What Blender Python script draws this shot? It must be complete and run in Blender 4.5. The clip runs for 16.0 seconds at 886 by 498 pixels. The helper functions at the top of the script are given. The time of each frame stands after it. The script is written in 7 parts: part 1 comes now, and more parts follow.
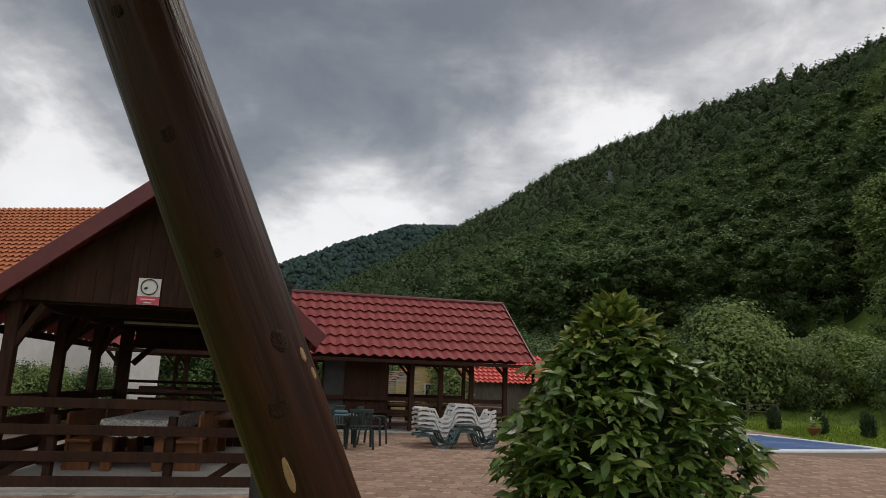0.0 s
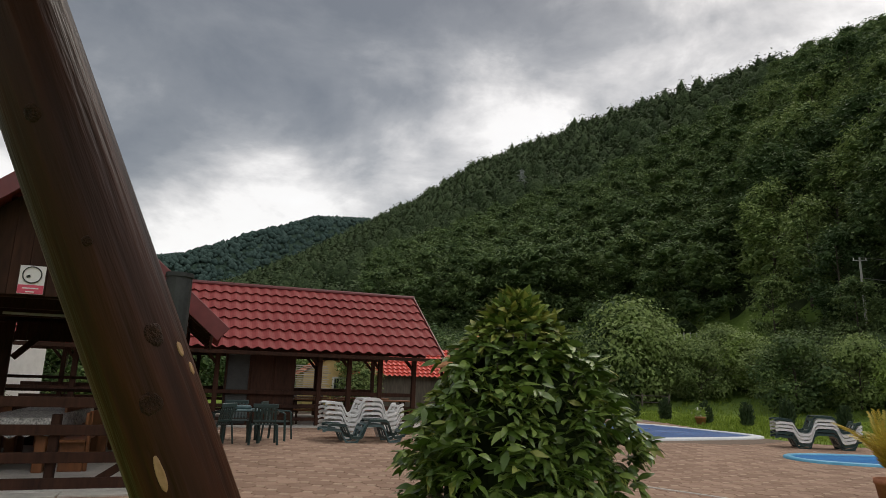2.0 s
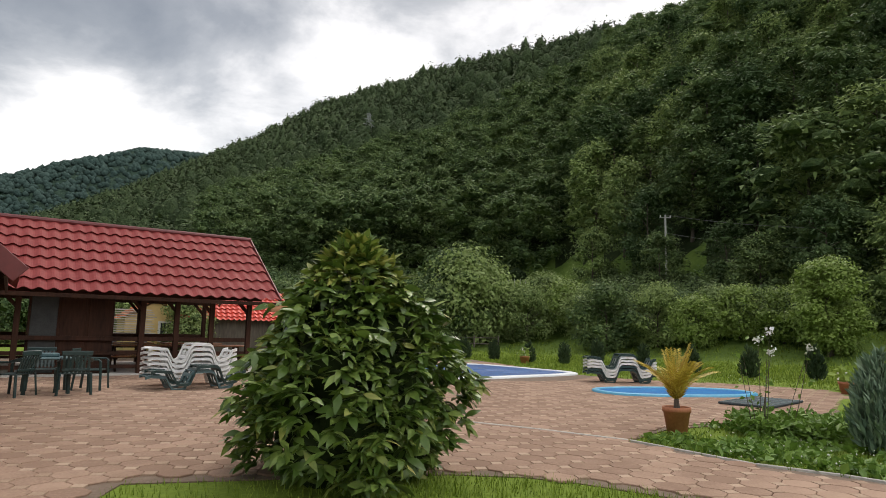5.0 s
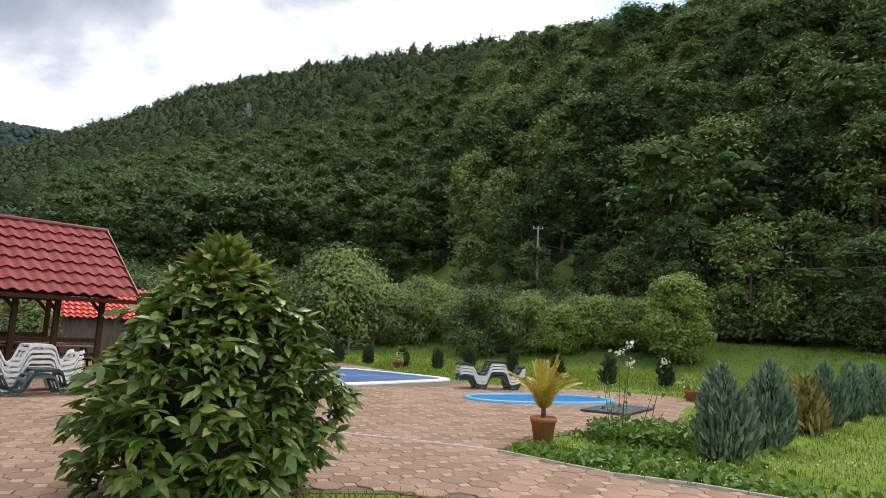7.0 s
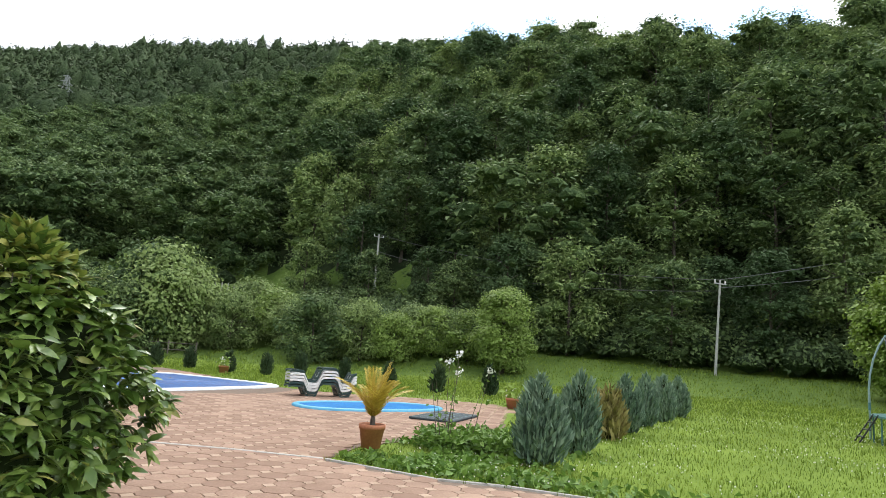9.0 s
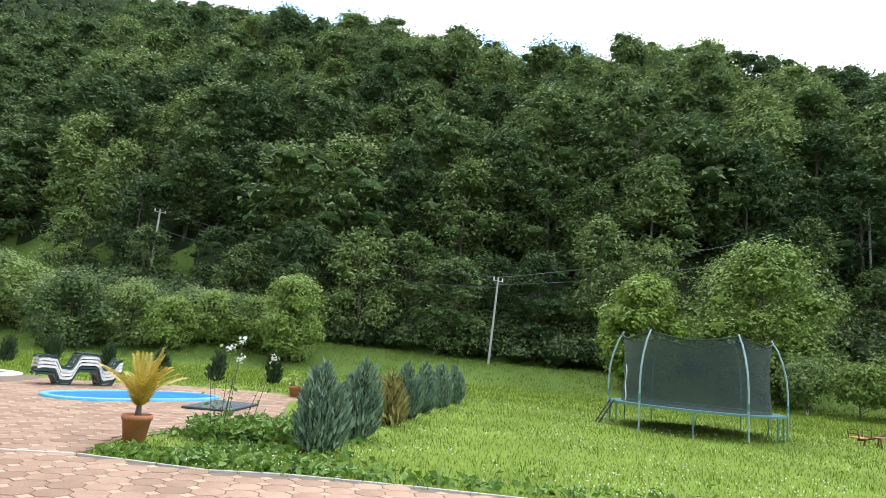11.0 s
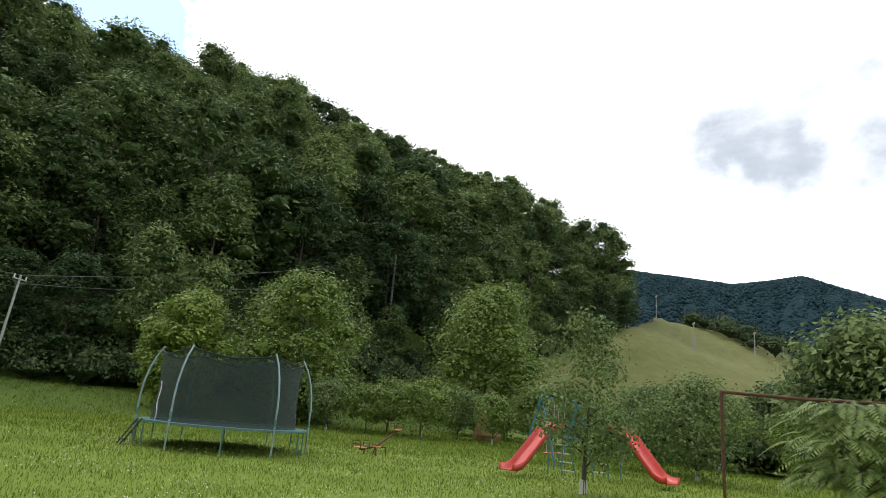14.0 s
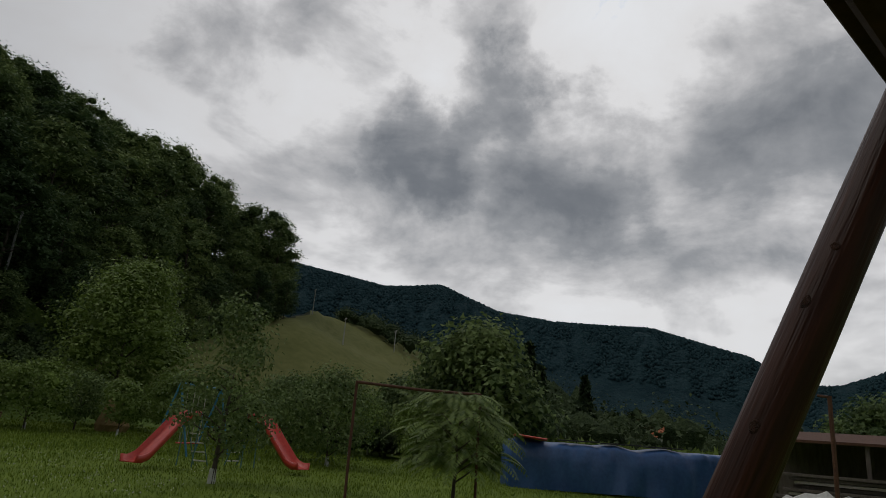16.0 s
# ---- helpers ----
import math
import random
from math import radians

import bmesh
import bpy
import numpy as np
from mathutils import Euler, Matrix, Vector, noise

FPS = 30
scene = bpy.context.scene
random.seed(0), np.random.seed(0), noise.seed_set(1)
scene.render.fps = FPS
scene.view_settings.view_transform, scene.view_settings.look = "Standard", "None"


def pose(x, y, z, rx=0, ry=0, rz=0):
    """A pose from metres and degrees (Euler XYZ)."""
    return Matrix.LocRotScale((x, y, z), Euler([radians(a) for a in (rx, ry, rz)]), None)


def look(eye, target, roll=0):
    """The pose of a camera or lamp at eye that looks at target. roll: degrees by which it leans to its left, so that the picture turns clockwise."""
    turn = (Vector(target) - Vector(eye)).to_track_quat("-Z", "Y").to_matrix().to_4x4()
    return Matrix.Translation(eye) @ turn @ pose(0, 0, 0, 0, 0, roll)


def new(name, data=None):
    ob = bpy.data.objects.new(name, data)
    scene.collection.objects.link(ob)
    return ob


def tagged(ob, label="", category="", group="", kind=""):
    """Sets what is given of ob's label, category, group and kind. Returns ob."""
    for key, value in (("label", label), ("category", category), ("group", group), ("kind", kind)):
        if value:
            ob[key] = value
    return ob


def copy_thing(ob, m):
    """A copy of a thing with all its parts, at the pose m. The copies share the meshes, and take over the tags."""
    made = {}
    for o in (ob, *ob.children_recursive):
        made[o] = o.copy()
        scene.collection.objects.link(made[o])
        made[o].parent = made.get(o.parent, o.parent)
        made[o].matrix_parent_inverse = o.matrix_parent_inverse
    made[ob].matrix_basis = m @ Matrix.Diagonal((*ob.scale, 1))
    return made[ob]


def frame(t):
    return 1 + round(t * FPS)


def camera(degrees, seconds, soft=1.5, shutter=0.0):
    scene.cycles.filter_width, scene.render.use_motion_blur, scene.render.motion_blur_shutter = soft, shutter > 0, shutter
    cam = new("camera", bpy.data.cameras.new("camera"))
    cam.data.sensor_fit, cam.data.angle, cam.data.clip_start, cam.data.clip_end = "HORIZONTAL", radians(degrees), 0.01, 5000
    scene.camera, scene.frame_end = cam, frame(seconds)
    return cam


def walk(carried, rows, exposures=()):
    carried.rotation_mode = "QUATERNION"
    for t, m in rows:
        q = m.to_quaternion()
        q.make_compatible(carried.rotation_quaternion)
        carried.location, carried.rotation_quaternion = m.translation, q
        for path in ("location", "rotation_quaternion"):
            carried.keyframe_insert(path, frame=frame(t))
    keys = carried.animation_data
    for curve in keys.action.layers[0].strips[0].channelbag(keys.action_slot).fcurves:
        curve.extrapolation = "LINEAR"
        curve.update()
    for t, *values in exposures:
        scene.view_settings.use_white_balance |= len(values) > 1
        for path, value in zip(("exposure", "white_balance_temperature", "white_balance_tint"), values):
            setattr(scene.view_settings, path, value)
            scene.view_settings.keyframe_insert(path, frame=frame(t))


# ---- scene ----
cam = camera(69.96, 16.0, soft=0.9)
PATH = [
    (0, (-0.000, -0.000, 1.500), (-0.000, 1.956, 1.919), 2.04),
    (0.5, (0.011, -0.004, 1.504), (0.060, 1.950, 1.929), 1.87),
    (1, (0.021, -0.008, 1.506), (0.136, 1.945, 1.920), 1.98),
    (1.5, (0.032, -0.011, 1.506), (0.227, 1.936, 1.920), 1.93),
    (2, (0.044, -0.011, 1.503), (0.317, 1.928, 1.912), 1.78),
    (2.5, (0.053, -0.013, 1.499), (0.366, 1.923, 1.888), 2.05),
    (3, (0.066, -0.014, 1.494), (0.442, 1.916, 1.861), 1.88),
    (3.5, (0.076, -0.007, 1.485), (0.531, 1.913, 1.815), 1.81),
    (4, (0.079, 0.006, 1.477), (0.614, 1.911, 1.770), 1.20),
    (4.2, (0.083, 0.017, 1.477), (0.674, 1.907, 1.755), 1.14),
    (6.3, (0.150, 0.200, 1.600), (1.104, 1.943, 1.824), 2.72),
    (6.5, (0.154, 0.212, 1.607), (1.151, 1.931, 1.833), 2.90),
    (7, (0.162, 0.233, 1.616), (1.254, 1.886, 1.886), 2.62),
    (7.5, (0.167, 0.245, 1.618), (1.338, 1.837, 1.928), 1.82),
    (8, (0.172, 0.251, 1.616), (1.477, 1.734, 1.928), 2.28),
    (8.2, (0.173, 0.252, 1.615), (1.506, 1.708, 1.935), 2.73),
    (10.3, (0.172, 0.241, 1.598), (1.894, 1.214, 1.892), 4.44),
    (10.5, (0.171, 0.238, 1.596), (1.925, 1.151, 1.897), 4.29),
    (11, (0.169, 0.226, 1.591), (1.979, 1.007, 1.930), 4.96),
    (11.5, (0.167, 0.207, 1.584), (2.060, 0.805, 1.830), 4.09),
    (12, (0.164, 0.184, 1.576), (2.123, 0.517, 1.806), 3.90),
    (12.5, (0.160, 0.160, 1.568), (2.139, 0.255, 1.842), 3.73),
    (13, (0.154, 0.138, 1.560), (2.127, -0.005, 1.853), 4.06),
    (13.5, (0.145, 0.118, 1.555), (2.088, -0.185, 1.919), 4.27),
    (14, (0.134, 0.098, 1.552), (1.997, -0.415, 2.066), 5.14),
    (14.5, (0.121, 0.075, 1.547), (1.854, -0.696, 2.181), 6.07),
    (15, (0.105, 0.052, 1.541), (1.769, -0.849, 2.188), 5.27),
    (15.5, (0.086, 0.029, 1.535), (1.542, -1.185, 2.172), 5.32),
    (16, (0.064, 0.007, 1.527), (1.399, -1.369, 2.097), 4.69),
]
EXPOSURES = [(0.0, -0.12, 6750, 10), (2.0, 0.0, 6900, 10), (4.0, 0.34, 6950, 10), (6.5, 0.80, 6600, 10), (8.0, 0.98, 6450, 9), (10.5, 1.58, 6200, 7), (12.0, 1.52, 6100, 7), (13.0, 1.32, 6250, 8),
             (13.5, 1.14, 6400, 9), (14.0, 0.75, 6500, 10), (14.5, -0.05, 6500, 10), (15.0, -0.85, 6550, 10), (15.5, -1.12, 6600, 10), (16.0, -1.25, 6600, 10)]
walk(cam, [(t, look(eye, target, roll)) for t, eye, target, roll in PATH], EXPOSURES)


# ---------------------------------------------------------------- sky and sun
def heading(az, el):
    """Unit vector from degrees clockwise of +y and degrees above the horizon."""
    a, e = radians(az), radians(el)
    return Vector((math.sin(a) * math.cos(e), math.cos(a) * math.cos(e), math.sin(e)))


SUN_AZ, SUN_EL = 35.0, 52.0
world = bpy.data.worlds.new("overcast_sky")
scene.world = world
world.use_nodes = True
wt = world.node_tree
wt.nodes.clear()


def wn(kind, **kw):
    n = wt.nodes.new(kind)
    for k, v in kw.items():
        n.inputs[k].default_value = v
    return n


def wmath(op, a, b=None, c=None):
    n = wt.nodes.new("ShaderNodeMath")
    n.operation = op
    for i, v in enumerate((a, b, c)):
        if v is None:
            continue
        if isinstance(v, (int, float)):
            n.inputs[i].default_value = v
        else:
            wt.links.new(v, n.inputs[i])
    return n.outputs[0]


coord = wn("ShaderNodeTexCoord")
split = wn("ShaderNodeSeparateXYZ")
wt.links.new(coord.outputs["Generated"], split.inputs[0])
up = wmath("ADD", wmath("MAXIMUM", split.outputs[2], 0.0), 0.32)
plane = wn("ShaderNodeCombineXYZ")
wt.links.new(wmath("DIVIDE", split.outputs[0], up), plane.inputs[0])
wt.links.new(wmath("DIVIDE", split.outputs[1], up), plane.inputs[1])
plane.inputs[2].default_value = 3.7


ragged = wn("ShaderNodeTexNoise", Scale=7.0, Detail=6.0, Roughness=0.6)
wt.links.new(coord.outputs["Generated"], ragged.inputs["Vector"])
shift = wn("ShaderNodeVectorMath")
shift.operation = "MULTIPLY_ADD"
wt.links.new(ragged.outputs["Color"], shift.inputs[0])
shift.inputs[1].default_value, shift.inputs[2].default_value = (0.22, 0.22, 0.22), (-0.11, -0.11, -0.11)
torn = wn("ShaderNodeVectorMath")
torn.operation = "ADD"
wt.links.new(coord.outputs["Generated"], torn.inputs[0])
wt.links.new(shift.outputs[0], torn.inputs[1])
torn_unit = wn("ShaderNodeVectorMath")
torn_unit.operation = "NORMALIZE"
wt.links.new(torn.outputs[0], torn_unit.inputs[0])


def lobe(az, el, width, source=None):
    """A soft round region of the sky, 1 in the middle."""
    d = wn("ShaderNodeVectorMath")
    d.operation = "DOT_PRODUCT"
    wt.links.new(source or coord.outputs["Generated"], d.inputs[0])
    d.inputs[1].default_value = heading(az, el)
    m = wn("ShaderNodeMapRange")
    m.interpolation_type = "SMOOTHSTEP"
    m.inputs[1].default_value, m.inputs[2].default_value = math.cos(radians(width)), 1.0
    wt.links.new(d.outputs["Value"], m.inputs[0])
    return m.outputs[0]


big = wn("ShaderNodeTexNoise", Scale=0.9, Detail=7.0, Roughness=0.55, Distortion=0.25)
wt.links.new(plane.outputs[0], big.inputs["Vector"])
puff = wn("ShaderNodeTexNoise", Scale=4.2, Detail=8.0, Roughness=0.58, Distortion=0.25)
lift = wn("ShaderNodeMapping")
lift.inputs["Scale"].default_value = (1.0, 1.0, 1.7)
wt.links.new(coord.outputs["Generated"], lift.inputs[0])
wt.links.new(lift.outputs[0], puff.inputs["Vector"])
cover = wmath("ADD", wmath("MULTIPLY", big.outputs[0], 0.50), wmath("MULTIPLY", puff.outputs[0], 0.50))
# the heavy bank over the valley's end, the thin bright cloud over the wooded hill, mixed cloud down the valley
for az, el, width, k in ((-6, 36, 30, 0.17), (14, 46, 26, 0.12), (75, 36, 50, -0.17), (150, 36, 44, -0.03), (-36, 34, 20, 0.08), (-34, 16, 9, -0.05), (-9, 15, 11, -0.14), (4, 18, 8, -0.11), (14, 24, 8, -0.13), (25, 31, 9, -0.09), (128, 22, 16, -0.03)):
    cover = wmath("ADD", cover, wmath("MULTIPLY", lobe(az, el, width), k))
# single ragged clouds and gaps
for az, el, width, k in ((133.4, 25.3, 6.5, 0.14), (147.6, 25.0, 9.0, 0.12), (140.6, 30.7, 5.5, 0.10), (166, 31, 14, 0.06), (113, 34, 10, 0.06), (126, 36, 9, 0.05), (150, 10.5, 7, -0.06),
                         (127.4, 14.5, 6, -0.04), (146, 38, 17, -0.10), (158, 34, 14, -0.06), (51.4, 30, 6, -0.35), (73.5, 30, 6, -0.30), (24, 28.5, 10, 0.10)):
    cover = wmath("ADD", cover, wmath("MULTIPLY", lobe(az, el, width, torn_unit.outputs[0]), k))
ramp = wn("ShaderNodeValToRGB")
wt.links.new(cover, ramp.inputs[0])
els = ramp.color_ramp.elements
els[0].position, els[0].color = 0.26, (0.42, 0.60, 0.90, 1)
els[1].position, els[1].color = 0.30, (0.92, 0.94, 0.97, 1)
for p, c in ((0.44, (0.86, 0.86, 0.87)), (0.50, (0.58, 0.58, 0.59)), (0.57, (0.34, 0.35, 0.365)), (0.66, (0.20, 0.212, 0.228)), (0.76, (0.135, 0.147, 0.163))):
    e = els.new(p)
    e.color = (*c, 1)
nishita = wn("ShaderNodeTexSky")
nishita.sky_type, nishita.sun_disc = "NISHITA", False
nishita.sun_elevation, nishita.sun_rotation = radians(SUN_EL), radians(SUN_AZ)
back = wn("ShaderNodeBackground", Strength=0.02)
wt.links.new(nishita.outputs[0], back.inputs[0])
cloud = wn("ShaderNodeBackground", Strength=1.0)
wt.links.new(ramp.outputs[0], cloud.inputs[0])
# thinner, brighter cloud down the valley
wt.links.new(wmath("ADD", wmath("MULTIPLY", lobe(150, 25, 60), 0.9), 1.0), cloud.inputs[1])
both = wn("ShaderNodeAddShader")
wt.links.new(back.outputs[0], both.inputs[0])
wt.links.new(cloud.outputs[0], both.inputs[1])
wout = wn("ShaderNodeOutputWorld")
wt.links.new(both.outputs[0], wout.inputs[0])

sun = new("sun", bpy.data.lights.new("sun", "SUN"))
sun.data.energy, sun.data.angle, sun.data.color = 0.9, radians(25), (1.0, 0.95, 0.88)
sun.matrix_world = look(heading(SUN_AZ, SUN_EL) * 60, (0, 0, 0))


# ---------------------------------------------------------------- materials
def material(name, dark, light, scale=4.0, rough=0.7, bump=0.15, metal=0.0, fine=6.0, stretch=(1, 1, 1), island=0.0, thing=0.0, spec=0.5, wear=None, trans=0.0):
    """Two-scale procedural surface. dark, light: base colours it wanders between; island, thing: how far pieces, or things, differ in tone."""
    m = bpy.data.materials.new(name)
    m.use_nodes = True
    t = m.node_tree
    b = t.nodes["Principled BSDF"]
    b.inputs["Roughness"].default_value, b.inputs["Metallic"].default_value = rough, metal
    b.inputs["Specular IOR Level"].default_value = spec
    co = t.nodes.new("ShaderNodeTexCoord")
    mp = t.nodes.new("ShaderNodeMapping")
    mp.inputs["Scale"].default_value = stretch
    t.links.new(co.outputs["Object"], mp.inputs[0])
    n1 = t.nodes.new("ShaderNodeTexNoise")
    n1.inputs["Scale"].default_value, n1.inputs["Detail"].default_value, n1.inputs["Roughness"].default_value = scale, 5.0, 0.6
    n2 = t.nodes.new("ShaderNodeTexNoise")
    n2.inputs["Scale"].default_value, n2.inputs["Detail"].default_value = scale * fine, 4.0
    t.links.new(mp.outputs[0], n1.inputs["Vector"])
    t.links.new(mp.outputs[0], n2.inputs["Vector"])
    mix = t.nodes.new("ShaderNodeMath")
    mix.operation = "MULTIPLY_ADD"
    mix.inputs[1].default_value = 0.45
    t.links.new(n2.outputs[0], mix.inputs[0])
    half = t.nodes.new("ShaderNodeMath")
    half.operation = "MULTIPLY"
    half.inputs[1].default_value = 0.55
    t.links.new(n1.outputs[0], half.inputs[0])
    t.links.new(half.outputs[0], mix.inputs[2])
    value = mix.outputs[0]
    for amount, node, out in ((island, "ShaderNodeNewGeometry", "Random Per Island"), (thing, "ShaderNodeObjectInfo", "Random")):
        if amount:
            g = t.nodes.new(node)
            k = t.nodes.new("ShaderNodeMath")
            k.operation = "MULTIPLY_ADD"
            k.inputs[1].default_value = amount
            t.links.new(g.outputs[out], k.inputs[0])
            s = t.nodes.new("ShaderNodeMath")
            s.operation = "SUBTRACT"
            s.inputs[1].default_value = amount * 0.5
            t.links.new(value, s.inputs[0])
            t.links.new(s.outputs[0], k.inputs[2])
            value = k.outputs[0]
    r = t.nodes.new("ShaderNodeValToRGB")
    e = r.color_ramp.elements
    e[0].position, e[0].color = 0.32, (*dark, 1)
    e[1].position, e[1].color = 0.68, (*light, 1)
    if wear:
        w = e.new(0.75)
        w.color = (*wear, 1)
    t.links.new(value, r.inputs[0])
    t.links.new(r.outputs[0], b.inputs["Base Color"])
    if bump:
        bp = t.nodes.new("ShaderNodeBump")
        bp.inputs["Strength"].default_value, bp.inputs["Distance"].default_value = bump, 0.02
        t.links.new(mix.outputs[0], bp.inputs["Height"])
        t.links.new(bp.outputs[0], b.inputs["Normal"])
    if trans:
        tr = t.nodes.new("ShaderNodeBsdfTranslucent")
        t.links.new(r.outputs[0], tr.inputs[0])
        mx = t.nodes.new("ShaderNodeMixShader")
        mx.inputs[0].default_value = trans
        t.links.new(b.outputs[0], mx.inputs[1])
        t.links.new(tr.outputs[0], mx.inputs[2])
        t.links.new(mx.outputs[0], t.nodes["Material Output"].inputs[0])
    return m


def foliage(name, dark, light, grain=1.6, patch=0.14, bump=1.0, depth=0.3, thing=0.0):
    """Massed leaves seen from afar: tone wanders from tree to tree and from spray to spray, with deep relief."""
    m = bpy.data.materials.new(name)
    m.use_nodes = True
    t = m.node_tree
    b = t.nodes["Principled BSDF"]
    b.inputs["Roughness"].default_value, b.inputs["Specular IOR Level"].default_value = 0.9, 0.04
    co = t.nodes.new("ShaderNodeTexCoord")
    outs = []
    for sc, det in ((patch, 2.0), (grain, 6.0), (grain * 2.6, 3.0)):
        n = t.nodes.new("ShaderNodeTexNoise")
        n.inputs["Scale"].default_value, n.inputs["Detail"].default_value, n.inputs["Roughness"].default_value = sc, det, 0.65
        t.links.new(co.outputs["Object"], n.inputs["Vector"])
        outs.append(n.outputs[0])

    def mad(a, k, c):
        n = t.nodes.new("ShaderNodeMath")
        n.operation = "MULTIPLY_ADD"
        t.links.new(a, n.inputs[0])
        n.inputs[1].default_value = k
        if isinstance(c, float):
            n.inputs[2].default_value = c
        else:
            t.links.new(c, n.inputs[2])
        return n.outputs[0]
    v = mad(outs[0], 0.55, mad(outs[1], 0.75, -0.15))
    if thing:
        g = t.nodes.new("ShaderNodeObjectInfo")
        v = mad(g.outputs["Random"], thing, mad(v, 1.0, -thing / 2))
    r = t.nodes.new("ShaderNodeValToRGB")
    e = r.color_ramp.elements
    e[0].position, e[0].color = 0.34, (*dark, 1)
    e[1].position, e[1].color = 0.70, (*light, 1)
    t.links.new(v, r.inputs[0])
    t.links.new(r.outputs[0], b.inputs["Base Color"])
    bp = t.nodes.new("ShaderNodeBump")
    bp.inputs["Strength"].default_value, bp.inputs["Distance"].default_value = bump, depth
    t.links.new(mad(outs[1], 1.0, mad(outs[2], 0.6, 0.0)), bp.inputs["Height"])
    t.links.new(bp.outputs[0], b.inputs["Normal"])
    return m


M = {}
# crown fill, darker than its leaf cards: shade between sprays is in the colour
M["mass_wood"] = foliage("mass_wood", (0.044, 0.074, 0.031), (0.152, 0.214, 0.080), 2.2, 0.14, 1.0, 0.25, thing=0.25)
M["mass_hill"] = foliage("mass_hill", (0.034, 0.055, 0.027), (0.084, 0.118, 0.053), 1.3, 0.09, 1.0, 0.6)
# far crowns: the haze of distance is mixed into these two colours
M["mass_haze_green"] = foliage("mass_haze_green", (0.034, 0.060, 0.054), (0.058, 0.090, 0.078), 0.35, 0.02, 0.5, 2.0)
M["mass_haze_blue"] = foliage("mass_haze_blue", (0.016, 0.040, 0.047), (0.032, 0.066, 0.074), 0.30, 0.02, 0.4, 2.0)
M["mass_bright"] = foliage("mass_bright", (0.075, 0.120, 0.024), (0.22, 0.31, 0.07), 3.0, 0.3, 1.0, 0.15, thing=0.22)
M["mass_yellow"] = foliage("mass_yellow", (0.075, 0.120, 0.020), (0.220, 0.300, 0.060), 3.0, 0.3, 1.0, 0.15)
M["lawn"] = material("lawn", (0.095, 0.145, 0.016), (0.185, 0.260, 0.038), 0.5, 0.9, 0.5, fine=30, spec=0.15)
M["meadow"] = material("meadow", (0.11, 0.125, 0.040), (0.20, 0.205, 0.075), 0.06, 0.95, 0.3, fine=14, spec=0.1)
M["bank"] = material("bank", (0.060, 0.105, 0.020), (0.135, 0.195, 0.045), 0.25, 0.95, 0.8, fine=12, spec=0.1)
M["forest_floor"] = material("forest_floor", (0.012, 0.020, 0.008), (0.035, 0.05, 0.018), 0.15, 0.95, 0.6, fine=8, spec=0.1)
# distant slopes: blue-green base colour stands in for aerial haze
M["wood_haze_blue"] = foliage("wood_haze_blue", (0.011, 0.032, 0.040), (0.030, 0.064, 0.072), 0.06, 0.008, 1.0, 9.0)
M["wood_haze_green"] = foliage("wood_haze_green", (0.024, 0.046, 0.036), (0.060, 0.094, 0.066), 0.07, 0.009, 1.0, 8.0)
M["leaf_wood"] = material("leaf_wood", (0.066, 0.112, 0.045), (0.240, 0.318, 0.110), 0.16, 0.65, 0.0, fine=6, island=0.16, thing=0.55, spec=0.2, trans=0.25)
M["leaf_far"] = material("leaf_far", (0.041, 0.065, 0.031), (0.096, 0.132, 0.058), 0.07, 0.7, 0.0, fine=4, island=0.14, spec=0.12)
M["leaf_scrub"] = material("leaf_scrub", (0.052, 0.088, 0.036), (0.150, 0.208, 0.074), 0.16, 0.65, 0.0, fine=6, island=0.16, spec=0.2, trans=0.2)
# near-black crown filling: shade among the inner leaves, put into the colour
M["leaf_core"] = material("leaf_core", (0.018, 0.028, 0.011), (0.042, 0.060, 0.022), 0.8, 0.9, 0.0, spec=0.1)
M["leaf_bright"] = material("leaf_bright", (0.115, 0.180, 0.034), (0.25, 0.35, 0.080), 0.6, 0.55, 0.0, island=0.3, thing=0.25, spec=0.35, trans=0.25)
M["leaf_yellow"] = material("leaf_yellow", (0.15, 0.23, 0.035), (0.30, 0.41, 0.075), 0.6, 0.55, 0.0, island=0.3, thing=0.2, spec=0.35, trans=0.25)
M["bark"] = material("bark", (0.045, 0.035, 0.028), (0.14, 0.115, 0.09), 3.0, 0.9, 0.6, stretch=(1, 1, 0.25))

M["dark_wood"] = material("dark_wood", (0.016, 0.007, 0.0045), (0.062, 0.026, 0.015), 2.2, 0.75, 0.3, stretch=(1, 1, 0.18), fine=9, spec=0.2)
M["log_wood"] = material("log_wood", (0.007, 0.0027, 0.0017), (0.088, 0.026, 0.0105), 7.0, 0.48, 0.8, stretch=(1, 1, 0.06), fine=7, spec=0.28)
M["bare_wood"] = material("bare_wood", (0.36, 0.20, 0.10), (0.55, 0.34, 0.18), 20.0, 0.7, 0.2)
M["knot_wood"] = material("knot_wood", (0.012, 0.005, 0.003), (0.085, 0.032, 0.016), 55.0, 0.6, 0.9, spec=0.3)
M["orange_wood"] = material("orange_wood", (0.12, 0.042, 0.013), (0.28, 0.105, 0.035), 3.0, 0.5, 0.2, stretch=(1, 1, 0.2))
M["plank_wood"] = material("plank_wood", (0.32, 0.29, 0.24), (0.60, 0.56, 0.49), 3.0, 0.8, 0.2, thing=0.3)
M["old_wood"] = material("old_wood", (0.06, 0.05, 0.042), (0.17, 0.145, 0.12), 2.0, 0.9, 0.4, stretch=(1, 1, 0.2))
M["red_roof"] = material("red_roof", (0.190, 0.027, 0.027), (0.270, 0.054, 0.050), 0.7, 0.70, 0.04, fine=14, spec=0.25)
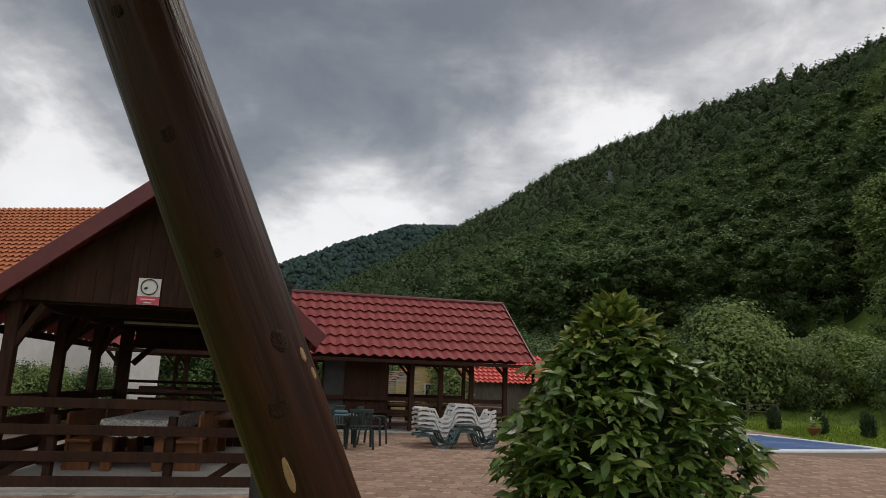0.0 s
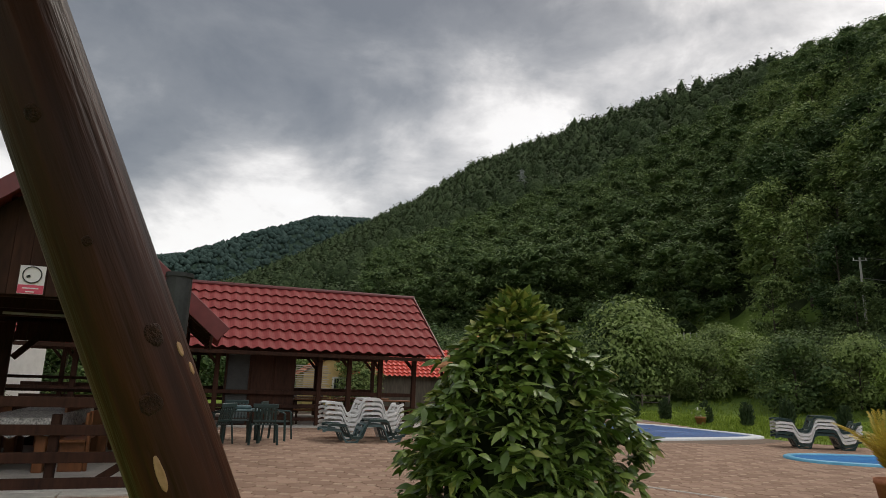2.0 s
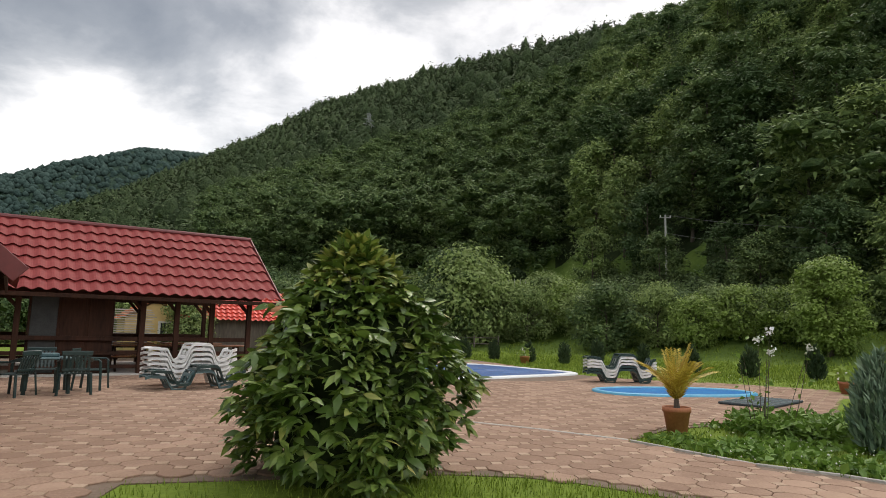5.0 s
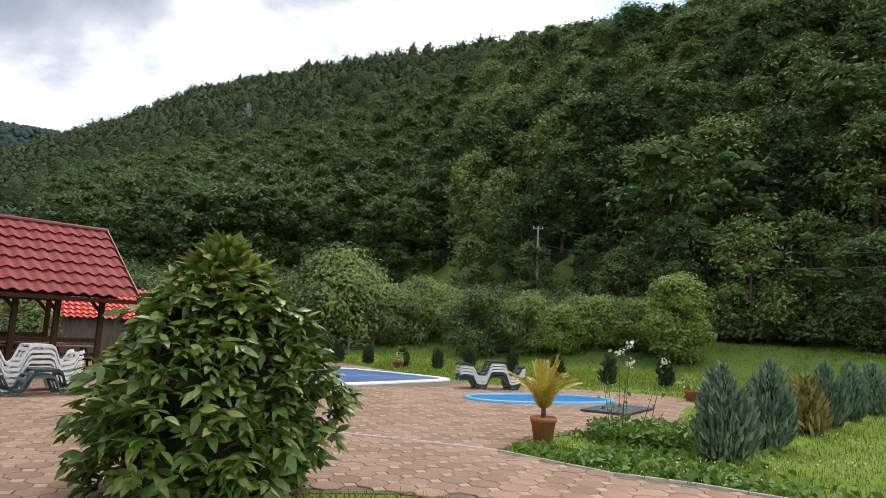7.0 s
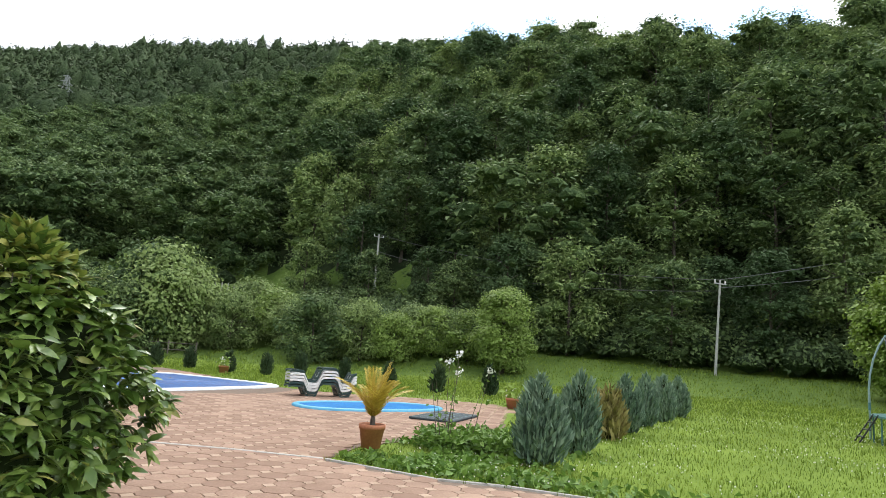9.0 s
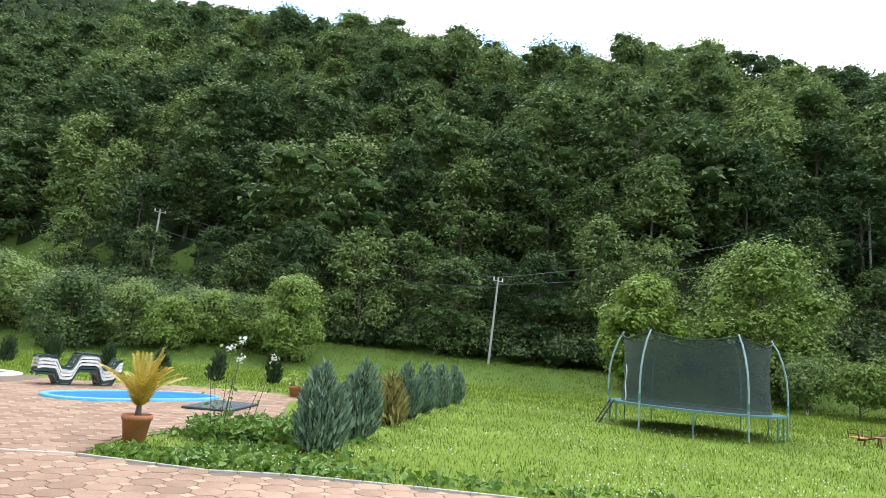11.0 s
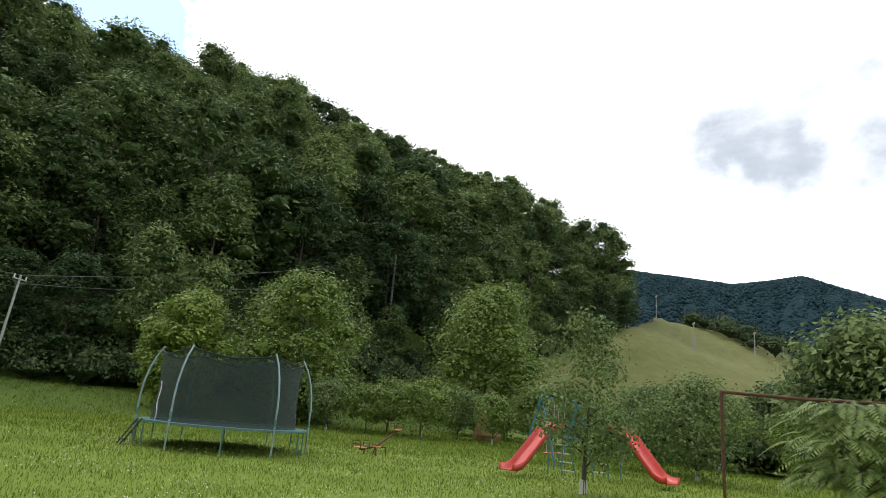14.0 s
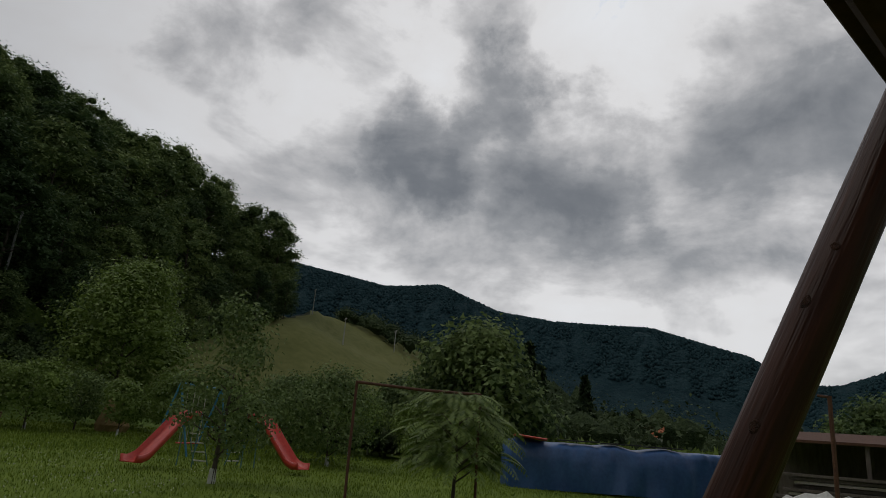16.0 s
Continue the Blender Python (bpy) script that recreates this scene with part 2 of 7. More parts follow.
M["red_trim"] = material("red_trim", (0.10, 0.018, 0.020), (0.17, 0.030, 0.032), 1.5, 0.45, 0.04)
M["clay_roof"] = material("clay_roof", (0.36, 0.10, 0.040), (0.52, 0.19, 0.08), 1.5, 0.8, 0.2, island=0.25)
M["bright_red_roof"] = material("bright_red_roof", (0.50, 0.045, 0.030), (0.66, 0.085, 0.05), 1.0, 0.5, 0.1)
M["thatch"] = material("thatch", (0.30, 0.13, 0.05), (0.52, 0.25, 0.11), 6.0, 0.9, 0.5)
M["white_wall"] = material("white_wall", (0.66, 0.65, 0.62), (0.80, 0.79, 0.76), 0.8, 0.9, 0.1)
M["yellow_wall"] = material("yellow_wall", (0.52, 0.38, 0.15), (0.68, 0.52, 0.24), 0.8, 0.9, 0.1)
M["stone_grey"] = material("stone_grey", (0.30, 0.29, 0.26), (0.50, 0.47, 0.42), 2.0, 0.85, 0.25)
M["concrete"] = material("concrete", (0.36, 0.34, 0.31), (0.55, 0.52, 0.48), 3.0, 0.9, 0.2)
M["paver_pink"] = material("paver_pink", (0.255, 0.164, 0.118), (0.400, 0.270, 0.198), 2.5, 0.9, 0.25, fine=14, island=0.30, thing=0.30, spec=0.2)
M["paver_light"] = material("paver_light", (0.312, 0.215, 0.152), (0.450, 0.328, 0.242), 2.5, 0.9, 0.25, fine=14, island=0.3, thing=0.3, spec=0.2)
M["joint_sand"] = material("joint_sand", (0.12, 0.085, 0.06), (0.21, 0.15, 0.11), 6.0, 0.95, 0.3)
M["white_plastic"] = material("white_plastic", (0.66, 0.66, 0.65), (0.82, 0.82, 0.81), 3.0, 0.35, 0.02)
M["green_plastic"] = material("green_plastic", (0.012, 0.030, 0.030), (0.028, 0.058, 0.055), 3.0, 0.35, 0.02)
M["teal_plastic"] = material("teal_plastic", (0.05, 0.10, 0.11), (0.10, 0.17, 0.18), 3.0, 0.4, 0.02)
M["pool_cover"] = material("pool_cover", (0.004, 0.040, 0.175), (0.018, 0.115, 0.33), 1.6, 0.5, 0.5, fine=8, spec=0.25)
M["pool_cyan"] = material("pool_cyan", (0.003, 0.105, 0.33), (0.010, 0.190, 0.46), 1.6, 0.6, 0.15, fine=8, spec=0.12)
M["pool_rim"] = material("pool_rim", (0.05, 0.30, 0.50), (0.14, 0.45, 0.64), 2.0, 0.4, 0.05)
M["white_rim"] = material("white_rim", (0.66, 0.68, 0.70), (0.80, 0.82, 0.83), 2.0, 0.5, 0.05)
M["rubber"] = material("rubber", (0.018, 0.028, 0.034), (0.045, 0.065, 0.075), 3.0, 0.7, 0.1)
M["terracotta"] = material("terracotta", (0.33, 0.12, 0.06), (0.50, 0.21, 0.11), 5.0, 0.8, 0.1)
M["soil"] = material("soil", (0.03, 0.022, 0.016), (0.08, 0.06, 0.04), 12.0, 0.95, 0.5)
M["palm_leaf"] = material("palm_leaf", (0.36, 0.25, 0.025), (0.58, 0.46, 0.08), 4.0, 0.5, 0.0, island=0.35, trans=0.2)
M["bush_leaf"] = material("bush_leaf", (0.074, 0.130, 0.024), (0.235, 0.315, 0.074), 1.6, 0.34, 0.03, fine=8, island=0.35, thing=0.35, spec=0.42, trans=0.12)
M["young_leaf"] = material("young_leaf", (0.20, 0.26, 0.050), (0.36, 0.33, 0.085), 2.0, 0.45, 0.02, island=0.4, thing=0.3, trans=0.2)
M["juniper"] = material("juniper", (0.100, 0.165, 0.110), (0.250, 0.340, 0.235), 2.0, 0.7, 0.0, island=0.35, thing=0.15, spec=0.2)
M["conifer"] = material("conifer", (0.022, 0.042, 0.018), (0.065, 0.100, 0.045), 2.0, 0.7, 0.0, island=0.3, thing=0.2, spec=0.2)
M["dry_leaf"] = material("dry_leaf", (0.19, 0.17, 0.055), (0.36, 0.31, 0.12), 2.0, 0.8, 0.0, island=0.4, spec=0.2)
M["grass_blade"] = material("grass_blade", (0.098, 0.155, 0.014), (0.235, 0.315, 0.042), 0.9, 0.6, 0.0, island=0.4, spec=0.25, trans=0.2)
M["weed_leaf"] = material("weed_leaf", (0.080, 0.160, 0.022), (0.180, 0.290, 0.055), 1.5, 0.5, 0.0, island=0.35, spec=0.3, trans=0.2)
M["petal_white"] = material("petal_white", (0.70, 0.70, 0.66), (0.85, 0.85, 0.82), 8.0, 0.7, 0.0)
M["steel_pale"] = material("steel_pale", (0.22, 0.33, 0.36), (0.42, 0.54, 0.56), 4.0, 0.35, 0.02, metal=0.3)
M["steel_green"] = material("steel_green", (0.06, 0.16, 0.16), (0.12, 0.25, 0.25), 4.0, 0.4, 0.02)
M["black_net"] = material("black_net", (0.012, 0.024, 0.021), (0.026, 0.042, 0.037), 5.0, 0.8, 0.0)
M["fine_net"] = material("fine_net", (0.020, 0.040, 0.036), (0.040, 0.062, 0.056), 1.2, 0.8, 0.0)
net_tree = M["fine_net"].node_tree
net_mix, net_gap = net_tree.nodes.new("ShaderNodeMixShader"), net_tree.nodes.new("ShaderNodeBsdfTransparent")
net_mix.inputs[0].default_value = 0.40  # open share of the mesh
net_tree.links.new(net_tree.nodes["Principled BSDF"].outputs[0], net_mix.inputs[1])
net_tree.links.new(net_gap.outputs[0], net_mix.inputs[2])
net_tree.links.new(net_mix.outputs[0], net_tree.nodes["Material Output"].inputs[0])
M["red_plastic"] = material("red_plastic", (0.52, 0.035, 0.025), (0.70, 0.080, 0.055), 2.0, 0.32, 0.02)
M["blue_paint"] = material("blue_paint", (0.03, 0.16, 0.28), (0.07, 0.28, 0.42), 3.0, 0.45, 0.02)
M["rust"] = material("rust", (0.055, 0.024, 0.015), (0.160, 0.072, 0.040), 8.0, 0.85, 0.3)
M["orange_paint"] = material("orange_paint", (0.42, 0.19, 0.06), (0.62, 0.33, 0.12), 6.0, 0.7, 0.1)
M["rope"] = material("rope", (0.40, 0.38, 0.32), (0.58, 0.55, 0.48), 20.0, 0.9, 0.2)
M["tarp"] = material("tarp", (0.018, 0.065, 0.20), (0.045, 0.13, 0.32), 1.2, 0.38, 0.3, fine=7, spec=0.6)
M["hay"] = material("hay", (0.22, 0.14, 0.06), (0.38, 0.26, 0.12), 5.0, 0.95, 0.6)
M["grey_pole"] = material("grey_pole", (0.30, 0.30, 0.29), (0.48, 0.48, 0.46), 3.0, 0.85, 0.15)
M["wire"] = material("wire", (0.10, 0.10, 0.10), (0.16, 0.16, 0.16), 3.0, 0.6, 0.0)
M["pylon"] = material("pylon", (0.16, 0.18, 0.17), (0.26, 0.28, 0.27), 3.0, 0.6, 0.0)
M["iron_black"] = material("iron_black", (0.012, 0.014, 0.014), (0.035, 0.038, 0.038), 5.0, 0.6, 0.1)
M["sign_white"] = material("sign_white", (0.68, 0.66, 0.66), (0.78, 0.76, 0.76), 6.0, 0.5, 0.0)
M["sign_red"] = material("sign_red", (0.55, 0.05, 0.10), (0.66, 0.09, 0.14), 6.0, 0.5, 0.0)
M["cloth_floral"] = material("cloth_floral", (0.015, 0.015, 0.015), (0.85, 0.83, 0.78), 14.0, 0.9, 0.0, fine=3)
M["dark_glass"] = material("dark_glass", (0.02, 0.025, 0.03), (0.05, 0.055, 0.06), 2.0, 0.1, 0.0)
M["limewash"] = material("limewash", (0.50, 0.50, 0.46), (0.68, 0.68, 0.64), 6.0, 0.9, 0.1)
M["corn"] = material("corn", (0.10, 0.17, 0.03), (0.20, 0.27, 0.06), 1.0, 0.7, 0.0, island=0.3, trans=0.2)


# ---------------------------------------------------------------- mesh helpers
def mesh_of(name, verts, faces, mats, slots=None, smooth=False):
    me = bpy.data.meshes.new(name)
    verts = np.asarray(verts, float)
    me.from_pydata(verts.tolist() if len(verts) < 2000 else verts, [], faces.tolist() if isinstance(faces, np.ndarray) else faces)
    for m in mats if isinstance(mats, (list, tuple)) else [mats]:
        me.materials.append(M[m] if isinstance(m, str) else m)
    if slots is not None:
        me.polygons.foreach_set("material_index", np.asarray(slots, np.int32))
    if smooth:
        me.polygons.foreach_set("use_smooth", np.ones(len(me.polygons), bool))
    me.update()
    return me


def empty(name, at=(0, 0, 0), turn=0.0, label="", category="", group="", kind=""):
    ob = new(name)
    ob.matrix_world = pose(*at, 0, 0, turn)
    ob.empty_display_size = 0.1
    return tagged(ob, label, category, group, kind)


def child(name, me, parent, label="", m=None):
    ob = new(name, me)
    ob.parent = parent
    if m is not None:
        ob.matrix_basis = m
    return tagged(ob, label)


def part(name, bm, mat, parent, label="", smooth=False, m=None):
    """Links a bmesh as one mesh object under a thing or a part."""
    me = bpy.data.meshes.new(name)
    bm.to_mesh(me)
    bm.free()
    me.materials.append(M[mat])
    if smooth:
        me.polygons.foreach_set("use_smooth", np.ones(len(me.polygons), bool))
    if parent is None:
        ob = new(name, me)
        if m is not None:
            ob.matrix_world = m
        return tagged(ob, label)
    return child(name, me, parent, label, m)


def box(bm, x0, x1, y0, y1, z0, z1, bevel=0.0, m=None):
    r = bmesh.ops.create_cube(bm, size=1, matrix=Matrix.LocRotScale(((x0 + x1) / 2, (y0 + y1) / 2, (z0 + z1) / 2), None, (x1 - x0, y1 - y0, z1 - z0)))
    vs = r["verts"]
    if bevel:
        es = list({e for v in vs for e in v.link_edges})
        r2 = bmesh.ops.bevel(bm, geom=es, offset=bevel, segments=1, affect="EDGES")
        vs = list({v for f in r2["faces"] for v in f.verts} | {v for v in vs if v.is_valid})
    if m is not None:
        bmesh.ops.transform(bm, matrix=m, verts=[v for v in vs if v.is_valid])
    return bm


def beam(bm, a, b, w, h, bevel=0.006, roll=0.0):
    """A squared bar from a to b, w across and h high."""
    a, b = Vector(a), Vector(b)
    d = b - a
    q = d.to_track_quat("Y", "Z")
    m = Matrix.Translation((a + b) / 2) @ q.to_matrix().to_4x4() @ pose(0, 0, 0, 0, roll, 0)
    return box(bm, -w / 2, w / 2, -d.length / 2, d.length / 2, -h / 2, h / 2, bevel, m)


def tube(bm, pts, radii, sides=8, caps=True, wob=0.0, seed=0):
    """A round bar along points."""
    rnd = random.Random(seed)
    pts = [Vector(p) for p in pts]
    if isinstance(radii, (int, float)):
        radii = [radii] * len(pts)
    rings = []
    ref = None
    for i, p in enumerate(pts):
        d = (pts[min(i + 1, len(pts) - 1)] - pts[max(i - 1, 0)]).normalized()
        if ref is None:
            ref = d.orthogonal().normalized()
        s = d.cross(ref).normalized()
        ref = s.cross(d).normalized()
        ring = []
        for k in range(sides):
            a = 2 * math.pi * k / sides
            r = radii[i] * (1 + wob * (rnd.random() - 0.5))
            ring.append(bm.verts.new(p + (ref * math.cos(a) + s * math.sin(a)) * r))
        rings.append(ring)
    for r0, r1 in zip(rings, rings[1:]):
        for k in range(sides):
            bm.faces.new((r0[k], r0[(k + 1) % sides], r1[(k + 1) % sides], r1[k]))
    if caps:
        bm.faces.new(rings[0][::-1])
        bm.faces.new(rings[-1])
    return bm


def lathe(bm, profile, sides=24, centre=(0, 0), z=0.0):
    rings = []
    for r, h in profile:
        rings.append([bm.verts.new((centre[0] + r * math.cos(2 * math.pi * k / sides), centre[1] + r * math.sin(2 * math.pi * k / sides), z + h)) for k in range(sides)])
    for a, b in zip(rings, rings[1:]):
        for k in range(sides):
            bm.faces.new((a[k], a[(k + 1) % sides], b[(k + 1) % sides], b[k]))
    return bm


def smoothstep(x):
    x = np.clip(x, 0, 1)
    return x * x * (3 - 2 * x)


# ---------------------------------------------------------------- the lie of the land
# by heading: lawn's end (r, z), foot of the wood (r, z), crest (r, rise of the skyline in degrees, tree height there)
LAND = np.array([
    # az   r1   z1    r2   z2   r3   el   tree
    [-180, 90, 0.0, 140, 1.0, 500, 4.0, 8],
    [-40, 90, 0.0, 140, 1.0, 700, 4.0, 8],
    [-14, 80, 0.0, 140, 4.0, 900, 6.0, 8],
    [-5, 60, 0.0, 120, 6.0, 900, 10.5, 9],
    [0.5, 50, 0.0, 110, 7.0, 820, 13.6, 9],
    [4.5, 48, 0.0, 105, 7.5, 720, 15.7, 9],
    [11, 46, 0.0, 100, 8.0, 600, 19.6, 8.5],
    [19, 45, 0.0, 95, 8.5, 470, 22.4, 8],
    [26, 44, 0.0, 88, 8.0, 390, 24.3, 8],
    [32, 42, 0.0, 76, 6.5, 330, 25.0, 8],
    [38, 41, 0.0, 64, 4.5, 240, 25.9, 8.5],
    [45, 39, 0.0, 55, 3.6, 160, 26.9, 9.5],
    [55, 37, 0.1, 49, 2.1, 122, 28.0, 10.5],
    [65, 35, 0.2, 47, 1.8, 112, 28.4, 11],
    [75, 34, 0.3, 46, 1.6, 108, 28.2, 12],
    [85, 34, 0.3, 46, 1.6, 105, 27.7, 10.5],
    [95, 40, 0.4, 52, 2.0, 105, 25.9, 10],
    [105, 46, 0.5, 62, 4.0, 106, 23.1, 9.5],
    [113, 50, 0.6, 74, 7.5, 108, 20.1, 9.5],
    [119, 54, 0.6, 90, 13.5, 110, 17.4, 9.5],
    [122.5, 56, 0.6, 100, 17.0, 116, 13.6, 8],
    [124.5, 56, 0.6, 100, 16.5, 120, 9.8, 0],
    [130, 60, 0.5, 100, 12.5, 130, 8.6, 0],
    [137, 66, 0.3, 100, 8.5, 140, 6.3, 0],
    [144, 80, 0.0, 110, 4.0, 160, 3.0, 0],
    [152, 90, -0.5, 140, 0.5, 240, 1.0, 0],
    [180, 90, 0.0, 140, 1.0, 500, 4.0, 8],
])
FAR = np.array([[-180, 8], [-40, 7], [-20, 8.6], [-14.4, 9.7], [-9.5, 11.8], [-3.7, 13.8], [0.8, 13.9], [6, 12.5], [20, 10], [105, 10], [118, 12.5], [122.4, 13.3], [126.6, 12.8],
                [130.8, 12.2], [133, 12.4], [136, 12.75], [141.3, 10.8], [146.4, 10.2], [154.7, 10.0], [162.5, 7.8], [165.5, 5.7], [168.5, 5.8], [171.4, 6.8], [180, 8]])


def land(x, y):
    """Height of the ground."""
    x, y = np.asarray(x, float), np.asarray(y, float)
    r, a = np.hypot(x, y), np.degrees(np.arctan2(x, y))
    r1, z1, r2, z2, r3, el, tree = (np.interp(a, LAND[:, 0], LAND[:, k]) for k in range(1, 8))
    z3 = 1.5 + r3 * np.tan(np.radians(el)) - tree * 1.25
    rf = np.where(a < 60, 1500.0, 2100.0)
    zf = 1.5 + rf * np.tan(np.radians(np.interp(a, FAR[:, 0], FAR[:, 1])))
    s0 = np.clip((r - 13) / (r1 - 13), 0, 1) * z1
    s1 = z1 + (z2 - z1) * smoothstep((r - r1) / (r2 - r1)) ** 1.0
    k = np.clip((r - r2) / (r3 - r2), 0, 1)
    bulge = np.interp(a, [20, 50], [0.04, 0.36])
    s2 = z2 + (z3 - z2) * ((1 - bulge) * k + bulge * np.sin(k * math.pi / 2))
    k = np.clip((r - r3) / (rf - r3), 0, 1)
    valley = np.maximum(z3 * 0.55, 0)
    s3 = np.where(k < 0.35, z3 + (valley - z3) * smoothstep(k / 0.35), valley + (zf - valley) * smoothstep((k - 0.35) / 0.65))
    s4 = zf * (1 - 0.5 * np.clip((r - rf) / 600, 0, 1))
    return np.where(r < r1, s0, np.where(r < r2, s1, np.where(r < r3, s2, np.where(r < rf, s3, s4))))


def build_ground():
    az = np.concatenate([np.arange(-180, -40, 4.0), np.arange(-40, 176, 0.6), np.arange(176, 180, 4.0)])
    rad = np.concatenate([[0.01], np.arange(2, 34, 2.0), np.arange(34, 60, 1.5), np.arange(60, 130, 4), np.geomspace(130, 2700, 60)])
    A, Rr = np.meshgrid(np.radians(az), rad)
    X, Y = Rr * np.sin(A), Rr * np.cos(A)
    Z = land(X, Y)
    rough = np.interp(Rr, [0, 32, 60, 130, 600, 2700], [0.0, 0.0, 0.25, 0.8, 2.0, 14.0])
    rs = np.random.RandomState(5)
    J = rs.rand(*Z.shape) + rs.rand(*Z.shape) - 1
    Z = Z + J * rough
    nr, na = Z.shape
    v = np.c_[X.ravel(), Y.ravel(), Z.ravel()]
    i, j = np.meshgrid(np.arange(nr - 1), np.arange(na), indexing="ij")
    j2 = (j + 1) % na
    f = np.stack([i * na + j, (i + 1) * na + j, (i + 1) * na + j2, i * na + j2], -1).reshape(-1, 4)
    rc, ac = Rr[:-1, :].ravel(), np.degrees(A[:-1, :].ravel())
    r1, r2, r3 = (np.interp(ac, LAND[:, 0], LAND[:, k]) for k in (1, 3, 5))
    slot = np.zeros(len(f), int)
    slot[rc >= r1] = 1
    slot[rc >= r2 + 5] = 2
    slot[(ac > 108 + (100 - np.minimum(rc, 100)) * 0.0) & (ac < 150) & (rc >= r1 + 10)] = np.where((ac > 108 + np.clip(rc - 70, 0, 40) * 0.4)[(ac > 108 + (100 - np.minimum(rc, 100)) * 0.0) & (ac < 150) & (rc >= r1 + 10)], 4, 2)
    # beyond the crest: the two slots with haze in their colour
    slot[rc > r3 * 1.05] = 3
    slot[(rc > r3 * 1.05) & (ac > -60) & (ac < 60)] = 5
    me = mesh_of("ground", v, f, ["lawn", "bank", "forest_floor", "wood_haze_blue", "meadow", "wood_haze_green"], slot, smooth=True)
    return tagged(new("ground", me), "green valley lawn rising into wooded hills and a mown meadow", "ground", kind="structure")


build_ground()


# ---------------------------------------------------------------- trees
def cards(rs, pts, out, size, flat=0.55, long=1.5, loose=0.45, tri=False, spray=False):
    """Small pointed leaf sprays at pts, facing up and outwards. Returns verts and faces."""
    n = len(pts)
    nor = out * (1 - flat) + np.array([0, 0, flat]) + rs.normal(0, loose, (n, 3))
    nor /= np.linalg.norm(nor, axis=1)[:, None] + 1e-9
    t = np.cross(nor, rs.normal(0, 1, (n, 3)))
    t /= np.linalg.norm(t, axis=1)[:, None] + 1e-9
    if spray:
        t = np.c_[out[:, :2], out[:, 2] * 0.25 - 0.28] + rs.normal(0, 0.4, (n, 3))
        t /= np.linalg.norm(t, axis=1)[:, None] + 1e-9
    b = np.cross(nor, t)
    s = (size * rs.uniform(0.6, 1.35, n))[:, None]
    t, b = t * s * long / 2, b * s / 2
    dr = -np.array([0, 0, 1]) * s * 0.16
    if spray:
        v = np.stack([pts + t, pts - t * 0.5 - b, pts - t * 0.5 + b], 1).reshape(-1, 3)
        return v, np.arange(3 * n).reshape(-1, 3)
    if tri:
        v = np.stack([pts - t + dr, pts + t * 0.5 - b * 1.1, pts + t * 0.5 + b * 1.1 + dr * 0.5], 1).reshape(-1, 3)
        return v, np.arange(3 * n).reshape(-1, 3)
    v = np.stack([pts - t + dr, pts - b * 0.9, pts + t + dr, pts + b * 0.9], 1).reshape(-1, 3)
    return v, np.arange(4 * n).reshape(-1, 4)


def blob(rs, centre, radius, subdiv=1):
    bm = bmesh.new()
    bmesh.ops.create_icosphere(bm, subdivisions=subdiv, radius=1)
    v = np.array([q.co[:] for q in bm.verts])
    f = np.array([[q.index for q in fa.verts] for fa in bm.faces])
    bm.free()
    v = v * (1 + rs.uniform(-0.25, 0.25, (len(v), 1))) * radius + centre
    return v, f


BLOB_V, BLOB_F = blob(np.random.RandomState(1), np.zeros(3), 1.0)
BALL_V, BALL_F = blob(np.random.RandomState(2), np.zeros(3), 1.0, 2)
BALL_V /= np.linalg.norm(BALL_V, axis=1)[:, None]
DOME_V, DOME_F = blob(np.random.RandomState(3), np.zeros(3), 1.0, 3)
DOME_V /= np.linalg.norm(DOME_V, axis=1)[:, None]


def crown_mesh(name, seed, height, width, base, leaf="leaf_wood", clumps=26, per=34, size=0.55, shape=0.55, flat=0.55, ragged=0.3, mass="leaf_core", fill=0.78, tri=False, squash=0.75, spray=False, broad=1.15, long=1.5):
    """A crown of leaf sprays gathered in clumps on limbs, from base up to height; shape: where it is widest."""
    rs = np.random.RandomState(seed)
    V, F, S, n0 = [], [], [], 0
    h = height - base
    for _ in range(clumps):
        u = rs.uniform(0.03, 0.97)
        prof = np.sin(np.pi * u ** (math.log(0.5) / math.log(shape))) ** 0.7
        a = rs.uniform(0, 2 * math.pi)
        rr = width / 2 * prof * rs.uniform(0.35, 1.0) ** 0.6
        c = np.array([rr * math.cos(a), rr * math.sin(a), base + u * h])
        cr = width * rs.uniform(0.13, 0.22)
        d = rs.normal(0, 1, (per, 3))
        d /= np.linalg.norm(d, axis=1)[:, None]
        p = c + d * cr * rs.uniform(0.65, 1.15 + ragged, (per, 1)) * np.array([broad, broad, squash])
        v, f = cards(rs, p, d, np.full(per, size), flat, long, 0.3, tri, spray)
        V.append(v), F.append(f + n0), S.append(np.zeros(len(f), int))
        n0 += len(v)
        # inner blob in the mass material, whose darker tone paints shade between sprays
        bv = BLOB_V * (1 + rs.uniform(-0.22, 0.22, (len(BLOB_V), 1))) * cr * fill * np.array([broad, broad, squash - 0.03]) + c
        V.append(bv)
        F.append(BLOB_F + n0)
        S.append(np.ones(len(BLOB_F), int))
        n0 += len(bv)
    faces = [q.tolist() for f in F for q in f]
    return mesh_of(name, np.concatenate(V), faces, [leaf, mass], np.concatenate(S))


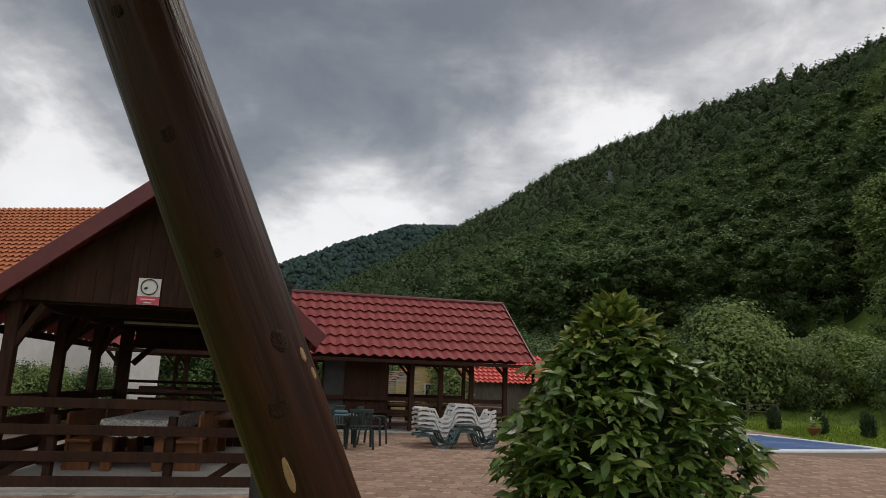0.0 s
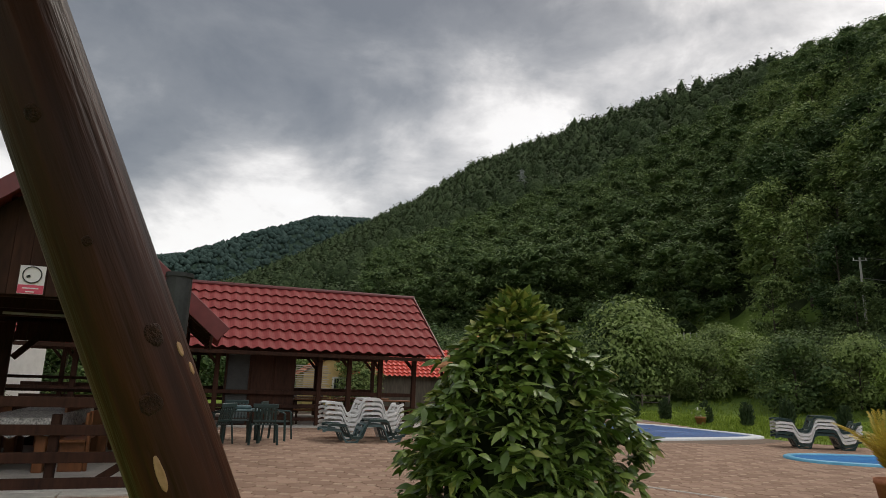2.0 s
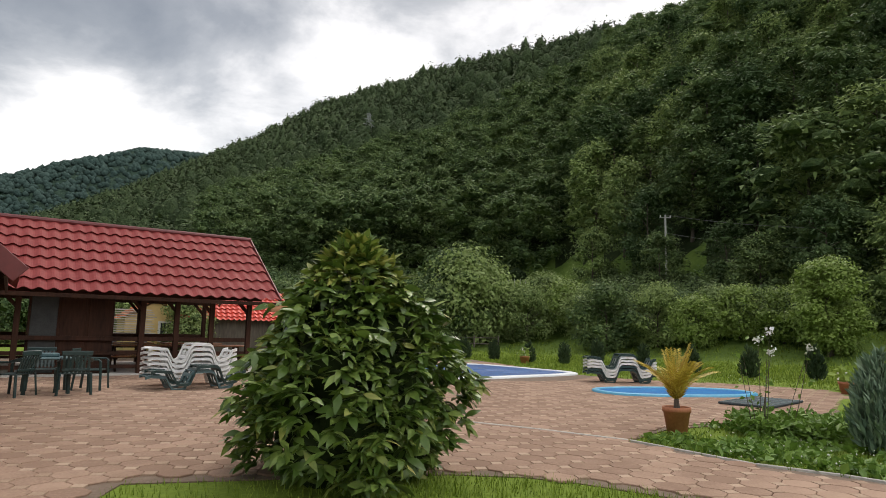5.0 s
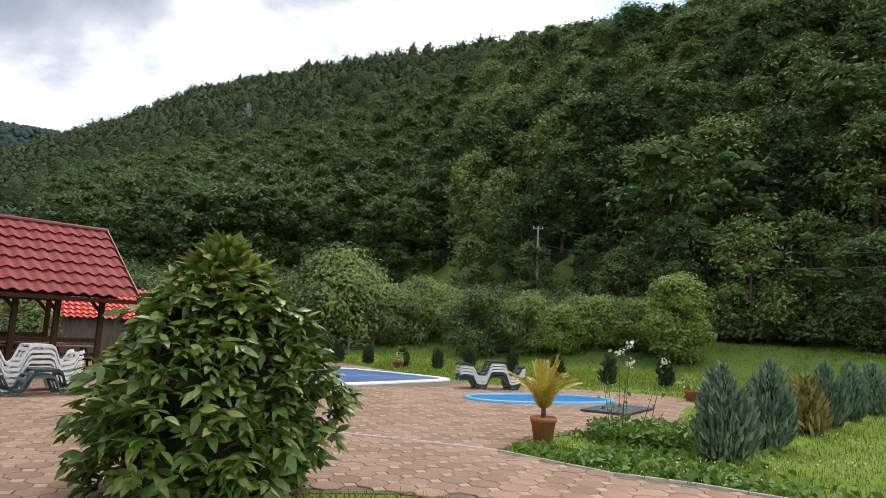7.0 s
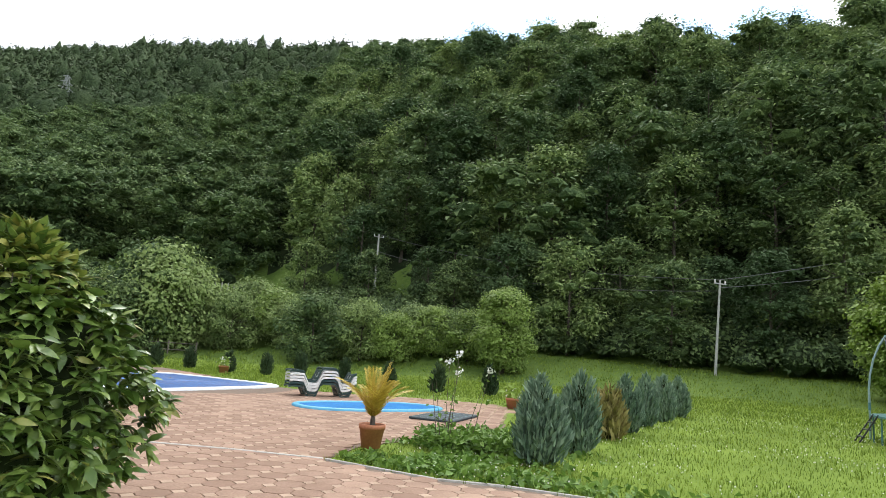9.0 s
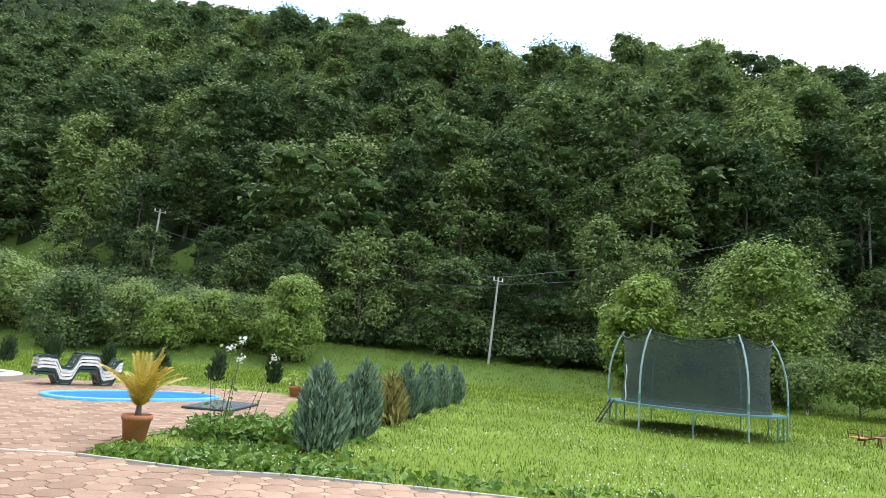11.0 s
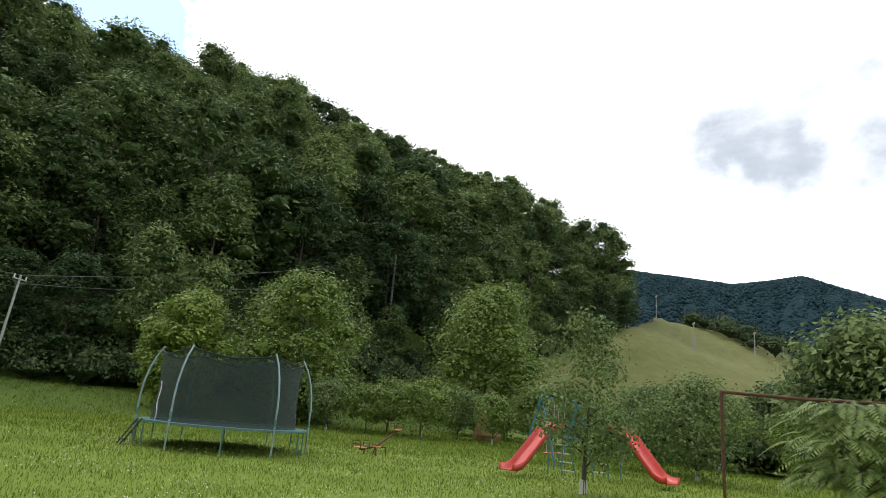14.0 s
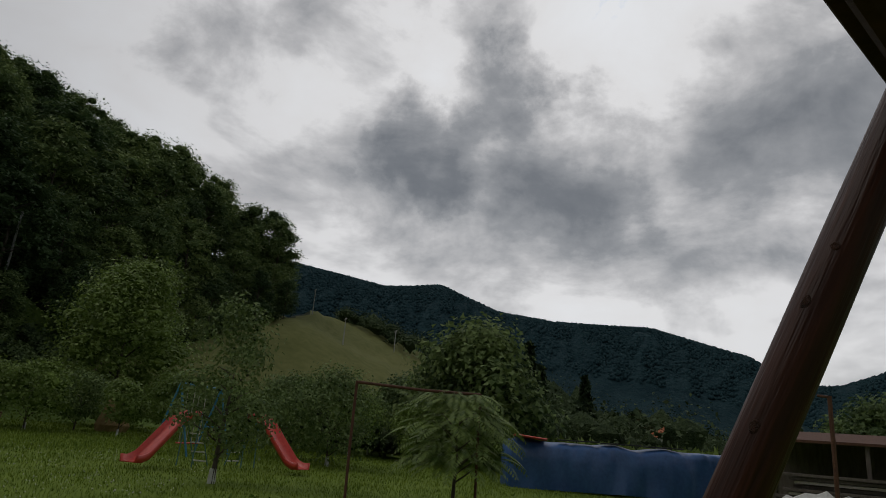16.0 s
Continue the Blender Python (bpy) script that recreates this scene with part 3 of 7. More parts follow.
def trunk_mesh(name, seed, height, radius, limbs=5, spread=1.6, lean=0.1, start=0.35, mat="bark"):
    rnd = random.Random(seed)
    bm = bmesh.new()
    lx, ly = rnd.uniform(-lean, lean), rnd.uniform(-lean, lean)
    axis = [(lx * u * height + 0.04 * rnd.uniform(-1, 1), ly * u * height, -0.15 + u * (height + 0.15)) for u in (0, 0.08, 0.3, 0.55, 0.8, 1.0)]
    tube(bm, axis, [radius * k for k in (1.35, 1.0, 0.85, 0.62, 0.4, 0.18)], 7, wob=0.15, seed=seed)
    for i in range(limbs):
        u = start + (0.95 - start) * (i + rnd.random()) / limbs
        a = rnd.uniform(0, 2 * math.pi)
        p = Vector((lx * u * height, ly * u * height, u * height))
        L = spread * rnd.uniform(0.6, 1.0) * (1.15 - 0.6 * u)
        q1 = p + Vector((math.cos(a) * L * 0.5, math.sin(a) * L * 0.5, L * 0.35))
        q2 = p + Vector((math.cos(a) * L, math.sin(a) * L, L * 0.6))
        tube(bm, [p, q1, q2], [radius * 0.42, radius * 0.3, radius * 0.1], 5, wob=0.1, seed=seed + i)
    me = bpy.data.meshes.new(name)
    bm.to_mesh(me)
    bm.free()
    me.materials.append(M[mat])
    me.polygons.foreach_set("use_smooth", np.ones(len(me.polygons), bool))
    return me


# ---------------------------------------------------------------- the wood on the hill
def plant(kind, x, y, scale, turn, label, group, trunk, crown, z=None, sink=0.0, crown_label=""):
    z = float(land(x, y)) - sink if z is None else z
    ob = empty(kind, (x, y, z), turn, label, "tree", group)
    ob.scale = (scale[0], scale[0], scale[1])
    if trunk:
        child("trunk", trunk, ob)
    child("crown", crown, ob, crown_label)
    return ob


def build_wood():
    rs = np.random.RandomState(11)
    kinds = []
    for k in range(7):
        h = 12.0
        kinds.append((trunk_mesh("trunk", 50 + k, h * 0.86, 0.19, 6, 2.6, 0.03, 0.3),
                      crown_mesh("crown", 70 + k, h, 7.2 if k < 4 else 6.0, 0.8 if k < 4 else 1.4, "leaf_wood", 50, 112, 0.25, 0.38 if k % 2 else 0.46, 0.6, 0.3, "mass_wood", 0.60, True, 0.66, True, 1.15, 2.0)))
    placed = []
    n = 0
    # rows up the near slope, tighter at the foot
    for ring in (0, 1, 2, 3, 5, 4, 6, 7, 8):
        for az in np.arange(37, 121.5, 1.0):
            r2, r3, z2 = np.interp(az, LAND[:, 0], LAND[:, 3]), np.interp(az, LAND[:, 0], LAND[:, 5]), 0
            far = min(r3, r2 + 66)
            r = r2 + 1.5 + (far - r2) * (ring / 8.0) + rs.uniform(-2.2, 2.2)
            a = az + rs.uniform(-1.2, 1.2)
            x, y = r * math.sin(radians(a)), r * math.cos(radians(a))
            if any((x - p) ** 2 + (y - q) ** 2 < (4.0 if ring < 3 else 4.7) ** 2 for p, q in placed) or n >= 296:
                continue
            placed.append((x, y))
            t, c = kinds[rs.randint(0, 7)]
            s = rs.uniform(0.8, 1.2) * (0.62 if ring == 0 else 0.9 if ring == 1 else 1.05)
            plant("broadleaf_tree", x, y, (s, s * rs.uniform(0.9, 1.15)), rs.uniform(0, 360), "dark green broadleaf tree on the wooded hillside", "trees of the hillside wood", t, c, sink=0.3)
            n += 1
    # the rest of the wood, farther up and along the valley: one body of crowns
    spots, mid = [], []
    cell = {}
    for az in np.arange(-13, 121.5, 0.25):
        r2, r3 = np.interp(az, LAND[:, 0], LAND[:, 3]), np.interp(az, LAND[:, 0], LAND[:, 5])
        r = r2
        while r < r3 * 1.04:
            step = np.interp(r, [60, 130, 300, 900], [3.0, 3.6, 5.0, 12.0])
            r += step * rs.uniform(0.6, 1.4)
            a = az + rs.uniform(-0.2, 0.2)
            x, y = r * math.sin(radians(a)), r * math.cos(radians(a))
            gap = np.interp(r, [60, 130, 300, 900], [3.8, 4.0, 4.6, 7.4])
            if (37 < az < 123.5 and r < 190) or (2 < az <= 37 and r < 165):
                if any((x - p) ** 2 + (y - q) ** 2 < 4.6 ** 2 for p, q in placed):
                    continue
                placed.append((x, y))
                mid.append((x, y, rs.uniform(0.85, 1.15), rs.uniform(0, 6.28), rs.randint(0, 4)))
                continue
            g = (int(x // gap), int(y // gap))
            if cell.get(g, 0) >= 1:
                continue
            cell[g] = 1
            spots.append((x, y, r))
    def crowns(spots, size, tall_of, sink, leaf, mass, cards_of, card_size, name, label):
        V, F, S, n0 = [], [], [], 0
        for x, y, r in spots:
            s = size(r) * rs.uniform(0.72, 1.28)
            tall = s * rs.uniform(*tall_of)
            c = np.array([x, y, float(land(x, y)) + tall * sink(r)])
            bv, bf = (BALL_V, BALL_F) if r < 260 else (BLOB_V, BLOB_F)
            lump = 1 + 0.15 * np.sin(bv[:, :1] * 4.3 + x) * np.cos(bv[:, 1:2] * 4.1 + y) + 0.08 * np.sin(bv[:, 2:] * 6 + x * 3 + bv[:, :1] * 5) + rs.uniform(-0.06, 0.06, (len(bv), 1))
            # body under the cards; on the hill its darker tone paints inner shade
            V.append(bv * np.array([s, s, tall]) * lump * (0.86 if cards_of(r) > 0 else 0.95) + c), F.append(bf + n0), S.append(np.ones(len(bf), int))
            n0 += len(bv)
            per = int(cards_of(r))
            if per:
                d = rs.normal(0, 1, (per, 3))
                d[:, 2] = np.abs(d[:, 2]) * 1.1 - 0.3
                d /= np.linalg.norm(d, axis=1)[:, None]
                lump = 1 + 0.20 * np.sin(d[:, :1] * 4.3 + x) * np.cos(d[:, 1:2] * 4.1 + y) + 0.12 * np.sin(d[:, 2:] * 8 + x * 3 + d[:, :1] * 5)
                p = c + d * np.array([s, s, tall]) * rs.uniform(0.90, 1.08, (per, 1)) * lump
                v, f = cards(rs, p, d, np.full(per, card_size(r)), 0.4, 1.4, 0.35, True)
                V.append(v), F.append(f + n0), S.append(np.zeros(len(f), int))
                n0 += len(v)
        faces = [q for f in F for q in f.tolist()]
        me = mesh_of(name, np.concatenate(V), faces, [leaf, mass], np.concatenate(S), smooth=True)
        print(name, len(spots), len(faces))
        tagged(new(name, me), label, "forest", kind="stuff")
    lin = lambda xs, ys: (lambda r: float(np.interp(r, xs, ys)))  # noqa: E731
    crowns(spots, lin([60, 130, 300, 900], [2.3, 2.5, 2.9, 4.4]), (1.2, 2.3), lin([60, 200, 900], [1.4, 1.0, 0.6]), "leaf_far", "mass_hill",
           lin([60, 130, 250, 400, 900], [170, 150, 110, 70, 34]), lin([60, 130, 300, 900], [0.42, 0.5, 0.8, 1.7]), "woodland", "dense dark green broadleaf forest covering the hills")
    # the middle slope: the same trees as at the foot, joined
    forms = [crown_mesh("crown", 90 + k, 12.0, 7.0, 1.5, "leaf_wood", 30, 56, 0.32, 0.45, 0.6, 0.3, "mass_wood", 0.66, True, 0.68, True, 1.15, 2.0) for k in range(4)]
    bits = []
    for me in forms:
        co = np.empty(len(me.vertices) * 3)
        me.vertices.foreach_get("co", co)
        bits.append((co.reshape(-1, 3), [list(p.vertices) for p in me.polygons], [p.material_index for p in me.polygons]))
    V, F, S, n0 = [], [], [], 0
    for x, y, s, a, k in mid:
        co, fs, sl = bits[k]
        ca, sa = math.cos(a) * s, math.sin(a) * s
        V.append(np.c_[co[:, 0] * ca - co[:, 1] * sa + x, co[:, 0] * sa + co[:, 1] * ca + y, co[:, 2] * s + float(land(x, y)) - 0.3])
        F += [[i + n0 for i in q] for q in fs]
        S += sl
        n0 += len(co)
    print("mid", len(mid), len(F), "near", n)
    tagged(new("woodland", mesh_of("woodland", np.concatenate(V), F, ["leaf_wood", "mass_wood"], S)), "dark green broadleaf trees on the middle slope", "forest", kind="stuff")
    far = []
    for a0, a1, r0, r1, gap in ((-17, 6, 1150, 1530, 9.0), (119, 174, 1400, 2130, 9.5)):
        n = int((radians(a1 - a0) / 2 * (r1 ** 2 - r0 ** 2)) / gap ** 2 * 1.1)
        aa, rr = rs.uniform(a0, a1, n), np.sqrt(rs.uniform(r0 ** 2, r1 ** 2, n))
        far.append([(q * math.sin(radians(w)), q * math.cos(radians(w)), q) for w, q in zip(aa, rr)])
    # crowns on the far ridges, coloured as if seen through haze
    crowns(far[0], lin([0, 1], [6.6, 6.6]), (0.7, 1.1), lin([0, 1], [0.25, 0.25]), "mass_haze_green", "mass_haze_green", lin([0, 1], [0, 0]), lin([0, 1], [1, 1]), "far_forest", "forest on the far hill at the valley's end, tinted blue-green for haze")
    crowns(far[1], lin([0, 1], [4.6, 4.6]), (0.7, 1.2), lin([0, 1], [0.2, 0.2]), "mass_haze_blue", "mass_haze_blue", lin([0, 1], [0, 0]), lin([0, 1], [1, 1]), "far_forest", "forest on the distant mountain range, haze blue mixed into its colour")


build_wood()


# ---------------------------------------------------------------- the paved yard
U = Vector((0.979, 0.204, 0.0))   # along the pavilions
V = Vector((-0.204, 0.979, 0.0))  # across them, away from the swing
DECK = [(-14, 5.0), (-1.5, 5.9), (-0.45, 6.3), (-0.27, 6.86), (0.92, 6.69), (2.83, 6.35), (3.55, 6.0), (3.95, 5.6), (4.8, 4.4), (5.05, 3.6), (5.2, 3.0), (4.7, 0.5), (4.3, -2.5), (4.0, -7.5), (6.0, -8.8), (8.5, -8.7), (9.88, -8.45),
        (10.66, -8.25), (11.14, -7.56), (11.12, -7.2), (10.25, -4.5), (9.33, -1.7), (8.25, 1.2), (7.45, 3.7), (6.94, 5.01), (6.45, 5.75), (6.05, 7.5), (7.4, 8.25), (9.2, 8.5), (11.0, 8.7), (12.2, 8.9), (17.9, 12.3), (16.8, 14.9), (14.2, 17.0), (13.4, 19.5),
        (13.5, 22.5), (14.0, 29.5), (-14, 29.5)]


def inside(x, y, poly):
    n, hit = len(poly), np.zeros(np.shape(x), bool)
    for i in range(n):
        (x0, y0), (x1, y1) = poly[i], poly[(i + 1) % n]
        if y0 != y1:
            hit ^= ((y0 > y) != (y1 > y)) & (x < (x1 - x0) * (y - y0) / (y1 - y0) + x0)
    return hit


def build_deck():
    bm = bmesh.new()
    vs = [bm.verts.new((x, y, 0.012)) for x, y in DECK]
    lo = [bm.verts.new((x, y, -0.12)) for x, y in DECK]
    bm.faces.new(vs)
    for i in range(len(vs)):
        j = (i + 1) % len(vs)
        bm.faces.new((lo[i], lo[j], vs[j], vs[i]))
    bmesh.ops.recalc_face_normals(bm, faces=bm.faces)
    deck = part("pavement", bm, "joint_sand", None)
    return tagged(deck, "yard paved with pink and pale concrete pavers", "pavement", kind="structure")


deck = build_deck()
POOL = (10.2, 21.3)


def paver_shape(kind, p):
    c = 0.27 * p
    h = p / 2 - 0.004
    if kind == "eight":
        k = h - c
        pts = [(h, -k), (h, k), (k, h), (-k, h), (-h, k), (-h, -k), (-k, -h), (k, -h)]
    else:
        d = c * 1.0 - 0.005
        pts = [(d, 0), (0, d), (-d, 0), (0, -d)]
    n = len(pts)
    s = (h - 0.006) / h
    v = [(x * s, y * s, 0.0) for x, y in pts] + [(x, y, -0.007) for x, y in pts] + [(x, y, -0.02) for x, y in pts]
    f = [list(range(n))] + [[n + i, n + (i + 1) % n, (i + 1) % n, i] for i in range(n)] + [[2 * n + i, 2 * n + (i + 1) % n, n + (i + 1) % n, n + i] for i in range(n)]
    return np.array(v), f


def build_pavers():
    p, rs = 0.34, np.random.RandomState(4)
    a = radians(33)
    i, j = np.meshgrid(np.arange(-110, 110), np.arange(-110, 110))
    ux, uy = Vector((math.cos(a), math.sin(a))), Vector((-math.sin(a), math.cos(a)))
    for kind, mat, off in (("eight", "paver_pink", 0.0), ("square", "paver_light", 0.5)):
        gx, gy = (i.ravel() + off) * p, (j.ravel() + off) * p
        x, y = 4 + gx * ux.x + gy * uy.x, 10 + gx * ux.y + gy * uy.y
        keep = inside(x, y, DECK) & ((x - POOL[0]) ** 2 / 4.4 ** 2 + (y - POOL[1]) ** 2 / 4.4 ** 2 > 1) & (y < 27) & (x > -9)
        keep &= np.all([inside(x + dx, y + dy, DECK) for dx, dy in ((0.12, 0), (-0.12, 0), (0, 0.12), (0, -0.12))], axis=0)
        x, y = x[keep], y[keep]
        z = 0.030 + rs.uniform(-0.003, 0.003, len(x))
        v, f = paver_shape(kind, p)
        # the stretch of path in front of the swing: pavers of their own
        near = np.hypot(x - 6.3, y - 3.2) < 4.2
        pick = np.where(near)[0][:148]
        me = mesh_of("paver", v, f, mat)
        for k in pick:
            ob = child("paver", me, deck)
            ob.matrix_basis = pose(x[k], y[k], z[k], rs.uniform(-0.5, 0.5), rs.uniform(-0.5, 0.5), math.degrees(a) + rs.uniform(-0.6, 0.6))
        rest = np.setdiff1d(np.arange(len(x)), pick)
        ca, sa = math.cos(a), math.sin(a)
        w = np.c_[v[:, 0] * ca - v[:, 1] * sa, v[:, 0] * sa + v[:, 1] * ca, v[:, 2]]
        VV = (w[None] + np.c_[x[rest], y[rest], z[rest]][:, None]).reshape(-1, 3)
        FF = [[q + k * len(v) for q in g] for k in range(len(rest)) for g in f]
        tagged(child("paving", mesh_of("paving", VV, FF, mat), deck), kind="stuff")


def strip(name, pts, w, h, z, mat, label, category, parent=None):
    """A kerb along points."""
    bm = bmesh.new()
    for p, q in zip(pts, pts[1:]):
        d = (Vector(q) - Vector(p)).normalized() * 0.004
        beam(bm, (*(Vector(p) + d), z), (*(Vector(q) - d), z), w, h, 0.006)
    ob = part(name, bm, mat, parent)
    return tagged(ob, label, category, kind="structure")


edge = [(6.05, 7.5), (6.45, 5.75), (6.94, 5.01), (7.45, 3.7), (8.25, 1.2), (9.33, -1.7), (10.25, -4.5), (11.12, -7.2)]
strip("kerb", [(x + 0.03, y + 0.02) for x, y in edge], 0.035, 0.10, -0.012, "concrete", "narrow pale concrete kerb between path and lawn", "kerb")
strip("kerb", [(-1.3, 7.65), (0.7, 7.85), (4.5, 9.72), (5.29, 8.71), (6.05, 7.52)][2:], 0.06, 0.08, 0.0, "concrete", "narrow concrete strip dividing the paved yard", "kerb")


# ---------------------------------------------------------------- pools
POWER = {"swimming_pool": 0.35, "paddling_pool": 0.8}


def ellipse_pool(name, cx, cy, rx, ry, turn, rim, cover, label, lab2, rimw, h, wav):
    ob = empty(name, (cx, cy, 0.0), turn, label, "pool")
    bm = bmesh.new()
    n = 56

    def ring(s, z):
        return [bm.verts.new(((rx + s) * math.copysign(abs(math.cos(a)) ** POWER[name], math.cos(a)), (ry + s) * math.copysign(abs(math.sin(a)) ** POWER[name], math.sin(a)), z)) for a in [2 * math.pi * k / n for k in range(n)]]
    rs_ = [ring(rimw, 0.0), ring(rimw, h), ring(rimw * 0.8, h + 0.02), ring(0.02, h + 0.02), ring(0.0, h), ring(0.0, 0.015)]
    for a, b in zip(rs_, rs_[1:]):
        for k in range(n):
            bm.faces.new((a[k], a[(k + 1) % n], b[(k + 1) % n], b[k]))
    part("rim", bm, rim, ob, "", True)
    bm = bmesh.new()
    rnd = random.Random(3)
    rows = []
    for q in range(9):
        s = q / 8
        rows.append([bm.verts.new((rx * s * math.copysign(abs(math.cos(a)) ** POWER[name], math.cos(a)), ry * s * math.copysign(abs(math.sin(a)) ** POWER[name], math.sin(a)), h - 0.01 + wav * rnd.uniform(-1, 1) * (s < 0.99))) for a in [2 * math.pi * k / n for k in range(n)]])
    for a, b in zip(rows[1:], rows[2:]):
        for k in range(n):
            bm.faces.new((a[k], b[k], b[(k + 1) % n], a[(k + 1) % n]))
    bm.faces.new(rows[1])
    part("cover", bm, cover, ob, lab2, True)
    return ob


ellipse_pool("swimming_pool", 9.75, 21.5, 3.15, 3.0, 17, "white_rim", "pool_cover", "round swimming pool with white rim and wrinkled blue cover", "wrinkled blue pool cover", 0.30, 0.06, 0.06)
ellipse_pool("paddling_pool", 12.05, 13.15, 2.0, 0.95, -12, "pool_rim", "pool_cyan", "small oval paddling pool with light blue rim", "turquoise pool cover", 0.16, 0.07, 0.008)
mat_ob = empty("rubber_mat", (12.35, 10.75, 0.035), 22, "dark rubber mat lying on the pavers", "mat")
bm = bmesh.new()
box(bm, -1.05, 1.05, -0.55, 0.55, 0, 0.05, 0.012)
part("sheet", bm, "rubber", mat_ob)
bm = bmesh.new()
for k in range(6):
    box(bm, -1.0, 1.0, -0.47 + k * 0.19, -0.45 + k * 0.19, 0.05, 0.058)
part("rib", bm, "teal_plastic", mat_ob)


# ---------------------------------------------------------------- plastic furniture
LOUNGE = [(0, 0.30), (0.10, 0.33), (0.42, 0.31), (0.56, 0.06), (0.62, 0.03), (0.80, 0.03), (0.86, 0.07), (0.98, 0.37), (1.05, 0.42), (1.42, 0.42), (1.50, 0.37), (1.62, 0.07), (1.68, 0.03), (1.68, 0.03), (1.92, 0.08), (2.02, 0.28), (2.12, 0.30)]


def lounger(name, at, turn, mat, label, group):
    ob = empty(name, at, turn, label, "sun lounger", group)
    pts = [(x * 0.98 - 1.04, z) for x, z in LOUNGE]
    for nm, y0, y1 in (("side_rail", -0.34, -0.26), ("side_rail", 0.26, 0.34)):
        bm = bmesh.new()
        rows = [[bm.verts.new((x, y, z + dz)) for y, dz in ((y0, 0), (y1, 0), (y1, -0.062), (y0, -0.062))] for x, z in pts]
        for a, b in zip(rows, rows[1:]):
            for k in range(4):
                bm.faces.new((a[k], a[(k + 1) % 4], b[(k + 1) % 4], b[k]))
        bm.faces.new(rows[0])
        bm.faces.new(rows[-1][::-1])
        bmesh.ops.recalc_face_normals(bm, faces=bm.faces)
        part(nm, bm, mat, ob)
    for nm, x0, x1, z0, z1 in (("seat", 0.02, 0.40, 0.32, 0.30), ("bed", 0.98, 1.48, 0.415, 0.415), ("headrest", 1.96, 2.12, 0.22, 0.29)):
        bm = bmesh.new()
        bm.free()
        k = 6 if nm == "bed" else 4
        for q in range(k):
            bm = bmesh.new()
            a = x0 + (x1 - x0) * q / k
            b = a + (x1 - x0) / k * 0.72
            box(bm, a * 0.98 - 1.04, b * 0.98 - 1.04, -0.27, 0.27, min(z0, z1) - 0.02, min(z0, z1) + 0.004)
            part(nm + "_slat", bm, mat, ob)
    for i in (2, 6, 10, 14):
        (x0, z0), (x1, z1) = pts[i], pts[i + 1]
        for y0, y1, u0, u1 in ((-0.265, 0.265, 0.0, 0.25), (-0.265, 0.265, 0.75, 1.0), (-0.265, -0.20, 0.25, 0.75), (-0.03, 0.03, 0.25, 0.75), (0.20, 0.265, 0.25, 0.75)):
            bm = bmesh.new()
            a, b = (x0 + (x1 - x0) * u0, z0 + (z1 - z0) * u0), (x0 + (x1 - x0) * u1, z0 + (z1 - z0) * u1)
            beam(bm, (a[0], (y0 + y1) / 2, a[1] - 0.02), (b[0], (y0 + y1) / 2, b[1] - 0.02), y1 - y0, 0.02)
            part("leg_panel", bm, mat, ob)
    return ob


def stack(x, y, turn, colours, step, label, group):
    for k, c in enumerate(colours):
        rx = random.Random(k * 7 + int(x * 10)).uniform(-0.02, 0.02)
        lounger("sun_lounger", (x + rx, y, 0.03 + k * step), turn + rx * 60, c, ("white" if c == "white_plastic" else "dark green") + " plastic sun lounger " + label, group)


stack(0.45, 16.9, 18, ["white_plastic"] * 6, 0.115, "in a tall stack on the pavers", "stacked sun loungers by the pavilion")
lounger("sun_lounger", (0.48, 15.95, 0.03), 14, "teal_plastic", "grey-green plastic sun lounger standing before the white stack", "stacked sun loungers by the pavilion")
lounger("sun_lounger", (0.58, 15.9, 0.145), 15, "green_plastic", "dark green plastic sun lounger lying on another one", "stacked sun loungers by the pavilion")
stack(12.7, 16.2, -22, ["green_plastic", "green_plastic", "white_plastic", "white_plastic", "white_plastic", "green_plastic"], 0.09, "in a low stack beside the pools", "stacked sun loungers by the pool")


def plastic_chair():
    ob = empty("garden_chair", (0, 0, 0), 0, "dark green plastic garden armchair on the pavers", "chair", "garden chairs round the plastic table")
    bm = bmesh.new()
    box(bm, -0.24, 0.24, -0.23, 0.22, 0.41, 0.435, 0.01)
    part("seat", bm, "green_plastic", ob)
    for k in range(7):
        x = -0.21 + k * 0.07
        bm = bmesh.new()
        beam(bm, (x, 0.22, 0.44), (x * 1.05, 0.33, 0.80), 0.045, 0.02)
        part("back_slat", bm, "green_plastic", ob)
    bm = bmesh.new()
    beam(bm, (-0.27, 0.335, 0.83), (0.27, 0.335, 0.83), 0.025, 0.09, 0.01)
    part("top_rail", bm, "green_plastic", ob)
    bm = bmesh.new()
    beam(bm, (-0.25, 0.25, 0.50), (0.25, 0.25, 0.50), 0.025, 0.05, 0.008)
    part("lower_rail", bm, "green_plastic", ob)
    for sx in (-1, 1):
        bm = bmesh.new()
        tube(bm, [(sx * 0.27, 0.33, 0.74), (sx * 0.29, 0.1, 0.66), (sx * 0.30, -0.2, 0.65), (sx * 0.28, -0.26, 0.60)], 0.022, 6)
        part("armrest", bm, "green_plastic", ob)
        for sy in (-1, 1):
            bm = bmesh.new()
            beam(bm, (sx * 0.27, 0.24 * sy, 0.62 if sy < 0 else 0.44), (sx * 0.30, 0.28 * sy, 0.0), 0.05, 0.035)
            part("leg", bm, "green_plastic", ob)
    return ob


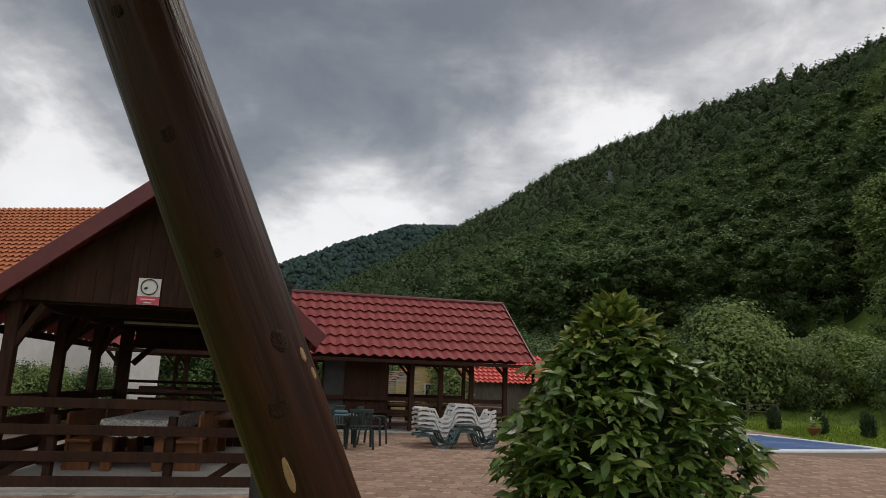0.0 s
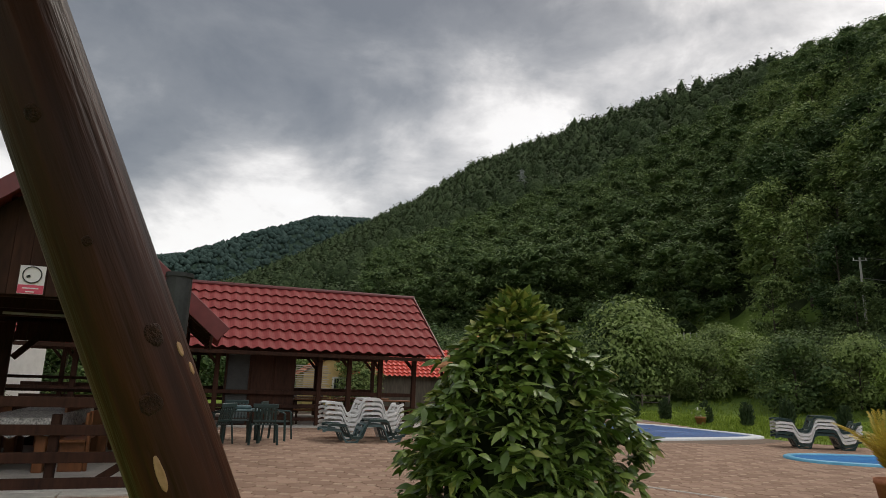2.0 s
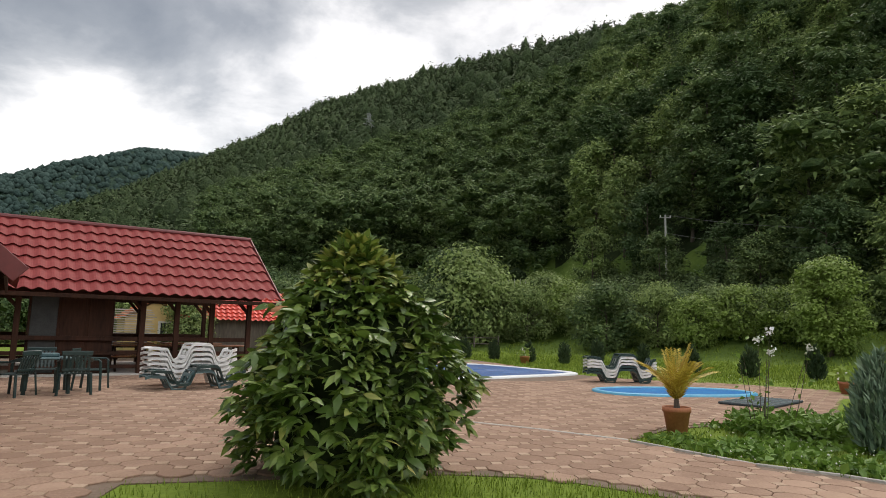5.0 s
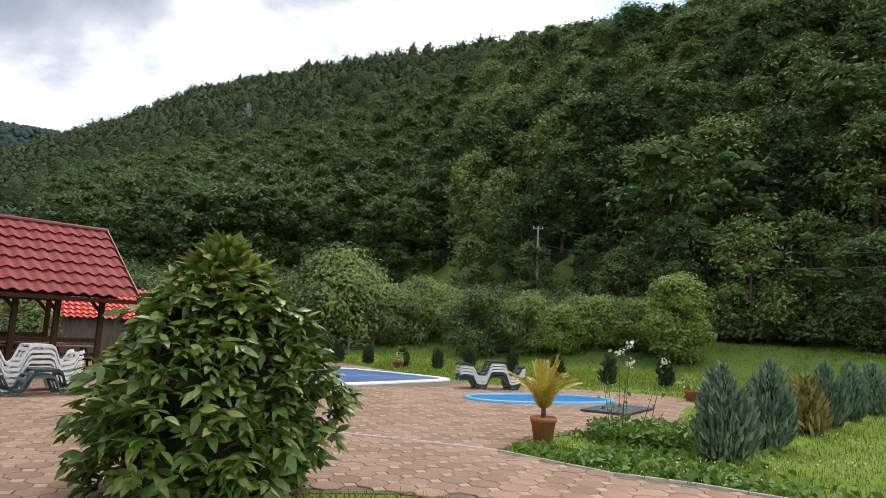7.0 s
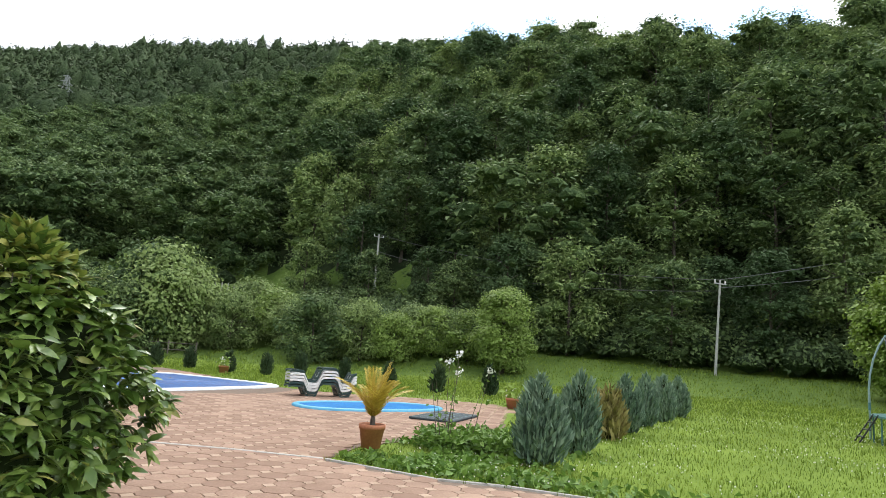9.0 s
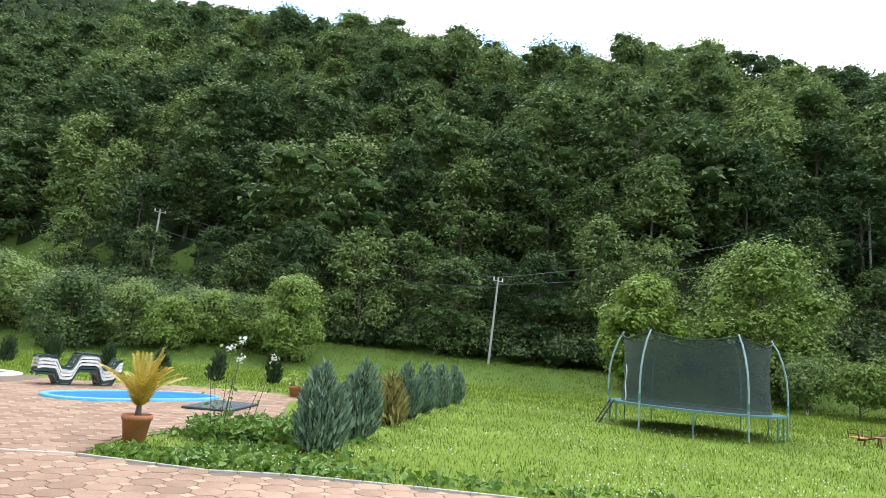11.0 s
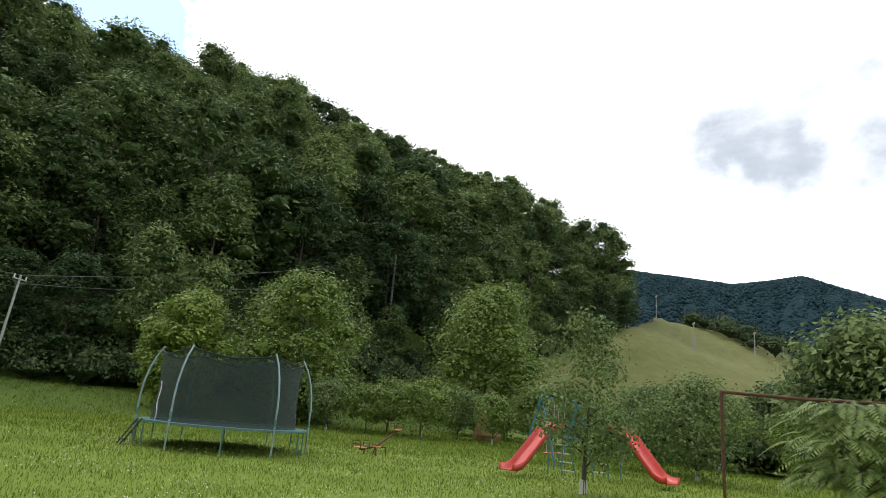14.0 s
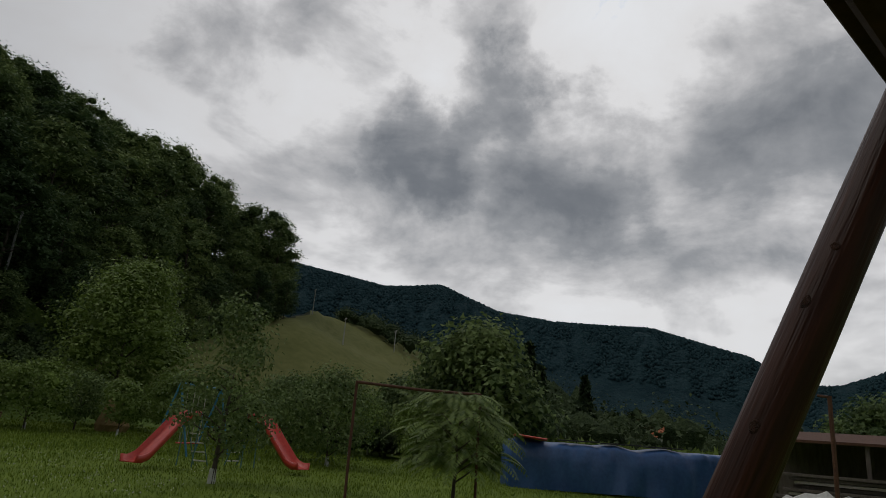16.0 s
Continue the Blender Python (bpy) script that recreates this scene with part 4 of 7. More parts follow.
chair = plastic_chair()
chair.matrix_basis = pose(-1.75, 14.95, 0.03, 0, 0, 192)
for x, y, tr in ((-2.75, 14.75, 245), (-1.55, 15.95, 80), (-2.5, 16.1, 15)):
    copy_thing(chair, pose(x, y, 0.03, 0, 0, tr))
table = empty("garden_table", (-2.3, 15.35, 0.03), 12, "square grey-green plastic garden table on the pavers", "table")
bm = bmesh.new()
box(bm, -0.42, 0.42, -0.42, 0.42, 0.68, 0.72, 0.015)
part("tabletop", bm, "teal_plastic", table)
bm = bmesh.new()
box(bm, -0.2, 0.2, -0.15, 0.15, 0.72, 0.80, 0.02)
part("crate", bm, "teal_plastic", table)
for sx in (-1, 1):
    for sy in (-1, 1):
        bm = bmesh.new()
        beam(bm, (sx * 0.36, sy * 0.36, 0.69), (sx * 0.38, sy * 0.38, 0), 0.06, 0.06)
        part("leg", bm, "green_plastic", table)


# ---------------------------------------------------------------- tiled metal roofs
def metal_roof(name, parent, corner, along, length, up_dir, slope, mat, wave=0.33, course=0.60, label=""):
    """Pressed metal tile sheet: corner is the lower left end; along and up_dir are unit vectors in the roof plane."""
    along, up_dir = Vector(along).normalized(), Vector(up_dir).normalized()
    nor = along.cross(up_dir)
    if nor.z < 0:
        nor = -nor
    nx = max(8, int(length / wave * 6))
    rows = []
    n = max(1, round(slope / course))
    c = slope / n
    for k in range(n):
        rows += [(k * c - (0.05 if k else 0.0), 0.062), (k * c + c * 0.5, 0.030), ((k + 1) * c - 0.002, 0.0)]
    verts = []
    corner = Vector(corner)
    for s, lift in rows:
        for i in range(nx + 1):
            x = length * i / nx
            w = 0.5 + 0.5 * math.cos(2 * math.pi * x / wave)
            verts.append(corner + along * x + up_dir * (s + 0.065 * w) + nor * (lift + 0.036 * w))
    faces = []
    for r in range(len(rows) - 1):
        for i in range(nx):
            a = r * (nx + 1) + i
            faces.append((a, a + 1, a + nx + 2, a + nx + 1))
    me = mesh_of(name, [tuple(v) for v in verts], faces, mat, smooth=False)
    ob = child(name, me, parent, label)
    sd = ob.modifiers.new("sheet", "SOLIDIFY")
    sd.thickness = 0.012
    return ob


# ---------------------------------------------------------------- the long pavilion
def build_long_pavilion():
    ob = empty("long_pavilion", (0, 0, 0), 0, "long open timber pavilion with a red tiled metal roof", "pavilion")
    E, half, rise, L = Vector((3.02, 20.4, 2.22)), 3.55, 2.28, 13.0
    up = (V * half + Vector((0, 0, rise))).normalized()
    sl = math.hypot(half, rise)
    metal_roof("roof", ob, E - U * L, U, L, up, sl, "red_roof")
    back = E + V * half * 2
    metal_roof("roof", ob, back - U * L, U, L, (-V * half + Vector((0, 0, rise))).normalized(), sl, "red_roof")
    top = E + up * sl
    bm = bmesh.new()
    tube(bm, [top - U * L + Vector((0, 0, 0.05)), top + U * 0.04 + Vector((0, 0, 0.05))], 0.085, 10)
    part("ridge_cap", bm, "red_trim", ob)
    for p, q in ((E, top), (back, top)):
        bm = bmesh.new()
        beam(bm, p + U * 0.03 + Vector((0, 0, 0.02)), q + U * 0.03 + Vector((0, 0, 0.02)), 0.04, 0.17)
        part("verge_board", bm, "red_trim", ob)
    bm = bmesh.new()
    beam(bm, E - U * L + V * 0.06 - Vector((0, 0, 0.07)), E + V * 0.06 - Vector((0, 0, 0.07)), 0.04, 0.11)
    part("fascia", bm, "dark_wood", ob)
    # frame
    for row in (0.75, 6.3):
        a = E + V * row
        bm = bmesh.new()
        beam(bm, (a - U * L) * 1, a - U * 0.35, 0.14, 0.16)
        o = part("wall_plate", bm, "dark_wood", ob)
        o.matrix_basis = pose(0, 0, 2.30 - 2.22 + (0.30 if row < 3 else 0.25) - 0.28)
        for s in ((-0.72, -1.85, -2.85, -3.78, -6.8, -8.6, -10.5, -12.4) if row < 3 else (-0.72, -3.0, -5.2, -7.4, -9.6, -11.8)):
            p = a + U * s
            bm = bmesh.new()
            box(bm, -0.07, 0.07, -0.07, 0.07, 0.0, 2.36, 0.01, pose(p.x, p.y, 0.0, 0, 0, 11.8))
            part("post", bm, "dark_wood", ob)
            bm = bmesh.new()
            beam(bm, (p.x, p.y, 1.80), (p.x - U.x * 0.4, p.y - U.y * 0.4, 2.25), 0.07, 0.09)
            part("brace", bm, "dark_wood", ob)
    for row in (0.75, 6.3):
        a = E + V * row
        for z, h in ((1.02, 0.12), (0.62, 0.10), (0.25, 0.10)):
            bm = bmesh.new()
            p, q = a - U * L, a - U * 0.7
            beam(bm, (p.x, p.y, z), (q.x, q.y, z), 0.05, h)
            part("rail", bm, "dark_wood", ob)
    # boarded end with the oven cupboard
    p = E + V * 0.85 - U * 5.5
    bm = bmesh.new()
    box(bm, -1.05, 1.0, 0.0, 0.9, 0.0, 2.3, 0.01, pose(p.x, p.y, 0, 0, 0, 11.8))
    part("boarded_bay", bm, "dark_wood", ob)
    for k in range(3):
        bm = bmesh.new()
        x0 = -1.0 + 0.68 * k
        box(bm, x0, x0 + 0.62, -0.03, 0.0, 0.1, 2.2, 0.012, pose(p.x, p.y, 0, 0, 0, 11.8))
        d = part("door_panel", bm, "iron_black" if k == 0 else "dark_wood", ob)
    bm = bmesh.new()
    q = E + V * 3.5 - U * 6.5
    box(bm, -6.6, 6.6, -3.2, 3.2, 0.0, 0.06, 0.0, pose(q.x, q.y, 0, 0, 0, 11.8))
    part("floor_slab", bm, "concrete", ob)
    return E


E0 = build_long_pavilion()


def picnic_set(x, y, turn, z=0.06):
    ob = empty("picnic_bench", (x, y, z), turn, "orange-brown wooden picnic table with fixed benches", "table", "picnic benches under the long pavilion")
    bm = bmesh.new()
    for k in range(4):
        box(bm, -0.95, 0.95, -0.36 + k * 0.185, -0.20 + k * 0.185, 0.72, 0.76, 0.006)
    part("tabletop", bm, "orange_wood", ob)
    for s in (-1, 1):
        bm = bmesh.new()
        box(bm, -0.95, 0.95, s * 0.68 - 0.14, s * 0.68 + 0.14, 0.42, 0.46, 0.006)
        part("bench", bm, "orange_wood", ob)
        bm = bmesh.new()
        for q in (-1, 1):
            beam(bm, (s * 0.7, q * 0.2, 0.73), (s * 0.7, q * 0.6, 0.0), 0.05, 0.09)
        beam(bm, (s * 0.7, -0.75, 0.39), (s * 0.7, 0.75, 0.39), 0.05, 0.09)
        part("trestle", bm, "dark_wood", ob)
    return ob


for s, r in ((-1.4, 2.0), (-3.6, 2.0), (-1.6, 4.2), (-3.8, 4.3)):
    p = E0 + U * s + V * r
    picnic_set(p.x, p.y, 11.8)
# boards piled behind the pavilion
pile = empty("board_pile", (-2.2, 29.0, 0.0), 8, "pile of pale sawn boards behind the pavilion", "timber")
rnd = random.Random(2)
for k in range(11):
    bm = bmesh.new()
    box(bm, -1.35 + rnd.uniform(-0.1, 0.1), 1.35 + rnd.uniform(-0.1, 0.1), -0.5, 0.5, 1.02 + k * 0.095, 1.06 + k * 0.095)
    part("board", bm, "plank_wood", pile)
bm = bmesh.new()
for x in (-1.1, 0, 1.1):
    box(bm, x - 0.06, x + 0.06, -0.45, 0.45, 0, 1.02)
part("bearer", bm, "old_wood", pile)


# ---------------------------------------------------------------- the dining pavilion with the gable
def build_dining_pavilion():
    ob = empty("dining_pavilion", (0, 0, 0), 0, "open dark timber dining pavilion with gable and board railing", "pavilion")
    O = Vector((-4.0, 8.79, 0.0))   # middle of the front wall
    HALF, APEX, EAVE, DEPTH, OV = 2.30, 4.05, 2.06, 5.4, 0.42

    def at(s, d, z):
        return O + U * s + V * d + Vector((0, 0, z))
    sl = math.hypot(HALF, APEX - EAVE)
    for s in (-1, 1):
        c = at(s * HALF, -OV, EAVE)
        metal_roof("roof", ob, c, V, DEPTH + 2 * OV, -U * s * HALF + Vector((0, 0, APEX - EAVE)), sl, "red_roof")
        bm = bmesh.new()
        beam(bm, at(s * (HALF + 0.03), -OV - 0.03, EAVE - 0.04), at(0, -OV - 0.03, APEX + 0.02), 0.05, 0.22)
        part("verge_board", bm, "red_trim", ob)
        bm = bmesh.new()
        beam(bm, at(s * (HALF - 0.12), -OV, EAVE + 0.0), at(s * (HALF - 0.12), DEPTH, EAVE + 0.0), 0.04, 0.12)
        part("fascia", bm, "dark_wood", ob)
        for d in (0.0, 1.8, 3.6, 5.4):
            bm = bmesh.new()
            p = at(s * 1.68, d, 0)
            box(bm, -0.075, 0.075, -0.075, 0.075, 0.1, 2.42, 0.01, pose(p.x, p.y, 0, 0, 0, 11.8))
            part("post", bm, "dark_wood", ob)
            bm = bmesh.new()
            beam(bm, at(s * 1.68, d, 1.75), at(s * 1.35, d, 2.36), 0.08, 0.10)
            part("brace", bm, "dark_wood", ob)
            if d < 5:
                bm = bmesh.new()
                beam(bm, at(s * 1.68, d, 1.8), at(s * 1.68, d + 0.55, 2.36), 0.08, 0.10)
                part("brace", bm, "dark_wood", ob)
        bm = bmesh.new()
        beam(bm, at(s * 1.68, -0.2, 2.46), at(s * 1.68, DEPTH, 2.46), 0.14, 0.16)
        part("wall_plate", bm, "dark_wood", ob)
        for z in (1.1, 0.74, 0.40, 0.20):
            bm = bmesh.new()
            beam(bm, at(s * 1.88, 0, z), at(s * 1.88, DEPTH, z), 0.045, 0.13)
            part("rail", bm, "dark_wood", ob)
    bm = bmesh.new()
    beam(bm, at(0, -OV, APEX + 0.05), at(0, DEPTH + OV, APEX + 0.05), 0.16, 0.08)
    part("ridge_cap", bm, "red_trim", ob)
    # rafters
    for d in (0.0, 1.8, 3.6, 5.4):
        for s in (-1, 1):
            bm = bmesh.new()
            beam(bm, at(s * 2.15, d + 0.12, EAVE + 0.06), at(0, d + 0.12, APEX - 0.12), 0.09, 0.13)
            part("rafter", bm, "dark_wood", ob)
        bm = bmesh.new()
        beam(bm, at(-1.9, d + 0.12, 2.48), at(1.9, d + 0.12, 2.48), 0.12, 0.16)
        part("tie_beam", bm, "dark_wood", ob)
    # gable boards, front and back
    for d in (-0.06, DEPTH + 0.06):
        n = 19
        for k in range(n):
            x0, x1 = -2.05 + 4.1 * k / n + 0.003, -2.05 + 4.1 * (k + 1) / n - 0.003
            zt = lambda x: EAVE + (APEX - EAVE) * (1 - abs(x) / HALF) - 0.06  # noqa: E731
            bm = bmesh.new()
            lo = 2.42
            if max(zt(x0), zt(x1)) < lo + 0.05:
                bm.free()
                continue
            q = [at(x0, d, lo), at(x1, d, lo), at(x1, d, max(zt(x1), lo + 0.02)), at(x0, d, max(zt(x0), lo + 0.02))]
            a = [bm.verts.new(v) for v in q]
            b = [bm.verts.new(v + V * 0.025) for v in q]
            bm.faces.new(a)
            bm.faces.new(b[::-1])
            for i in range(4):
                bm.faces.new((a[i], b[i], b[(i + 1) % 4], a[(i + 1) % 4]))
            bmesh.ops.recalc_face_normals(bm, faces=bm.faces)
            part("gable_board", bm, "dark_wood", ob)
    # front railing
    for z in (1.10, 0.76, 0.43, 0.12):
        bm = bmesh.new()
        beam(bm, at(-2.6, -0.08, z), at(1.68, -0.08, z), 0.045, 0.13 if z > 0.2 else 0.14)
        part("rail", bm, "dark_wood", ob)
    for s in (-1.0, 0.45):
        bm = bmesh.new()
        beam(bm, at(s, 0.0, 0.05), at(s, 0.0, 0.95), 0.10, 0.09)
        part("rail_post", bm, "dark_wood", ob)
    for s in (-1.7, 0.9):
        bm = bmesh.new()
        beam(bm, at(s, 0.02, 0.08), at(s + 0.5, 0.02, 0.42), 0.05, 0.10)
        part("foot_brace", bm, "dark_wood", ob)
    # side railing
    for z in (1.10, 0.80, 0.50, 0.20):
        for k in range(3):
            bm = bmesh.new()
            beam(bm, at(-1.74, 0.1 + 1.8 * k, z), at(-1.74, 1.7 + 1.8 * k, z), 0.04, 0.15)
            part("side_rail", bm, "dark_wood", ob)
    # back rail and lattice
    for z in (1.35, 1.1, 0.7):
        bm = bmesh.new()
        beam(bm, at(-1.68, DEPTH, z), at(1.68, DEPTH, z), 0.045, 0.06)
        part("rail", bm, "dark_wood", ob)
    bm = bmesh.new()
    beam(bm, at(0.35, DEPTH - 1.0, 1.0), at(0.35, DEPTH - 1.0, 2.45), 0.04, 0.04)
    part("thin_post", bm, "iron_black", ob)
    for s0, s1, z0, z1 in ((-1.66, -1.46, 0.06, 2.42), (0.98, 1.66, 0.06, 2.42), (-1.44, 0.96, 0.06, 0.95), (-1.44, 0.96, 2.05, 2.42)):
        n = max(1, round((s1 - s0) / 0.2))
        for k in range(n):
            a0, a1 = s0 + (s1 - s0) * k / n + 0.003, s0 + (s1 - s0) * (k + 1) / n - 0.003
            p = at((a0 + a1) / 2, DEPTH - 0.16, 0)
            part("back_board", box(bmesh.new(), (a0 - a1) / 2, (a1 - a0) / 2, -0.02, 0.02, z0, z1, 0.0, pose(p.x, p.y, 0, 0, 0, 11.8)), "dark_wood", ob)
    for s in (-1, 1):
        bm = bmesh.new()
        beam(bm, at(-0.24 + s * 1.17, DEPTH - 0.22, 1.7), at(-0.24 + s * 0.82, DEPTH - 0.22, 2.08), 0.06, 0.12)
        part("arch_brace", bm, "dark_wood", ob)
    bm = bmesh.new()
    p = at(0, DEPTH / 2 - 0.1, 0)
    box(bm, -2.7, 2.15, -DEPTH / 2 - 0.15, DEPTH / 2 + 0.2, -0.02, 0.06, 0.0, pose(p.x, p.y, 0, 0, 0, 11.8))
    part("floor_slab", bm, "concrete", ob)
    for k in range(4):
        bm = bmesh.new()
        p = at(-2.3 + 1.18 * k, -0.38, 0.03)
        box(bm, -0.58, 0.58, -0.14, 0.14, -0.04, 0.05 + 0.004 * (k % 2), 0.008, pose(p.x, p.y, 0, 0, 0, 11.8))
        part("edging_stone", bm, "stone_grey", ob)
    # lamp tube under the tie beam
    bm = bmesh.new()
    beam(bm, at(-0.75, 1.6, 2.30), at(0.55, 1.6, 2.30), 0.05, 0.04)
    part("lamp_tube", bm, "grey_pole", ob, "unlit fluorescent lamp")
    # notice
    sg = empty("notice", (0, 0, 0), 0, "white and red notice with a round pictogram on the gable", "sign")
    def face(name, s0, s1, z0, z1, lift, mat, parent):
        bm = bmesh.new()
        q = [at(s0, -0.10 - lift, z0), at(s1, -0.10 - lift, z0), at(s1, -0.10 - lift, z1), at(s0, -0.10 - lift, z1)]
        a, b = [bm.verts.new(v) for v in q], [bm.verts.new(v + V * 0.006) for v in q]
        bm.faces.new(a), bm.faces.new(b[::-1])
        for i in range(4):
            bm.faces.new((a[i], b[i], b[(i + 1) % 4], a[(i + 1) % 4]))
        bmesh.ops.recalc_face_normals(bm, faces=bm.faces)
        return part(name, bm, mat, parent)
    c = NOTICE
    face("plate", c[0] - 0.145, c[0] + 0.145, c[1] - 0.185, c[1] + 0.18, 0.0, "sign_white", sg)
    face("band", c[0] - 0.143, c[0] + 0.143, c[1] - 0.18, c[1] - 0.07, 0.005, "sign_red", sg)
    for k, w in enumerate((0.09, 0.05)):
        face("text_bar", c[0] - w, c[0] + w, c[1] - 0.12 - 0.045 * k, c[1] - 0.105 - 0.045 * k, 0.009, "sign_white", sg)
    bm = bmesh.new()
    ctr = at(c[0], -0.113, c[1] + 0.06)
    tube(bm, [ctr + (U * math.cos(a) + Vector((0, 0, math.sin(a)))) * 0.105 for a in [2 * math.pi * k / 24 for k in range(25)]], 0.007, 5, False)
    part("ring", bm, "iron_black", sg)
    bm = bmesh.new()
    beam(bm, at(c[0] - 0.06, -0.111, c[1] + 0.03), at(c[0] - 0.02, -0.111, c[1] + 0.05), 0.006, 0.03)
    part("mark", bm, "iron_black", sg)
    # tables and benches inside
    for s, d, cloth in ((-0.32, 2.16, True), (-0.32, 4.1, True), (1.0, 3.6, False)):
        p = at(s, d, 0.06)
        t = empty("dining_table", p, 11.8, "long wooden dining table with orange-brown legs", "table", "tables in the dining pavilion")
        bm = bmesh.new()
        box(bm, -0.45, 0.45, -0.9, 0.9, 0.70, 0.745, 0.006)
        part("tabletop", bm, "orange_wood", t)
        for x in (-0.36, 0.36):
            for y in (-0.75, 0.75):
                bm = bmesh.new()
                box(bm, x - 0.07, x + 0.07, y - 0.07, y + 0.07, 0, 0.70, 0.01)
                part("leg", bm, "orange_wood", t)
        if cloth:
            cl = empty("tablecloth", p + Vector((0, 0, 0.75)), 11.8, "white tablecloth with a dark floral print", "tablecloth", "tablecloths in the dining pavilion")
            bm = bmesh.new()
            rnd_ = random.Random(int(d * 10))
            n = 40
            loop = []
            for k in range(n):
                u = k / n * 4
                e, f = int(u), u - int(u)
                x, y = [(-1 + 2 * f, -1), (1, -1 + 2 * f), (1 - 2 * f, 1), (-1, 1 - 2 * f)][e]
                loop.append((x * 0.47, y * 0.92))
            r0 = [bm.verts.new((x, y, 0.006)) for x, y in loop]
            r1 = [bm.verts.new((x * 1.02 + 0.02 * rnd_.uniform(-1, 1), y * 1.02 + 0.02 * rnd_.uniform(-1, 1), -0.24 + 0.03 * rnd_.uniform(-1, 1))) for x, y in loop]
            bm.faces.new(r0)
            for k in range(n):
                bm.faces.new((r1[k], r1[(k + 1) % n], r0[(k + 1) % n], r0[k]))
            part("cloth", bm, "cloth_floral", cl)
        for q in (-1, 1):
            b = empty("dining_bench", at(s + q * 0.76, d, 0.06), 11.8, "orange-brown wooden bench beside a dining table", "bench", "benches in the dining pavilion")
            bm = bmesh.new()
            box(bm, -0.17, 0.17, -0.9, 0.9, 0.42, 0.46, 0.006)
            part("seat", bm, "orange_wood", b)
            bm = bmesh.new()
            box(bm, q * 0.17 - 0.02, q * 0.17 + 0.02, -0.9, 0.9, 0.60, 0.84, 0.006)
            part("backrest", bm, "orange_wood", b)
            for y in (-0.7, 0.7):
                bm = bmesh.new()
                box(bm, -0.16, 0.16, y - 0.04, y + 0.04, 0, 0.42, 0.006)
                beam(bm, (q * 0.19, y, 0.0), (q * 0.19, y, 0.85), 0.05, 0.06)
                part("leg", bm, "orange_wood", b)
    return at


NOTICE = (-0.05, 2.615)
at_dining = build_dining_pavilion()
pipe = empty("stove_pipe", (-1.98, 7.72, 0), 0, "dark iron stove pipe rising beside the dining pavilion roof", "chimney")
bm = bmesh.new()
tube(bm, [(0, 0, 0), (0, 0, 2.62)], 0.145, 16)
part("flue", bm, "iron_black", pipe)
bm = bmesh.new()
lathe(bm, [(0.145, 2.60), (0.16, 2.60), (0.16, 2.65), (0.13, 2.65), (0.13, 2.5)], 14)
part("collar", bm, "iron_black", pipe)


# ---------------------------------------------------------------- the log swing that the view is taken from
def log_leg(parent, foot, top, r, seed, knots, scars=(), splits=()):
    """A debarked log from foot to top, with knots and bare scars where given."""
    foot, top = Vector(foot), Vector(top)
    d = top - foot
    L = d.length
    place = Matrix.Translation(foot) @ d.to_track_quat("Z", "Y").to_matrix().to_4x4()
    back = place.inverted()
    n, sides = 60, 32
    rnd = random.Random(seed)

    def radius(a, u):
        w = noise.noise(Vector((math.cos(a) * 1.2, math.sin(a) * 1.2, u * 3.2 + seed)))
        f = noise.noise(Vector((math.cos(a) * 5, math.sin(a) * 5, u * 9 + seed)))
        return r * (1.09 - 0.17 * u) * (1 + 0.05 * w + 0.022 * f)
    bm = bmesh.new()
    rings = [[bm.verts.new((math.cos(a) * radius(a, i / n), math.sin(a) * radius(a, i / n), L * i / n)) for a in [2 * math.pi * k / sides for k in range(sides)]] for i in range(n + 1)]
    for p, q in zip(rings, rings[1:]):
        for k in range(sides):
            bm.faces.new((p[k], p[(k + 1) % sides], q[(k + 1) % sides], q[k]))
    bm.faces.new(rings[0][::-1])
    bm.faces.new(rings[-1])
    leg = part("leg", bm, "log_wood", parent, "", True, place)

    def patch(name, centre, size_u, size_w, mat, bulge):
        c = back @ Vector(centre)
        a0, z0 = math.atan2(c.y, c.x), c.z
        bm2 = bmesh.new()
        rows = []
        for rad, lift in ((1.0, -0.001), (0.86, bulge * 0.7), (0.62, bulge), (0.40, bulge * 0.4), (0.15, bulge * 0.8)):
            row = []
            for k in range(16):
                b = 2 * math.pi * k / 16
                jit = 1 + 0.18 * noise.noise(Vector((math.cos(b) * 2, math.sin(b) * 2, z0 * 7)))
                z = z0 + math.cos(b) * size_u * rad * jit
                a = a0 + math.sin(b) * size_w * rad * jit / r
                q = radius(a, z / L) + lift
                row.append(bm2.verts.new((math.cos(a) * q, math.sin(a) * q, z)))
            rows.append(row)
        for p, q in zip(rows, rows[1:]):
            for k in range(16):
                bm2.faces.new((p[k], p[(k + 1) % 16], q[(k + 1) % 16], q[k]))
        bm2.faces.new(rows[-1])
        bmesh.ops.recalc_face_normals(bm2, faces=bm2.faces)
        part(name, bm2, mat, leg, "", True)
    for c, su, sw in knots:
        patch("knot", c, su * 0.7, sw * 0.7, "knot_wood", 0.0022)
    for c, su, sw in splits:
        patch("split", c, su, sw, "knot_wood", -0.004)
    for c, su, sw in scars:
        patch("scar", c, su, sw, "bare_wood", 0.002)
    return leg


